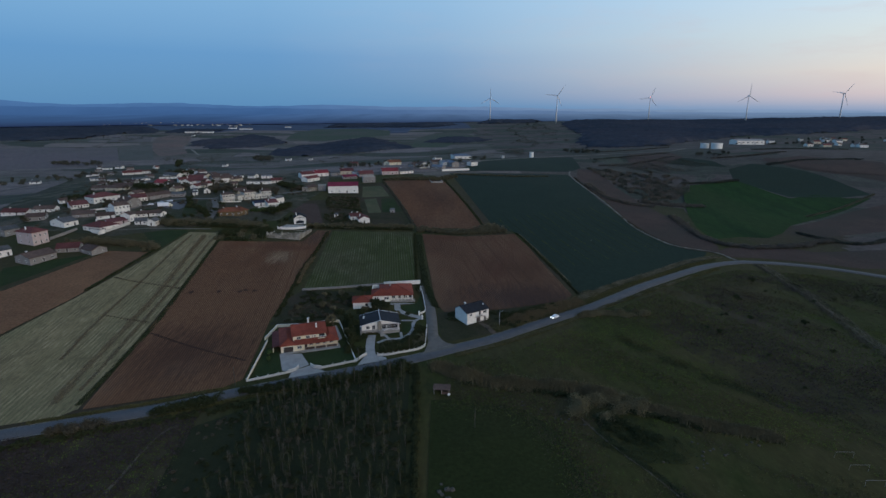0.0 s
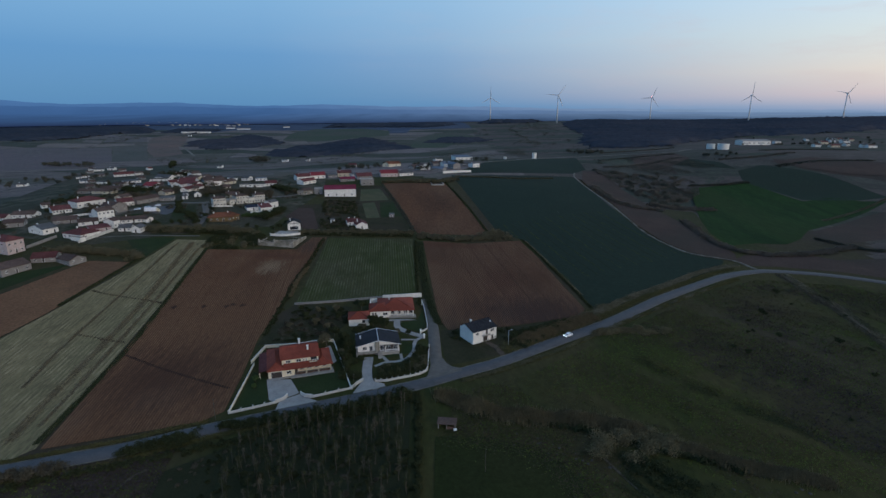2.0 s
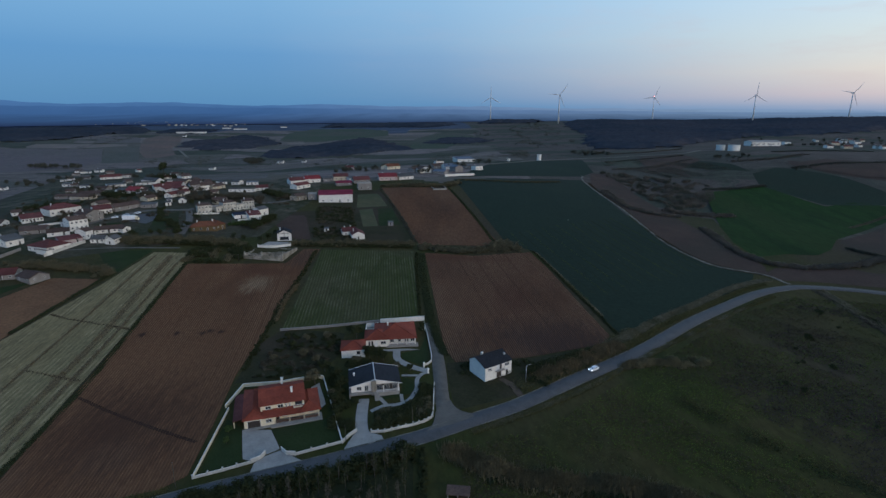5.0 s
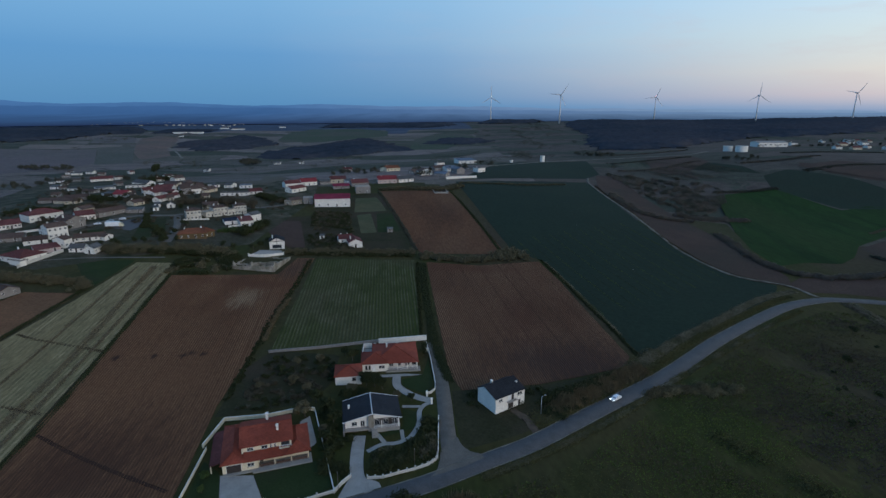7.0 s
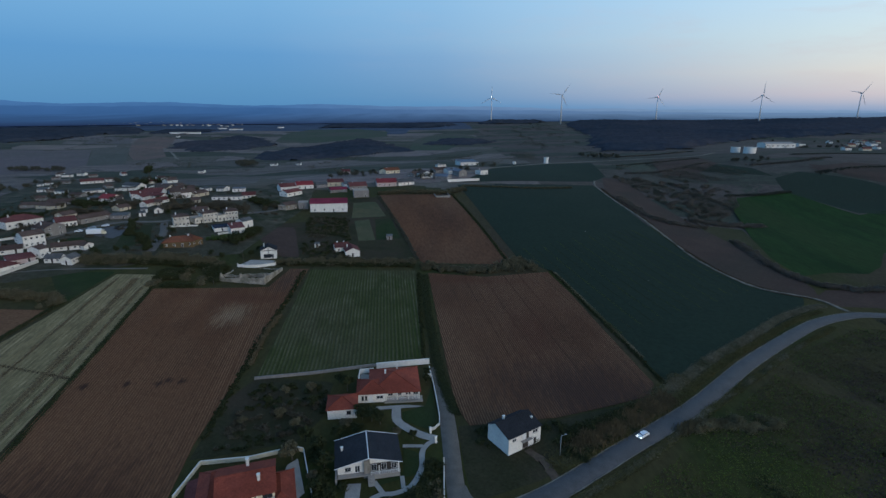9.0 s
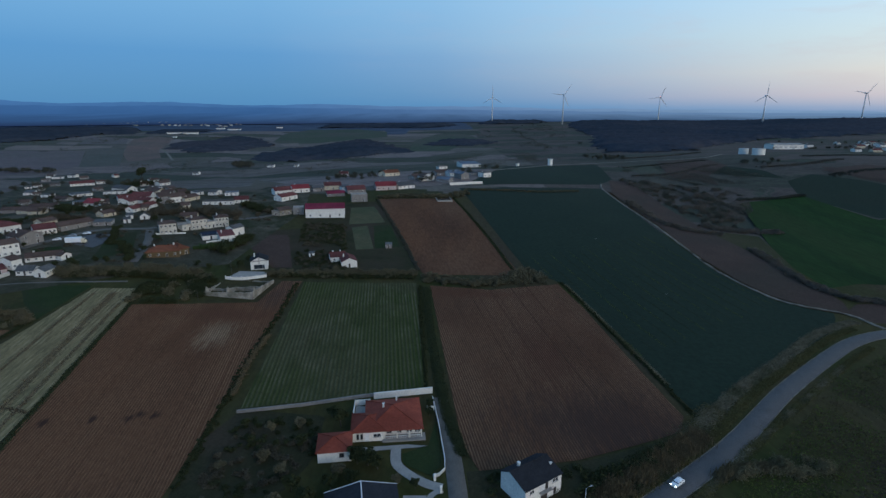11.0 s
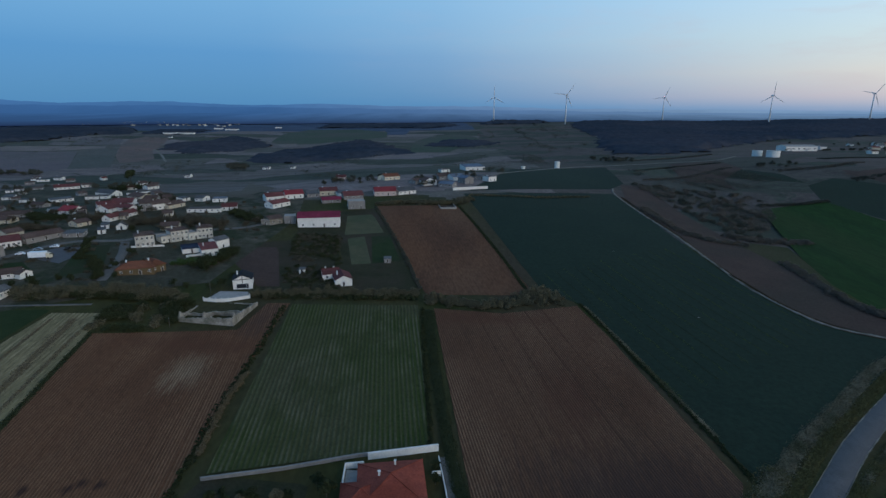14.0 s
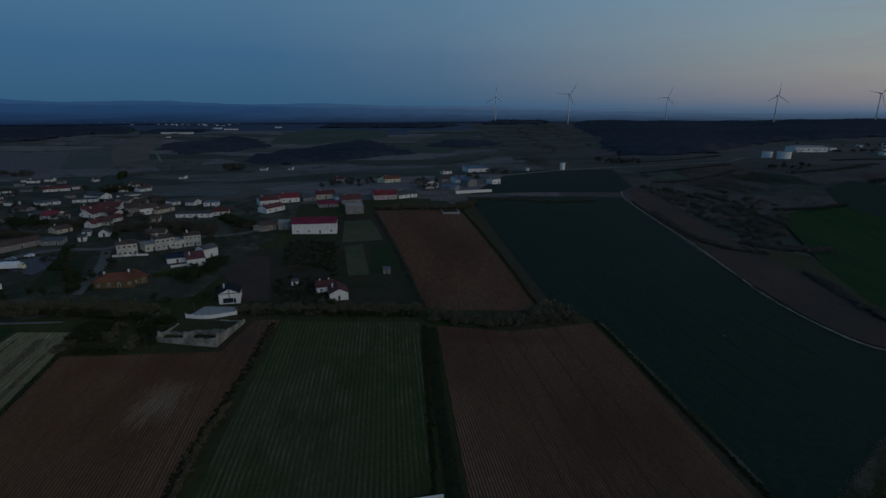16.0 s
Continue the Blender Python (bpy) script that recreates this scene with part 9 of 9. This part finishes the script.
def build_hut():
    h = thing("animal_shelter", -2.6, 160.4, gz(-0.5, 161), -6, "small open timber shelter with a flat sheet roof", "shelter")
    part("roof", Geo().loft([[(x, -0.4, 1.95), (x, 2.8, 2.35), (x, 2.8, 2.25), (x, -0.4, 1.85)] for x in (-0.3, 5.6)]), TILE_BROWN, h, "rusty brown sheet roof")
    for x in (0.1, 2.6, 5.2):
        for y in (0.1, 2.3):
            part("post", Geo().box(x - 0.09, x + 0.09, y - 0.09, y + 0.09, -0.3, 1.9), RENDER_GREY, h)
    part("back_wall", Geo().box(0.1, 5.2, 2.3, 2.4, 0, 1.9), DARK_WOOD, h)
    part("half_wall", Geo().box(2.7, 5.2, 0.05, 0.12, 0, 1.0), TILE_BROWN, h)
    b = thing("barrel", 2.6, 159.6, gz(2.6, 159.6), 0, "pale round drum lying in the grass", "drum")
    part("drum", Geo().tube([(-0.45, 0, 0.35), (0.45, 0, 0.35)], [0.36, 0.36], 14), FRAME_WHITE, b)


build_hut()


def rock(x, y, s, seed, label="pale weathered boulder in the grass"):
    rng = np.random.default_rng(seed)
    bm = bmesh.new()
    bmesh.ops.create_icosphere(bm, subdivisions=2, radius=s)
    for v in bm.verts:
        v.co *= 1 + 0.35 * noise.noise(v.co * (1.4 / s) + Vector((seed, 0, 0)))
        v.co.z *= 0.6
    me = bpy.data.meshes.new("boulder")
    bm.to_mesh(me)
    bm.free()
    me.materials.append(ROCK)
    ob = single("boulder", me, label, "rock", "", "boulders on the slope")
    ob.location = (x, y, gz(x, y) + s * 0.15)


rng_r = np.random.default_rng(5)
for k, (cx, cy) in enumerate(((30.1, 151.4), (33.9, 149.2), (37.0, 147.8), (39.7, 146.5), (42.1, 144.7), (46.4, 142.6), (20.1, 154.3), (27.0, 154.0), (77.7, 133.8), (76.3, 135.6), (74.6, 127.8), (82.0, 131.7), (71.6, 126.3), (90.8, 137.5), (62.1, 126.2))):
    for j in range(3):
        rock(cx + float(rng_r.normal(0, 1.6)), cy + float(rng_r.normal(0, 1.6)), float(rng_r.uniform(0.2, 0.55)), k * 10 + j)
for j in range(9):
    rock(0.8 + float(rng_r.normal(0, 1.2)), 113.6 + float(rng_r.normal(0, 2.0)), float(rng_r.uniform(0.4, 0.9)), 700 + j, "pale rubble stone in a heap")


def scrap(x, y, seed):
    """A crumpled piece of pale sheeting lying on the crop."""
    rng = np.random.default_rng(seed)
    g = Geo()
    n = 5
    g.v = [(0.18 * i - 0.36 + float(rng.normal(0, 0.05)), 0.13 * j - 0.26 + float(rng.normal(0, 0.05)), 0.12 + float(rng.uniform(0, 0.25))) for j in range(n) for i in range(n)]
    g.f = [(j * n + i, j * n + i + 1, (j + 1) * n + i + 1, (j + 1) * n + i) for j in range(n - 1) for i in range(n - 1)]
    ob = single("plastic_scrap", g.mesh("plastic_scrap", CONCRETE), "crumpled scrap of pale sheeting on the crop", "scrap", "", "scraps in the crop field")
    ob.matrix_world = pose(x, y, gz(x, y) + 0.02, 0, 0, seed * 40)


for k, (x, y) in enumerate(((93.3, 450.1), (169.1, 540.2), (96, 590.5), (104.6, 361.9))):
    scrap(x, y, k + 1)
